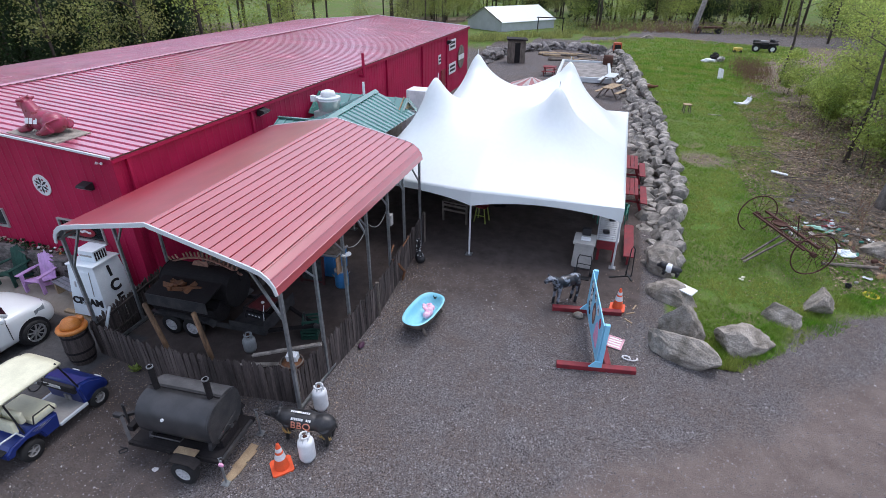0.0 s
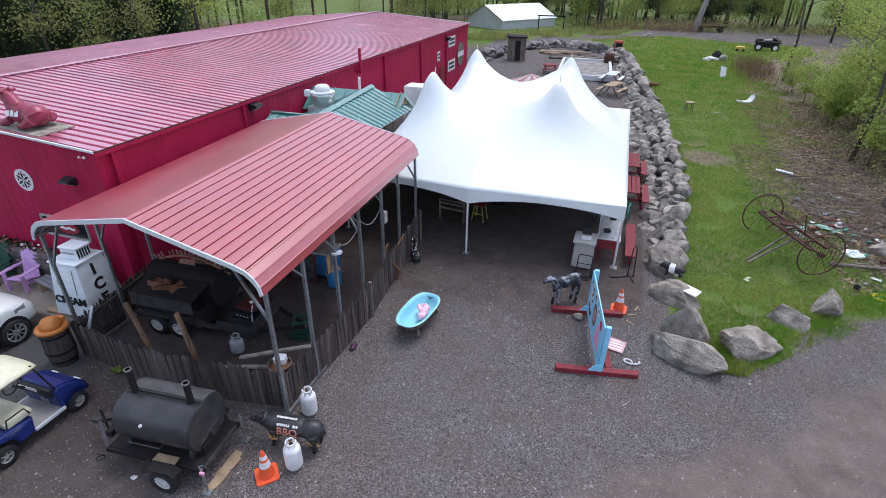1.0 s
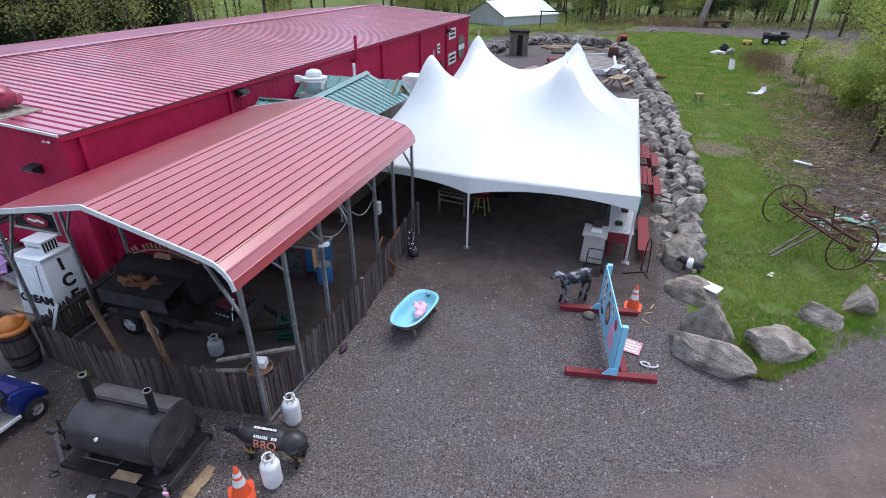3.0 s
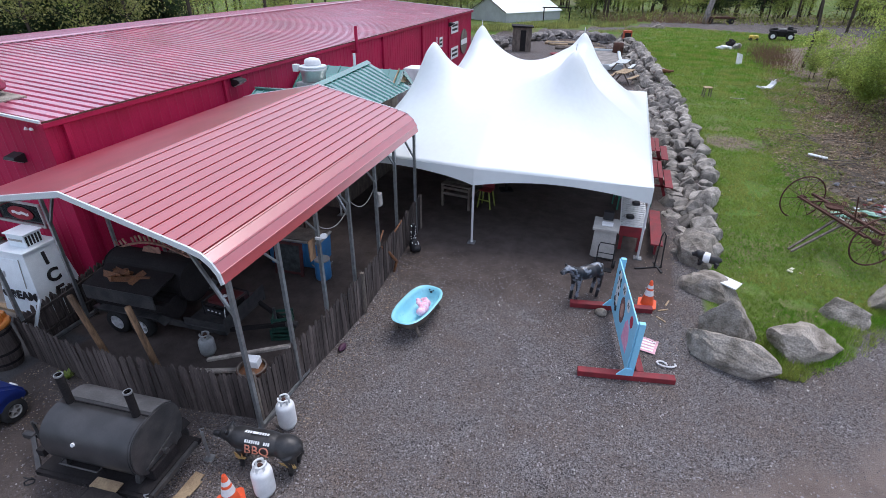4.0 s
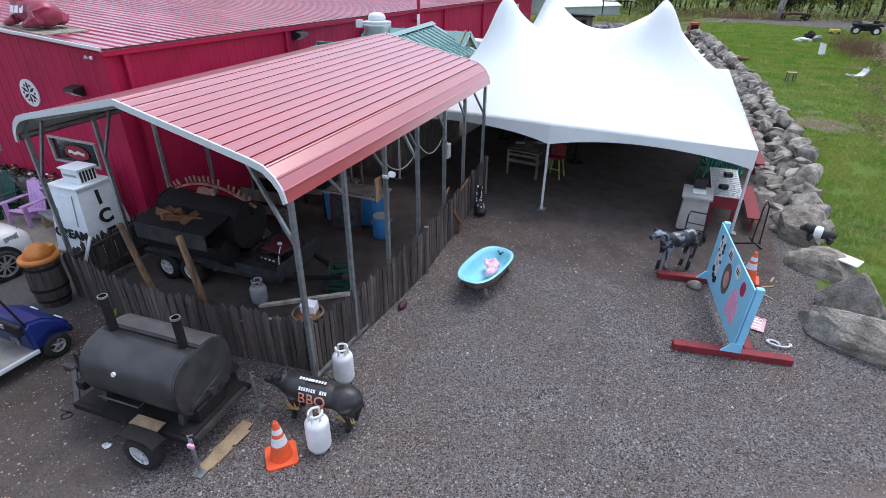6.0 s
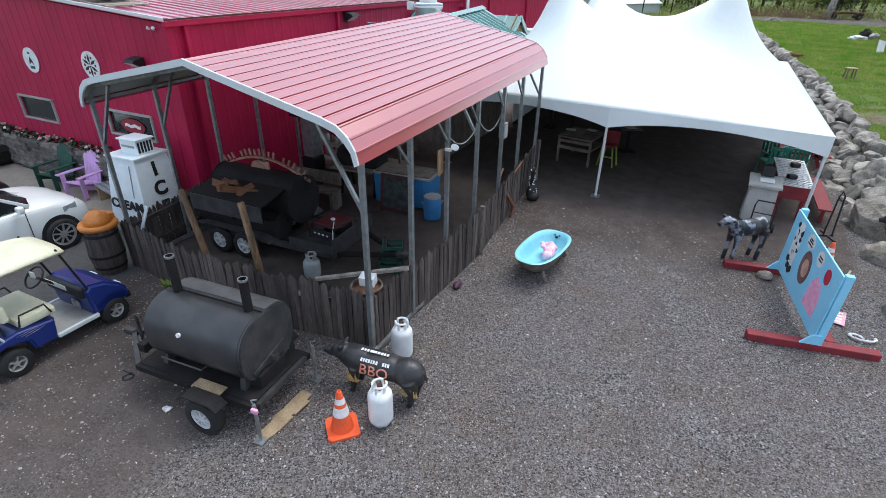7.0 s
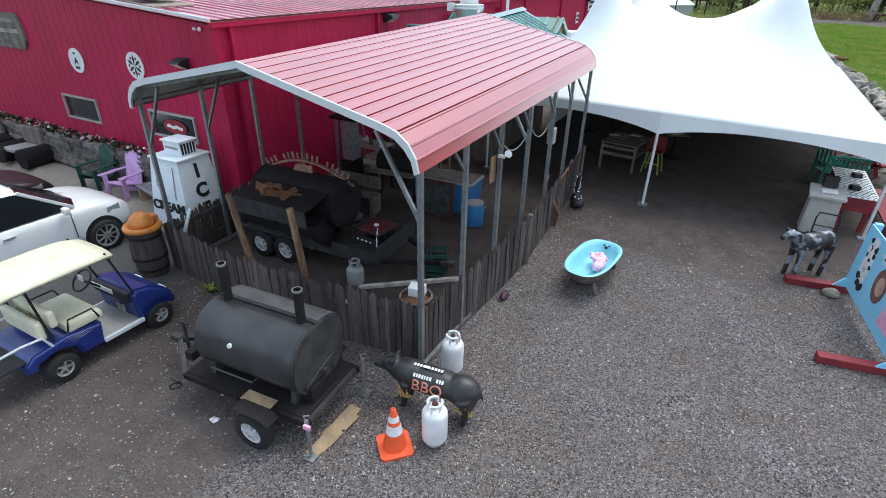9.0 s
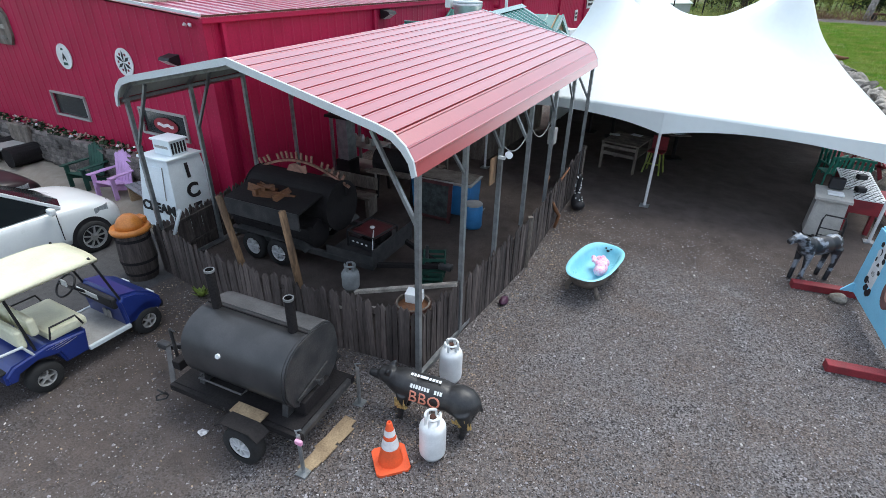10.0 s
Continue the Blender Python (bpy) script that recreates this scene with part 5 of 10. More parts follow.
# ---- bathtub planter ----
def build_tub():
    t = thing("bathtub", pose(-3.25, 10.7, gz(-3.25, 10.67) - 0.02, 0, 0, 83) @ Matrix.Diagonal((1.05, 1.08, 0.84, 1)), "aqua painted clawfoot bathtub standing on gravel", "bathtub")
    n = 44

    def ring(l, w, z, shift=0.0):
        out = []
        for k in range(n):
            a = 2 * math.pi * k / n
            c, s_ = math.cos(a), math.sin(a)
            e = 0.62 if c > 0 else 0.85
            out.append((shift + math.copysign(abs(c) ** e, c) * l, math.copysign(abs(s_) ** 0.72, s_) * w, z))
        return out
    rows = [ring(0.755, 0.37, 0.545), ring(0.74, 0.355, 0.56), ring(0.7, 0.315, 0.55), ring(0.66, 0.285, 0.44), ring(0.56, 0.24, 0.27, 0.04), ring(0.42, 0.17, 0.215, 0.06)]
    outer = [ring(0.755, 0.37, 0.545), ring(0.74, 0.35, 0.53), ring(0.68, 0.31, 0.4), ring(0.58, 0.265, 0.22, 0.04), ring(0.43, 0.18, 0.165, 0.06)]
    for name, rr, mt, flip in (("basin", rows, M_AQUA, False), ("shell", outer, M_OLDWOOD, True)):
        bm = bmesh.new()
        vs = [[bm.verts.new(p) for p in r] for r in rr]
        for a, b in zip(vs, vs[1:]):
            for k in range(n):
                f = (a[k], b[k], b[(k + 1) % n], a[(k + 1) % n])
                bm.faces.new(f[::-1] if flip else f)
        bm.faces.new(vs[-1][::-1] if flip else vs[-1])
        bmesh.ops.recalc_face_normals(bm, faces=bm.faces[:])
        part(name, bm, mt, t, "" if name == "basin" else "dark unpainted underside", smooth=True)
    for x in (-0.45, 0.52):
        for y in (-0.2, 0.2):
            f = tube([(x, y, 0.27), (x + 0.03 * (1 if x > 0 else -1), y * 1.25, 0.15), (x, y * 1.3, 0.05), (x + 0.04, y * 1.4, 0.03)], [0.035, 0.04, 0.028, 0.035], 8)
            add_bar(f, (x + 0.02, y * 1.33, 0), (x + 0.02, y * 1.33, 0.04), 0.04, 8)
            part("foot", f, M_OLDWOOD, t)
    d = bmesh.new()
    for y, z, r in ((0, 0.44, 0.028), (-0.045, 0.485, 0.016), (0.045, 0.485, 0.016)):
        add_bar(d, (0.655 + (z - 0.44) * 0.35, y, z), (0.635 + (z - 0.44) * 0.35, y, z + 0.004), r, 12)
    part("drain_holes", d, M_INK, t)
    bm = bmesh.new()
    add_ell(bm, (0, 0, 0.1), (0.2, 0.12, 0.1))
    add_ell(bm, (-0.2, 0.03, 0.13), (0.1, 0.1, 0.09))
    add_ell(bm, (0.16, -0.03, 0.12), (0.1, 0.11, 0.09))
    for k in range(10):
        add_ell(bm, (0.1 + 0.12 * math.cos(k), 0.06 + 0.1 * math.sin(k * 1.7), 0.18 + 0.02 * math.sin(k * 2.3)), (0.05, 0.05, 0.04), (0, 0, 0), 2)
    statue("pig_figure", bm, M_PINKTOY, "pink and white plastic pig figure lying in the bathtub", "figure", pose(-3.15, 10.82, gz(-3.25, 10.67) + 0.17, 0, 0, 100), 0.014)


build_tub()


# ---- painted photo board on red feet ----
def build_board():
    b = thing("painted_board", pose(0, 0, 0), "sky-blue painted wooden sign board on dark red beams", "sign board")
    p0, p1 = Vector((1.19, 10.32, 0)), Vector((0.8, 12.42, 0))
    d = (p1 - p0).normalized()
    ang = math.degrees(math.atan2(d.y, d.x))
    rise = gz(p1.x, p1.y) - gz(p0.x, p0.y)
    m = pose(p0.x, p0.y, gz(p0.x, p0.y), 0, 0, ang) @ pose(0, 0, 0, 0, -math.degrees(math.atan2(rise, (p1 - p0).length)), 0)
    ln = (p1 - p0).length
    face = part("panel", box(-0.02, -0.012, 0.16, ln + 0.02, 0.012, 1.36), M_SKYBLUE, b)
    face.matrix_basis = m
    for x in (0.0, ln):
        post = part("upright", box(x - 0.045, -0.13, 0.03, x + 0.045, -0.02, 1.38, 0.006), M_SKYBLUE, b)
        post.matrix_basis = m
        gus = part("gusset", prism([(-0.3, 0.0), (0.24, 0.0), (0.24, 0.06), (0.05, 0.3), (-0.08, 0.3), (-0.14, 0.08), (-0.3, 0.08)], "x", x - 0.07, x - 0.04), M_SKYBLUE, b)
        gus.matrix_basis = m
        foot = part("foot_beam", box(x - 0.075, -0.92, 0.0, x + 0.075, 0.9, 0.13, 0.01), M_REDWOOD, b, "dark red timber foot")
        foot.matrix_basis = m
    back = part("ground_beam", box(0.08, -0.36, 0.004, ln - 0.08, -0.22, 0.13, 0.01), M_REDWOOD, b, "dark red timber rail")
    back.matrix_basis = m
    # painted figures on the yard side of the panel, plain shapes
    def patch(outline, mt, depth=0.004, label=""):
        o = part("painted_patch", prism(outline, "y", 0.012, 0.012 + depth), mt, face, label)
        return o

    def oval(cx, cz, rx, rz, n=20):
        return [(cx + rx * math.cos(2 * math.pi * k / n), cz + rz * math.sin(2 * math.pi * k / n)) for k in range(n)]
    patch([(0.3, 0.35), (0.78, 0.35), (0.72, 0.8), (0.6, 0.95), (0.42, 0.9), (0.3, 0.7)], M_PINK)
    patch(oval(0.35, 1.1, 0.1, 0.13), mat("red_paint", (0.6, 0.03, 0.08), 0.5), 0.006)
    patch(oval(1.12, 0.78, 0.2, 0.3), mat("brown_paint", (0.2, 0.1, 0.09), 0.6), 0.005)
    patch(oval(1.1, 0.78, 0.12, 0.16), mat("tan_paint", (0.62, 0.38, 0.3), 0.6), 0.008)
    patch(oval(0.75, 1.17, 0.13, 0.13), M_WHITE)
    patch(oval(1.25, 1.2, 0.15, 0.13), M_WHITE)
    rnd = random.Random(21)
    patch([(1.6, 0.5), (1.88, 0.5), (1.9, 0.95), (1.82, 1.28), (1.66, 1.28), (1.6, 0.95)], M_WHITE, 0.003)
    for k in range(16):
        patch(oval(rnd.uniform(1.6, 1.9), rnd.uniform(0.35, 1.3), rnd.uniform(0.02, 0.06), rnd.uniform(0.03, 0.07), 9), M_INK, 0.004 + 0.0005 * k)
    patch(oval(1.72, 0.72, 0.09, 0.15, 14), M_WHITE, 0.011)
    patch(oval(1.85, 1.05, 0.05, 0.07, 14), M_WHITE, 0.011)
    for z, w in ((1.2, 0.16), (1.15, 0.2), (1.24, 0.1)):
        patch([(1.25 - w / 2, z - 0.012), (1.25 + w / 2, z - 0.012), (1.25 + w / 2, z + 0.012), (1.25 - w / 2, z + 0.012)], M_INK, 0.008)
    for z in (1.15, 1.2):
        patch([(0.68, z - 0.012), (0.82, z - 0.012), (0.82, z + 0.012), (0.68, z + 0.012)], M_INK, 0.008)


build_board()


# ---- golf cart, cars ----
def build_cart():
    c = thing("golf_cart", pose(-9.35, 5.06, 0, 0, 0, 1), "blue golf cart with cream roof and cream vinyl seats", "golf cart")
    hw = 0.5
    for y in (0.76, -0.7):
        for x in (-1, 1):
            wheel(c, pose(x * (hw - 0.08), y, 0.215, 0, 0, 0), 0.215, 0.17, M_TYRE, M_GREYPLASTIC, 5, hub=0.55)
    # front cowl, drawn across x
    cowl = prism([(0.46, 0.28), (0.42, 0.72), (0.5, 0.82), (0.72, 0.77), (0.95, 0.62), (1.04, 0.5), (1.05, 0.36), (0.98, 0.3), (0.97, 0.42), (0.76, 0.5), (0.56, 0.42), (0.54, 0.28)], "x", -hw + 0.01, hw - 0.01)
    bmesh.ops.bevel(cowl, geom=[e for e in cowl.edges if abs(e.verts[0].co.x) > 0.4 and abs(e.verts[0].co.x - e.verts[1].co.x) < 0.01], offset=0.05, segments=3, affect="EDGES")
    part("front_body", cowl, M_BLUE, c)
    part("bumper", box(-0.42, 1.02, 0.27, 0.42, 1.1, 0.4, 0.03), M_INK, c)
    for x in (-0.3, 0.3):
        part("headlight", box(x - 0.09, 0.97, 0.52, x + 0.09, 1.02, 0.58, 0.015), M_WHITE, c, "clear headlight")
    part("dashboard", box(-0.44, 0.36, 0.62, 0.44, 0.45, 0.8, 0.03), M_INK, c)
    part("dash_panel", box(-0.4, 0.352, 0.7, 0.1, 0.36, 0.78), M_WHITE, c)
    part("floor", box(-hw + 0.03, -0.1, 0.27, hw - 0.03, 0.5, 0.31), M_GREYPLASTIC, c)
    for x in (-hw + 0.02, hw - 0.02):
        part("sill", box(x - 0.025, -0.12, 0.26, x + 0.025, 0.5, 0.325, 0.01), M_TRIM, c, "pale sill strip")
    body = prism([(-0.12, 0.27), (-0.08, 0.6), (-0.55, 0.66), (-0.98, 0.6), (-1.1, 0.5), (-1.1, 0.38), (-0.98, 0.36), (-0.93, 0.45), (-0.7, 0.51), (-0.47, 0.45), (-0.42, 0.27)], "x", -hw, hw)
    bmesh.ops.bevel(body, geom=[e for e in body.edges if abs(e.verts[0].co.x - e.verts[1].co.x) < 0.01], offset=0.035, segments=3, affect="EDGES")
    part("rear_body", body, M_BLUE, c)
    part("seat_cushion", box(-0.46, -0.5, 0.64, 0.46, 0.0, 0.78, 0.05), M_CREAM, c)
    part("seat_back", box(-0.45, -0.66, 0.82, -0.01, -0.55, 1.08, 0.04), M_CREAM, c)
    part("seat_back", box(0.01, -0.66, 0.82, 0.45, -0.55, 1.08, 0.04), M_CREAM, c)
    part("rear_seat_back", box(-0.45, -0.82, 0.72, 0.45, -0.72, 1.0, 0.04), M_CREAM, c)
    for x in (-1, 1):
        part("armrest", tube([(x * 0.47, -0.5, 0.7), (x * 0.48, -0.46, 0.87), (x * 0.48, -0.14, 0.87), (x * 0.47, -0.08, 0.7)], 0.014, 8), M_INK, c)
    part("deck", box(-0.44, -1.42, 0.52, 0.44, -0.84, 0.55, 0.01), M_INK, c)
    rails = bmesh.new()
    for x in (-0.46, 0.46):
        add_tube(rails, [(x, -0.72, 0.6), (x, -0.8, 0.78), (x, -1.05, 0.8), (x, -1.45, 0.78), (x, -1.52, 0.55), (x, -1.62, 0.4)], 0.018, 8)
    add_tube(rails, [(-0.46, -1.5, 0.6), (0.46, -1.5, 0.6)], 0.018, 8)
    add_tube(rails, [(-0.46, -1.62, 0.4), (0.46, -1.62, 0.4)], 0.018, 8)
    part("rear_rail", rails, M_TRIM, c, "pale tubular rear rails")
    part("foot_rest", box(-0.4, -1.72, 0.36, 0.4, -1.5, 0.385, 0.01), M_INK, c)
    # roof on four struts
    bm = bmesh.new()
    rows = []
    for j in range(11):
        v = j / 10
        y = mix(-1.25, 0.36, v)
        wid = 0.53 * (1 - 0.12 * max(0, v - 0.85) / 0.15 - 0.06 * max(0, 0.1 - v) / 0.1)
        rows.append([bm.verts.new((wid * (2 * i / 8 - 1), y, 1.6 - 0.055 * (2 * i / 8 - 1) ** 4 - 0.05 * abs(2 * v - 1) ** 5)) for i in range(9)])
    for a, b in zip(rows, rows[1:]):
        for i in range(8):
            bm.faces.new((a[i], a[i + 1], b[i + 1], b[i]))
    roof = part("roof", bm, M_CREAM, c, "cream moulded roof", smooth=True)
    sol = roof.modifiers.new("thick", "SOLIDIFY")
    sol.thickness = 0.05
    for x in (-0.44, 0.44):
        part("strut", bar((x, 0.48, 0.75), (x * 1.02, 0.26, 1.55), 0.017, 8), M_INK, c)
        part("strut", bar((x, -0.68, 0.64), (x * 1.02, -0.78, 1.55), 0.017, 8), M_INK, c)
    part("steering_column", bar((-0.2, 0.4, 0.7), (-0.2, 0.16, 0.96), 0.02, 8), M_INK, c)
    sw = bmesh.new()
    ring = [(-0.2 + 0.17 * math.cos(a), 0.15 + 0.17 * math.sin(a) * 0.72, 0.97 + 0.17 * math.sin(a) * 0.69) for a in [2 * math.pi * k / 24 for k in range(24)]]
    add_tube(sw, ring, 0.015, 8, closed=True)
    add_beam(sw, ring[0], ring[12], 0.03, 0.012)
    part("steering_wheel", sw, M_INK, c)
    part("clipboard", box(-0.26, 0.13, 0.97, -0.14, 0.15, 1.06), M_WHITE, c)
    for x in (0.05, 0.15):
        part("pedal", box(x - 0.035, 0.4, 0.36, x + 0.035, 0.43, 0.5, 0.01), M_GREYPLASTIC, c)
    st = bmesh.new()
    for k in range(3):
        add_prism(st, [(-0.5 - 0.05 * k, 0.54 + 0.03 * k), (-0.22 - 0.05 * k, 0.575 + 0.018 * k), (-0.34 - 0.05 * k, 0.55 + 0.025 * k)], "x", hw, hw + 0.004)
    part("decal", st, M_ALLOY, c, "silver swoosh decal")


build_cart()


def car_body(stations, n=7):
    """Lofts a car's lower body. A station: (y, half width, floor, shoulder, top)."""
    bm = bmesh.new()
    rows = []
    for y, w, z0, zs, z1 in stations:
        half = [(w * 0.86, z0), (w * 0.97, z0 + 0.07), (w, mix(z0, zs, 0.5)), (w * 0.985, zs), (w * 0.93, mix(zs, z1, 0.62)), (w * 0.72, mix(zs, z1, 0.92)), (w * 0.35, z1), (0, z1 + 0.008)]
        rows.append([bm.verts.new((x, y, z)) for x, z in half] + [bm.verts.new((-x, y, z)) for x, z in reversed(half[:-1])])
    k = len(rows[0])
    for a, b in zip(rows, rows[1:]):
        for i in range(k - 1):
            bm.faces.new((a[i], b[i], b[i + 1], a[i + 1]))
        bm.faces.new((a[k - 1], b[k - 1], b[0], a[0]))
    bm.faces.new(rows[0])
    bm.faces.new(rows[-1][::-1])
    bmesh.ops.recalc_face_normals(bm, faces=bm.faces[:])
    return bm


M_LENS = mat("clear_headlight_glass", (0.3, 0.33, 0.34), 0.12, var=0.2, scale=14, fine=40, bump=0.0, spec=0.8)


def build_car(at, paint, label, tall=0.0, name="car"):
    c = thing(name, at, label, "car", "cars parked by the building")
    h = tall
    st = [(-4.4, 0.7, 0.38, 0.75 + h, 0.95 + h), (-4.2, 0.86, 0.28, 0.85 + h, 1.02 + h), (-3.4, 0.92, 0.24, 0.9 + h, 1.03 + h), (-2.2, 0.92, 0.22, 0.9 + h, 1.02 + h), (-1.45, 0.92, 0.22, 0.89 + h, 1.0 + h), (-1.1, 0.925, 0.23, 0.87 + h, 0.985 + h), (-0.8, 0.92, 0.25, 0.82 + h, 0.955 + h), (-0.5, 0.88, 0.27, 0.74 + h, 0.89 + h), (-0.3, 0.8, 0.29, 0.64 + h, 0.79 + h), (-0.17, 0.66, 0.33, 0.54 + h, 0.66 + h), (-0.12, 0.5, 0.38, 0.48 + h, 0.56 + h)]
    body = part("body", car_body(st), paint, c, smooth=True)
    sub = body.modifiers.new("round", "SUBSURF")
    sub.levels = sub.render_levels = 1
    # cabin: windows as a dark shell under a painted roof
    def shell(rows, mt, nm, thick=0.0, label_=""):
        bm = bmesh.new()
        vs = [[bm.verts.new(p) for p in r] for r in rows]
        for a, b in zip(vs, vs[1:]):
            for i in range(len(a) - 1):
                bm.faces.new((a[i], b[i], b[i + 1], a[i + 1]))
        bmesh.ops.recalc_face_normals(bm, faces=bm.faces[:])
        return part(nm, bm, mt, c, label_, smooth=False)
    zb, zt = 0.98 + h, 1.5 + h
    shell([[(-0.76, -1.24, zb + 0.01), (-0.4, -1.1, zb + 0.03), (0.4, -1.1, zb + 0.03), (0.76, -1.24, zb + 0.01)], [(-0.62, -2.02, zt - 0.03), (-0.32, -1.95, zt), (0.32, -1.95, zt), (0.62, -2.02, zt - 0.03)]], M_GLASSDARK, "windscreen")
    for s in (-1, 1):
        shell([[(s * 0.84, -1.35, zb), (s * 0.85, -2.5, zb), (s * 0.84, -3.9, zb)], [(s * 0.66, -2.05, zt - 0.04), (s * 0.67, -2.75, zt), (s * 0.64, -3.7, zt - 0.06)]], M_GLASSDARK, "side_window")
        part("pillar", beam((s * 0.81, -1.27, zb), (s * 0.645, -2.02, zt - 0.02), 0.06, 0.05), paint, c)
        part("pillar", beam((s * 0.86, -2.55, zb), (s * 0.675, -2.77, zt - 0.005), 0.07, 0.05), paint, c)
        mr = part("mirror", box(-0.08, -0.06, -0.07, 0.08, 0.06, 0.07, 0.04), paint, c)
        mr.matrix_basis = pose(s * 0.98, -1.5, zb + 0.04)
        part("door_handle", box(s * 0.92 - 0.02, -2.55, zb - 0.16, s * 0.92 + 0.02, -2.36, zb - 0.12, 0.008), M_ALLOY, c)
        hl = part("headlight", prism([(s * 0.55, -0.31), (s * 0.85, -0.48), (s * 0.902, -0.76), (s * 0.8, -0.7), (s * 0.6, -0.48)], "z", 0.68 + h, 0.785 + h), M_LENS, c, "clear headlight")
        sm = bmesh.new()
        add_beam(sm, (s * 0.925, -1.42, 0.4 + h), (s * 0.925, -1.42, zb - 0.03), 0.012, 0.012)
        part("door_seam", sm, M_INK, c)
        for y in (-0.92, -3.55):
            part("wheel_arch", bar((s * 0.6, y, 0.34), (s * 0.925, y, 0.34), 0.375, 32), M_INK, c)
            wheel(c, pose(s * 0.862, y, 0.315), 0.315, 0.22, M_TYRE, M_ALLOY, 9, hub=0.74)
    rf = [[(x * w, y, z - 0.05 * abs(x) ** 3) for x in (-1, -0.6, 0, 0.6, 1)] for y, w, z in ((-1.97, 0.63, zt), (-2.4, 0.69, zt + 0.05), (-3.1, 0.69, zt + 0.06), (-3.8, 0.64, zt - 0.01), (-4.1, 0.7, zt - 0.35))]
    shell(rf, paint, "roof")
    if tall:
        for s in (-1, 1):
            part("roof_rail", tube([(s * 0.58, -2.45, zt + 0.03), (s * 0.58, -2.6, zt + 0.1), (s * 0.58, -3.5, zt + 0.1), (s * 0.56, -3.65, zt + 0.03)], 0.02, 8), M_ALLOY, c)
        part("sunroof", box(-0.36, -3.1, zt + 0.055, 0.36, -2.6, zt + 0.07, 0.005), M_GLASSDARK, c)
    part("grille", box(-0.42, -0.31, 0.45 + h, 0.42, -0.25, 0.58 + h, 0.02), M_INK, c)
    part("bumper_insert", box(-0.6, -0.31, 0.3, 0.6, -0.235, 0.4, 0.03), M_INK, c)
    return c


build_car(pose(-13.1, 7.86, 0), M_CARWHITE, "pearl white sport utility car parked nose to building", 0.05)
build_car(pose(-15.7, 7.68, 0), M_CARDARK, "black plum car parked nose to the building", 0.0)
build_car(pose(-18.6, 7.45, 0), M_CARWHITE, "white car parked beside the dark car", 0.0)


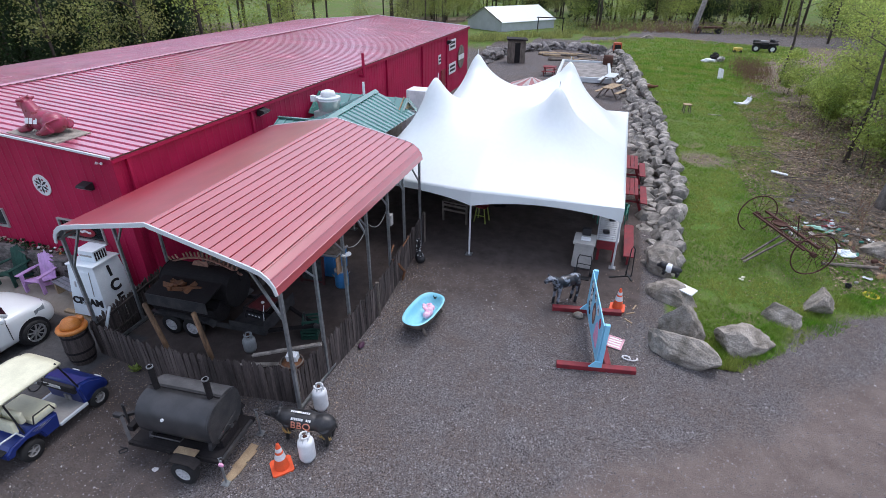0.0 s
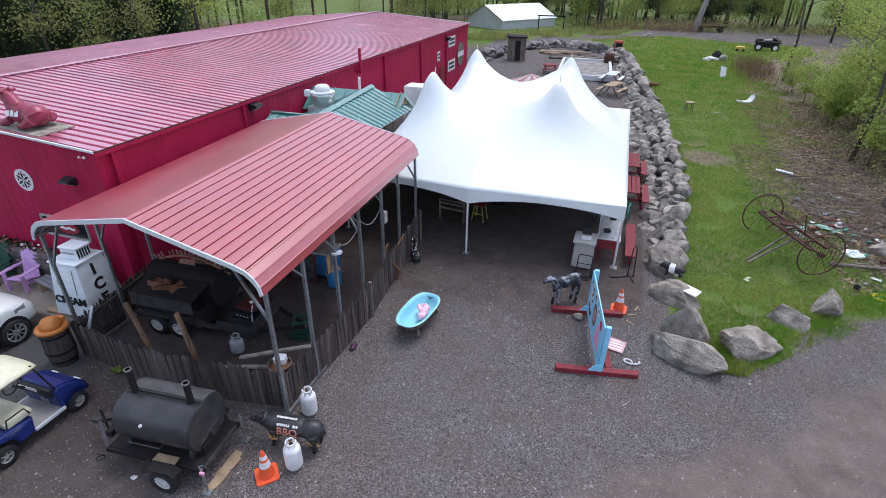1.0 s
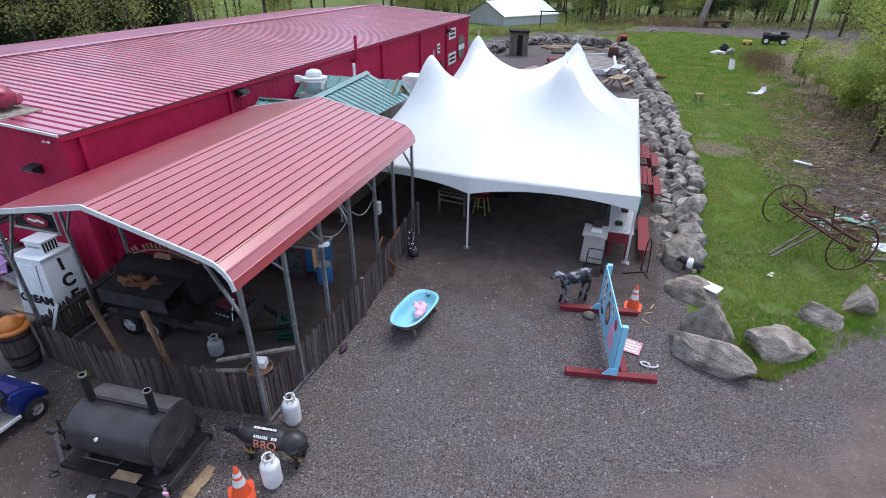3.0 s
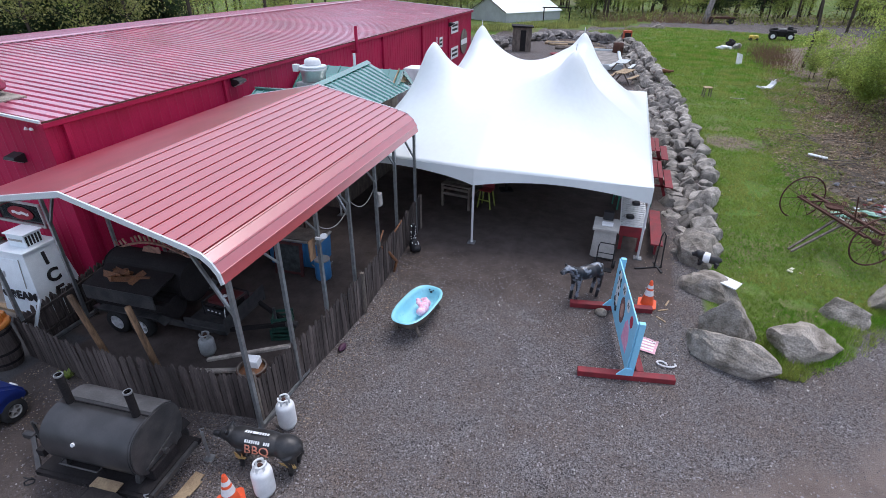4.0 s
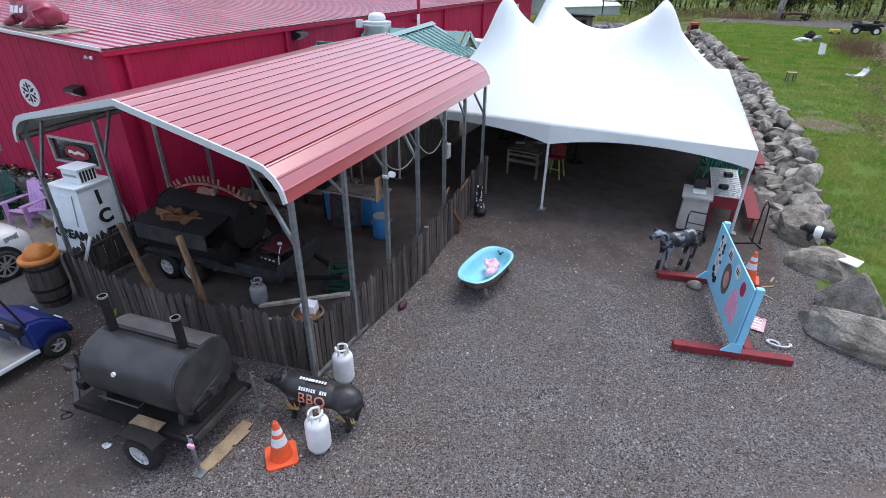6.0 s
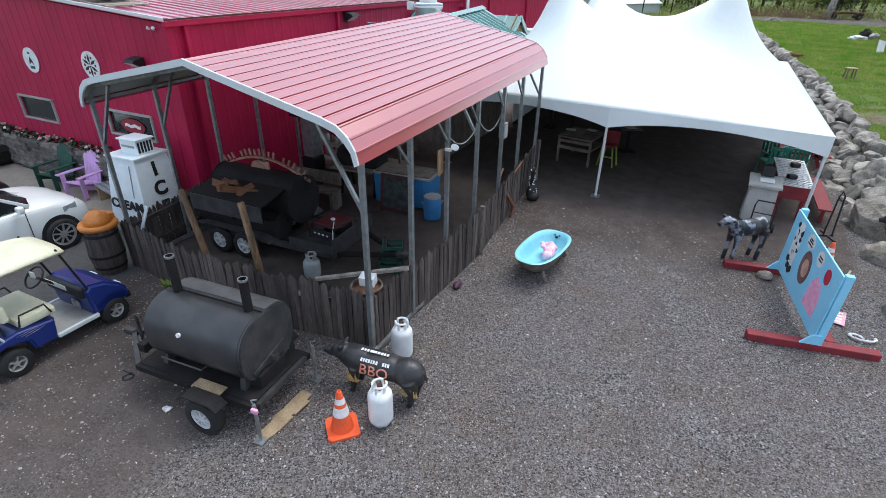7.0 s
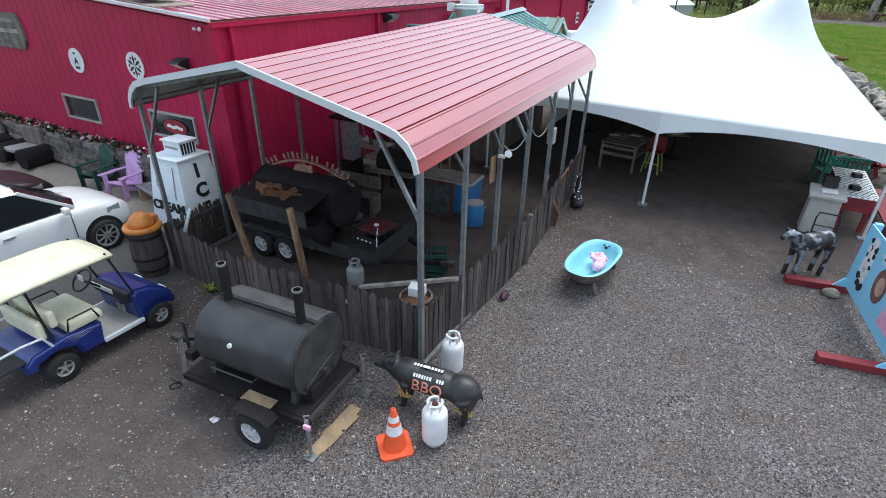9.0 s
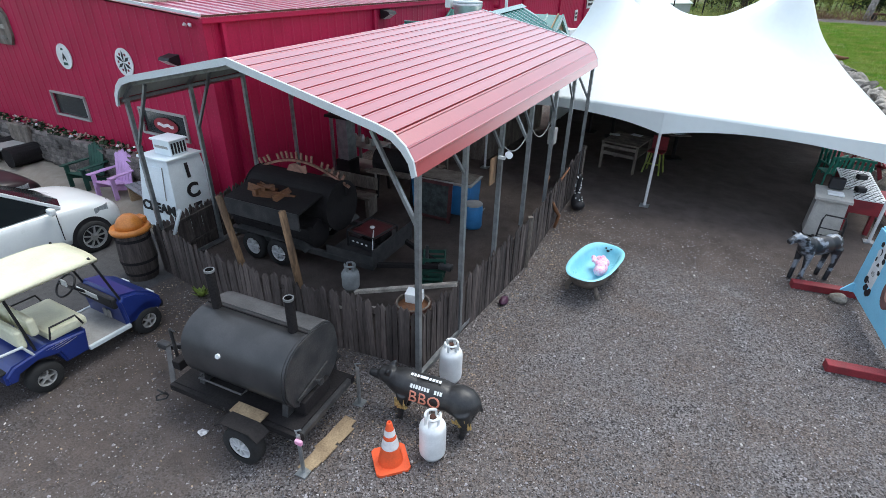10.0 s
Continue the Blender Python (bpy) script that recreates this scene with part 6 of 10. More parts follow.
# ---- what stands under the carport ----
def build_big_smoker():
    s = thing("competition_smoker", pose(-8.36, 9.1, 0.02, 0, 0, 3), "sooty black barrel smoker on tandem trailer with arched sign", "smoker")
    part("drum", bar((-1.35, 0.1, 1.12), (0.6, 0.1, 1.12), 0.47, 36), M_SOOT, s)
    for x in (-1.36, 0.61):
        part("end_plate", bar((x - 0.01, 0.1, 1.12), (x + 0.01, 0.1, 1.12), 0.485, 36), M_SOOT, s)
    part("shelf", prism([(-0.98, 1.3), (-0.3, 1.42), (-0.3, 1.46), (-0.98, 1.34)], "x", -1.2, 0.5), M_SOOT, s)
    part("apron", box(-1.2, -1.0, 1.02, 0.5, -0.97, 1.33), M_BLACK, s)
    part("firebox", bar((-1.45, -0.4, 0.72), (0.45, -0.4, 0.72), 0.27, 24), M_SOOT, s)
    part("firebox_lid", box(-1.45, -0.72, 0.78, -0.5, -0.62, 1.0, 0.02), M_SOOT, s)
    part("firebox_lid", box(-0.4, -0.72, 0.72, 0.45, -0.6, 0.92, 0.02), M_SOOT, s)
    for y in (-0.62, 0.72):
        part("side_rail", box(-1.6, y - 0.04, 0.4, 1.75, y + 0.04, 0.5), M_BLACK, s)
    for x in (-1.55, -0.2, 1.7):
        part("cross_rail", box(x - 0.04, -0.66, 0.402, x + 0.04, 0.76, 0.498), M_BLACK, s)
    part("deck", box(0.75, -0.6, 0.505, 1.72, 0.7, 0.525), M_BLACK, s)
    part("deck_side", box(0.75, -0.64, 0.5, 1.76, -0.61, 0.66), M_BLACK, s)
    part("deck_end", box(1.73, -0.64, 0.5, 1.76, 0.74, 0.78), M_BLACK, s)
    for y in (-0.66, 0.78):
        part("fender", prism([(-1.42, 0.5), (-1.3, 0.62), (0.25, 0.62), (0.4, 0.5), (0.4, 0.48), (0.24, 0.6), (-1.29, 0.6), (-1.42, 0.48)], "y", y - 0.16, y + 0.14), M_BLACK, s)
        for x in (-0.92, -0.3):
            wheel(s, pose(x, y - 0.03, 0.28, 0, 0, 90), 0.28, 0.18, M_TYRE, M_RIM, 6)
    for y in (-0.5, 0.55):
        part("tongue_bar", beam((1.7, y, 0.43), (2.75, 0.05, 0.4), 0.07, 0.08), M_SOOT, s)
    part("coupler", box(2.7, -0.02, 0.36, 2.95, 0.12, 0.46, 0.02), M_BLACK, s)
    part("tongue_jack", bar((2.45, 0.05, 0.0), (2.45, 0.05, 0.75), 0.03, 10), M_BLACK, s)
    # arched sign with plain letter bars and a round plate
    arc = tube([(-1.5 + 2.25 * k / 24, 0.18, 1.48 + 0.32 * math.sin(math.pi * k / 24)) for k in range(25)], 0.03, 4)
    part("sign_arch", arc, M_COPPER, s, "copper-brown steel arch")
    for k in range(18):
        if k in (3, 12):
            continue
        t = 0.07 + 0.86 * k / 17
        a = math.pi * t
        x, z = -1.5 + 2.25 * t, 1.52 + 0.32 * math.sin(a)
        b = part("letter_bar", box(-0.022, -0.012, 0.0, 0.022, 0.012, 0.13 - 0.02 * (k % 3 == 1)), M_COPPER, s)
        b.matrix_basis = pose(x, 0.18, z, 0, -32 * math.cos(a), 0)
    em = bmesh.new()
    add_prism(em, [(-0.28, 1.62), (-0.2, 1.75), (-0.05, 1.8), (0.1, 1.76), (0.2, 1.8), (0.22, 1.66), (0.12, 1.55), (0.1, 1.46), (0.02, 1.46), (0.0, 1.54), (-0.12, 1.54), (-0.14, 1.46), (-0.22, 1.46), (-0.22, 1.56)], "y", 0.13, 0.15)
    bmesh.ops.translate(em, vec=(-0.4, 0, -0.04), verts=em.verts)
    part("sign_plate", em, M_COPPER, s, "plain copper-brown cut-out plate")
    for x in (-1.42, 0.67):
        part("sign_post", box(x - 0.02, 0.16, 1.3, x + 0.02, 0.2, 1.54), M_SOOT, s)
    # split wood on the shelf
    rnd = random.Random(2)
    w = thing("firewood", pose(0, 0, 0), "split orange-brown firewood on the smoker's shelf", "firewood")
    for k in range(9):
        x, y = -9.16 + rnd.uniform(0, 0.75), 8.38 + rnd.uniform(-0.1, 0.16)
        a = rnd.uniform(0, 6.3)
        z = 1.44 + 0.05 * (k % 3)
        q = Vector((math.cos(a) * 0.17, math.sin(a) * 0.1, rnd.uniform(-0.03, 0.06)))
        bm = prism([(-0.07, -0.04), (0.07, -0.04), (0.02, 0.07)], "x", -0.19, 0.19)
        bmesh.ops.transform(bm, matrix=Matrix.Translation((x, y, z)) @ Euler((rnd.uniform(0, 6), rnd.uniform(-0.2, 0.2), a)).to_matrix().to_4x4(), verts=bm.verts)
        part("split_log", bm, M_FIREWOOD, w)


M_BLEACHED = mat("sun_bleached_plank", (0.5, 0.45, 0.39), 0.9, var=0.25, scale=4, fine=40, bump=0.4)
M_FIREWOOD = mat("orange_split_wood", (0.2, 0.085, 0.035), 0.85, var=0.35, scale=9, fine=60, bump=0.4, col2=(0.14, 0.065, 0.035))
build_big_smoker()


def build_generator():
    g = thing("generator", pose(-7.05, 9.2, 0.545, 0, 0, -4) @ Matrix.Diagonal((1.15, 1, 0.72, 1)), "dark red portable generator with control panel on the trailer", "generator")
    fr = bmesh.new()
    for y in (-0.34, 0.34):
        add_tube(fr, [(-0.27, y, 0.0), (-0.27, y, 0.45), (0.27, y, 0.45), (0.27, y, 0.0)], 0.016, 8)
    for x in (-0.27, 0.27):
        for z in (0.02, 0.45):
            add_tube(fr, [(x, -0.34, z), (x, 0.34, z)], 0.016, 8)
    part("frame", fr, M_INK, g)
    part("engine", box(-0.2, -0.05, 0.04, 0.2, 0.3, 0.32, 0.03), M_SOOT, g)
    part("fuel_tank", box(-0.23, -0.25, 0.33, 0.23, 0.3, 0.44, 0.03), mat("dark_red_tank", (0.1, 0.016, 0.018), 0.5), g)
    part("cap", bar((0, 0, 0.44), (0, 0, 0.475), 0.04, 14), M_WHITE, g)
    pn = part("control_panel", box(-0.24, -0.345, 0.06, 0.24, -0.3, 0.3, 0.01), M_INK, g)
    for k in range(4):
        part("outlet", bar((-0.15 + 0.09 * k, -0.35, 0.19), (-0.15 + 0.09 * k, -0.343, 0.19), 0.024, 12), M_WHITE, pn)
    part("cord", tube([(0.1, -0.1, 0.46), (0.2, -0.25, 0.47), (0.28, -0.38, 0.35), (0.3, -0.42, 0.1)], 0.01, 6), M_WHITE, g, "white power cord")


build_generator()


def build_drum(at, r=0.2, h=0.62):
    d = thing("plastic_drum", at, "blue plastic drum with pale lid ring on packed dirt", "drum", "blue plastic drums")
    part("body", lathe([(r * 0.9, 0), (r, 0.04), (r, h * 0.35), (r * 0.98, h * 0.37), (r, h * 0.4), (r, h - 0.08), (r * 0.93, h - 0.02), (r * 0.9, h)], 26), M_BARREL, d, smooth=True)
    part("lid", lathe([(r * 0.8, h), (r * 0.96, h), (r * 0.96, h + 0.03), (r * 0.8, h + 0.035)], 26), M_GREYPLASTIC, d, "pale grey lid ring")
    for a in (0.6, 3.7):
        part("handle", tube([(r * math.cos(a), r * math.sin(a), h - 0.16), ((r + 0.05) * math.cos(a + 0.1), (r + 0.05) * math.sin(a + 0.1), h - 0.1), (r * math.cos(a + 0.2), r * math.sin(a + 0.2), h - 0.16)], 0.012, 6), M_GREYPLASTIC, d)
    return d


G = gz
drum = build_drum(pose(-6.08, 11.5, G(-6.08, 11.5)), 0.2, 0.52)


def build_cooler():
    c = thing("blue_bin", pose(-7.05, 12.05, G(-7.05, 12.05), 0, 0, 5), "large blue plastic bin with pale grey rim", "bin")
    part("body", prism([(-0.68, 0.0), (0.68, 0.0), (0.72, 0.7), (-0.72, 0.7)], "y", -0.34, 0.34), M_BARREL, c)
    for k in range(5):
        part("rib", box(-0.6 + 0.28 * k, -0.36, 0.06, -0.54 + 0.28 * k, -0.34, 0.66, 0.006), M_BARREL, c)
    part("rim", box(-0.75, -0.38, 0.7, 0.75, 0.38, 0.75, 0.015), M_GREYPLASTIC, c, "pale grey rim")
    part("lid", box(-0.7, -0.33, 0.752, 0.7, 0.33, 0.775, 0.008), M_OLDWOOD, c, "weathered board lid")


build_cooler()


def build_chalkboard():
    c = thing("chalkboard", pose(-6.98, 11.35, G(-6.98, 11.35), -6, 0, 3) @ Matrix.Diagonal((1, 1, 0.82, 1)), "dark chalkboard in a red-brown wooden frame", "chalkboard")
    dull = mat("dull_red_brown_wood", (0.085, 0.022, 0.022), 0.8, var=0.2, scale=6, fine=45, bump=0.2)
    part("slate", box(-0.32, 0, 0.14, 0.32, 0.018, 1.02), mat("grey_slate_board", (0.05, 0.06, 0.06), 0.85, var=0.3, scale=8, fine=40), c)
    for x in (-0.36, 0.36):
        part("frame_rail", box(x - 0.04, -0.012, 0, x + 0.04, 0.03, 1.1, 0.005), dull, c)
    for z in (0.1, 1.06):
        part("frame_rail", box(-0.32, -0.01, z - 0.04, 0.32, 0.028, z + 0.04, 0.005), dull, c)


build_chalkboard()


def build_crates():
    rnd = random.Random(4)
    for k, (x, y, z, a) in enumerate(((-5.85, 9.35, 0, 20), (-5.82, 9.38, 0.28, 28))):
        c = thing("milk_crate", pose(x, y, z + G(x, y), 0, 0, a), "dark green plastic milk crate on packed dirt", "crate", "green milk crates")
        for s in (-1, 1):
            for z0, z1 in ((0.0, 0.06), (0.11, 0.16), (0.21, 0.27)):
                part("slat", box(-0.19, s * 0.17 - 0.01, z0, 0.19, s * 0.17 + 0.01, z1), M_GREENPAINT, c)
                part("slat", box(s * 0.19 - 0.01, -0.16, z0, s * 0.19 + 0.01, 0.16, z1), M_GREENPAINT, c)
        for sx in (-1, 1):
            for sy in (-1, 1):
                part("corner", box(sx * 0.19 - 0.02, sy * 0.17 - 0.02, 0, sx * 0.19 + 0.02, sy * 0.17 + 0.02, 0.272), M_GREENPAINT, c)
        part("bottom", box(-0.18, -0.16, 0.005, 0.18, 0.16, 0.02), M_GREENPAINT, c)


build_crates()
# barrel planter with a white box on it, just inside the fence corner
hbm = pose(-5.1, 7.5, 0)
half = thing("half_barrel", hbm, "old wooden barrel filled with brown leaves", "barrel")
part("stave_shell", lathe([(0.21, 0), (0.27, 0.28), (0.29, 0.5), (0.27, 0.75), (0.25, 0.9), (0.225, 0.9), (0.235, 0.8)], 22, cap=False), M_OLDWOOD, half)
for z, r in ((0.12, 0.247), (0.62, 0.288), (0.84, 0.262)):
    part("hoop", lathe([(r - 0.012, z), (r, z), (r, z + 0.05), (r - 0.012, z + 0.05)], 22, cap=False), M_BROWNRUST, half)
part("fill", lathe([(0.2, 0.6), (0.24, 0.82), (0.1, 0.86)], 22), M_FIREWOOD, half)
single("carton", box(-0.12, -0.085, 0, 0.12, 0.085, 0.16, 0.008), M_WHITE, "plain white carton resting on the old barrel", "box", at=pose(-5.12, 7.58, 0.87, 8, 0, 12))
for p, q, w in (((-6.35, 7.75, 0.5), (-4.72, 8.12, 0.98), 0.08), ((-6.9, 7.75, 0.05), (-5.3, 8.3, 0.1), 0.1)):
    single("plank", beam(p, q, w, 0.05), M_BLEACHED, "sun-bleached grey timber leaning behind the fence", "plank", group="loose planks")


def build_kitchen_clutter():
    for x, y, w, d, h, mt, nm, lb, cat in (
            (-9.75, 12.6, 1.2, 0.7, 0.9, M_GREYPLASTIC, "work_table", "grey steel work table in the shade", "table"),
            (-8.4, 13.2, 1.3, 0.6, 0.95, M_OLDWOOD, "work_table", "weathered wooden counter in the shade", "table")):
        t = thing(nm, pose(x, y, G(x, y)), lb, cat)
        part("tabletop", box(-w / 2, -d / 2, h - 0.04, w / 2, d / 2, h, 0.01), mt, t)
        part("lower_shelf", box(-w / 2 + 0.05, -d / 2 + 0.05, 0.3, w / 2 - 0.05, d / 2 - 0.05, 0.33), mt, t)
        for sx in (-1, 1):
            for sy in (-1, 1):
                part("leg", box(sx * (w / 2 - 0.05) - 0.03, sy * (d / 2 - 0.05) - 0.03, 0, sx * (w / 2 - 0.05) + 0.03, sy * (d / 2 - 0.05) + 0.03, h - 0.04), mt, t)
    g = thing("barrel_grill", pose(-8.3, 12.0, G(-8.3, 12.0), 0, 0, 6), "black drum grill on steel legs in the shade", "grill")
    part("drum", bar((-0.55, 0, 0.85), (0.55, 0, 0.85), 0.3, 26), M_SOOT, g)
    for sx in (-0.45, 0.45):
        part("leg", beam((sx, -0.2, 0.65), (sx, -0.3, 0), 0.05, 0.05), M_SOOT, g)
        part("leg", beam((sx, 0.2, 0.65), (sx, 0.3, 0), 0.05, 0.05), M_SOOT, g)
    part("shelf", box(-0.55, -0.6, 0.72, 0.55, -0.32, 0.75), M_OLDWOOD, g)
    v = thing("upright_smoker", pose(-9.75, 11.9, G(-9.75, 11.9)), "tall narrow pale steel cabinet on a stand", "cabinet")
    part("body", box(-0.16, -0.16, 0.75, 0.16, 0.16, 1.75, 0.01), M_GALV, v)
    part("top", box(-0.4, -0.28, 1.76, 0.4, 0.28, 1.82, 0.01), M_SOOT, v)
    part("stand", box(-0.2, -0.2, 0, 0.2, 0.2, 0.74, 0.01), M_SOOT, v)
    rnd = random.Random(6)
    for k in range(5):
        x = -10.05 + k * 0.22
        single("jar", lathe([(0.05, 0), (0.055, 0.02), (0.055, 0.12), (0.035, 0.15), (0.035, 0.17)], 12), (M_GREYPLASTIC, M_ALLOY, M_OLDWOOD)[k % 3], "small dull jar on the work table", "jar", group="jars on the table", smooth=True, at=pose(x, 12.55 + rnd.uniform(-0.15, 0.15), G(-9.75, 12.6) + 0.9))
    b = thing("bench", pose(-9.0, 10.9, G(-9.0, 10.9), 0, 0, 4), "weathered wooden bench in the shade", "bench")
    part("seat", box(-0.7, -0.18, 0.42, 0.7, 0.18, 0.47, 0.01), M_OLDWOOD, b)
    part("backrest", box(-0.7, 0.17, 0.55, 0.7, 0.2, 0.85, 0.01), M_OLDWOOD, b)
    for sx in (-0.62, 0.62):
        part("leg", box(sx - 0.04, -0.17, 0, sx + 0.04, 0.2, 0.415), M_OLDWOOD, b)


build_kitchen_clutter()


def build_hangings():
    # speakers, cords and tags on the posts
    z = 2.6
    px = CX + HALF - 0.07
    s = thing("floodlight", pose(px + 0.07, 9.32, z, 0, 0, 0) @ Matrix.Scale(0.75, 4), "white twin floodlight clamped to a carport post", "lamp")
    part("bracket", box(-0.07, -0.03, -0.03, 0.08, 0.03, 0.03), M_WHITE, s)
    part("head", lathe([(0.05, 0), (0.07, 0.065), (0.07, 0.08)], 16, pose(0.1, 0.08, 0.05, 70, 0, 30)), M_WHITE, s)
    part("head", lathe([(0.05, 0), (0.07, 0.065), (0.07, 0.08)], 16, pose(0.1, 0.2, 0.0, 70, 0, 10)), M_WHITE, s)
    single("cardboard_tag", box(px - 0.02, 9.1, 2.2, px + 0.0, 9.3, 2.62), M_LOG, "brown board hanging on a carport post", "board")
    single("electrical_box", box(px - 0.08, 12.0, 2.1, px + 0.06, 12.18, 2.42, 0.015), M_GREYPLASTIC, "grey electrical box on a carport post", "box")
    for a, b, sag in ((9.5, 10.75, 0.25), (10.75, 12.0, 0.32)):
        pts = [(px, mix(a, b, k / 12), 2.75 - sag * 4 * (k / 12) * (1 - k / 12)) for k in range(13)]
        single("cable", tube(pts, 0.009, 6), M_GREYPLASTIC, "pale grey cable looped between carport posts", "cable", group="looped cables")
    br = tube([(-4.5, 12.2, 0.15), (-4.45, 12.35, 0.5), (-4.62, 12.1, 0.95), (-4.7, 11.85, 1.15), (-4.75, 12.3, 1.35)], [0.03, 0.04, 0.045, 0.035, 0.02], 8)
    add_tube(br, [(-4.62, 12.1, 0.95), (-4.55, 12.6, 1.25), (-4.5, 12.9, 1.4)], [0.035, 0.025, 0.012], 8)
    single("driftwood", br, M_FIREWOOD, "reddish driftwood branch leaning on the picket fence", "branch", smooth=True)


build_hangings()


def build_dotted_figure():
    bm = bmesh.new()
    add_ell(bm, (0, 0, 0.2), (0.12, 0.14, 0.2))
    add_ell(bm, (0.05, 0, 0.12), (0.16, 0.15, 0.12))
    add_tube(bm, [(0, 0, 0.3), (0, 0, 0.5), (0.01, 0, 0.72)], [0.06, 0.045, 0.05], 10)
    add_ell(bm, (0, 0, 0.76), (0.06, 0.06, 0.08))
    dots = bmesh.new()
    rnd = random.Random(8)
    for k in range(42):
        a, z = rnd.uniform(0, 6.3), rnd.uniform(0.05, 0.8)
        r = 0.135 * math.sqrt(max(0.02, 1 - ((z - 0.18) / 0.24) ** 2)) if z < 0.38 else 0.06
        bmesh.ops.create_icosphere(dots, subdivisions=1, radius=0.018, matrix=Matrix.Translation((r * math.cos(a), r * math.sin(a), z)))
    statue("dotted_planter", bm, M_INK, "black garden figure with white dots beside the fence", "figure", pose(-4.34, 13.25, G(-4.34, 13.25)), 0.016, [(link_mesh("dots", dots, None), Matrix(), M_WHITE)])


build_dotted_figure()


# ---- along the front of the building, on its roof and walls ----


def build_ice_box():
    c = thing("ice_cream_box", pose(-11.6, 8.52, APRON, 0, 0, 3) @ Matrix.Diagonal((1.1, 1.04, 1, 1)), "white tapered ice cream box with black letters", "ice cream box")
    hb, ht, z1 = 0.52, 0.37, 1.43
    bm = bmesh.new()
    lo = [bm.verts.new((x * hb, y * hb, 0)) for x, y in ((-1, -1), (1, -1), (1, 1), (-1, 1))]
    hi = [bm.verts.new((x * ht, y * ht, z1)) for x, y in ((-1, -1), (1, -1), (1, 1), (-1, 1))]
    for k in range(4):
        bm.faces.new((lo[k], lo[(k + 1) % 4], hi[(k + 1) % 4], hi[k]))
    bm.faces.new(lo[::-1])
    bm.faces.new(hi)
    part("body", bm, M_ICE, c)
    part("lid", box(-ht - 0.03, -ht - 0.03, z1, ht + 0.03, ht + 0.03, z1 + 0.05, 0.01), M_ICE, c)
    part("top_unit", box(-0.17, -0.17, z1 + 0.05, 0.29, 0.2, z1 + 0.34, 0.012), M_ICE, c)
    part("top_cap", box(-0.2, -0.2, z1 + 0.34, 0.32, 0.23, z1 + 0.375, 0.008), M_ICE, c)
    for k in range(5):
        y = -0.15 + 0.068 * k
        part("vent_slot", box(0.29, y, z1 + 0.09, 0.296, y + 0.04, z1 + 0.31), M_INK, c)
    part("writing_bar", box(-0.12, -0.176, z1 + 0.19, 0.22, -0.17, z1 + 0.24), M_GREYPLASTIC, c, "grey bar of small writing")
    tilt = math.degrees(math.atan2(hb - ht, z1))
    d = part("door", box(-0.3, -0.012, 0.66, 0.2, 0.012, 1.3, 0.008), M_ICE, c)
    d.matrix_basis = pose(0.02, -hb - 0.004, 0, -tilt, 0, 0)
    part("door_edge", box(0.2, -0.015, 0.64, 0.208, 0.0, 1.32), M_GREYPLASTIC, d)
    part("door_handle", box(-0.27, -0.04, 0.85, -0.24, -0.012, 1.0, 0.008), M_ALLOY, d)
    for k, ch in enumerate("ICE"):
        z = 1.16 - 0.42 * k
        x = hb - (hb - ht) * z / z1
        letters(ch, 0.4, M_INK, c, pose(x + 0.004, 0.0, z, 0, 0, 90) @ pose(0, 0, 0, 90 - tilt, 0, 0), weight=0.016)
    for word, z in (("CREAM", 0.44),):
        y = hb - (hb - ht) * z / z1
        letters(word, 0.27, M_INK, c, pose(0.0, -y - 0.018, z, 90 - tilt, 0, 0), weight=0.01)


build_ice_box()


def build_barrel():
    b = thing("barrel_bin", pose(-10.54, 6.81, 0, 0, 0, 0) @ Matrix.Diagonal((0.86, 0.86, 1, 1)), "dark wooden barrel bin with orange dome lid", "barrel")
    n = 18
    for k in range(n):
        a0, a1 = 2 * math.pi * k / n + 0.012, 2 * math.pi * (k + 1) / n - 0.012
        bm = bmesh.new()
        rows = []
        for r, z in ((0.29, 0), (0.335, 0.25), (0.35, 0.45), (0.335, 0.7), (0.3, 0.92)):
            rows.append([bm.verts.new((r * math.cos(a), r * math.sin(a), z)) for a in (a0, a1)] + [bm.verts.new(((r - 0.03) * math.cos(a), (r - 0.03) * math.sin(a), z)) for a in (a1, a0)])
        for p, q in zip(rows, rows[1:]):
            for i in range(4):
                bm.faces.new((p[i], p[(i + 1) % 4], q[(i + 1) % 4], q[i]))
        bm.faces.new(rows[0][::-1])
        bm.faces.new(rows[-1])
        part("stave", bm, M_PICKET, b)
    for z, r in ((0.12, 0.318), (0.36, 0.352), (0.78, 0.33)):
        part("hoop", lathe([(r - 0.012, z), (r + 0.004, z), (r + 0.004, z + 0.05), (r - 0.012, z + 0.05)], 30, cap=False), M_SOOT, b)
    part("rim", lathe([(0.26, 0.92), (0.37, 0.92), (0.385, 0.97), (0.36, 1.01), (0.27, 1.0)], 30), M_PUMPKIN, b, "orange rim", smooth=True)
    part("dome_lid", lathe([(0.27, 0.99), (0.25, 1.08), (0.19, 1.17), (0.1, 1.22), (0.01, 1.235)], 28), M_PUMPKIN, b, "orange dome lid", smooth=True)
    part("flap", box(-0.12, 0.2, 1.0, 0.12, 0.33, 1.13, 0.03), M_PUMPKIN, b)


build_barrel()
single("timber_kerb", box(-12.7, 8.02, 0.0, -10.9, 8.16, 0.13, 0.012), M_PALEWOOD, "tan timber parking kerb on the paving", "kerb")


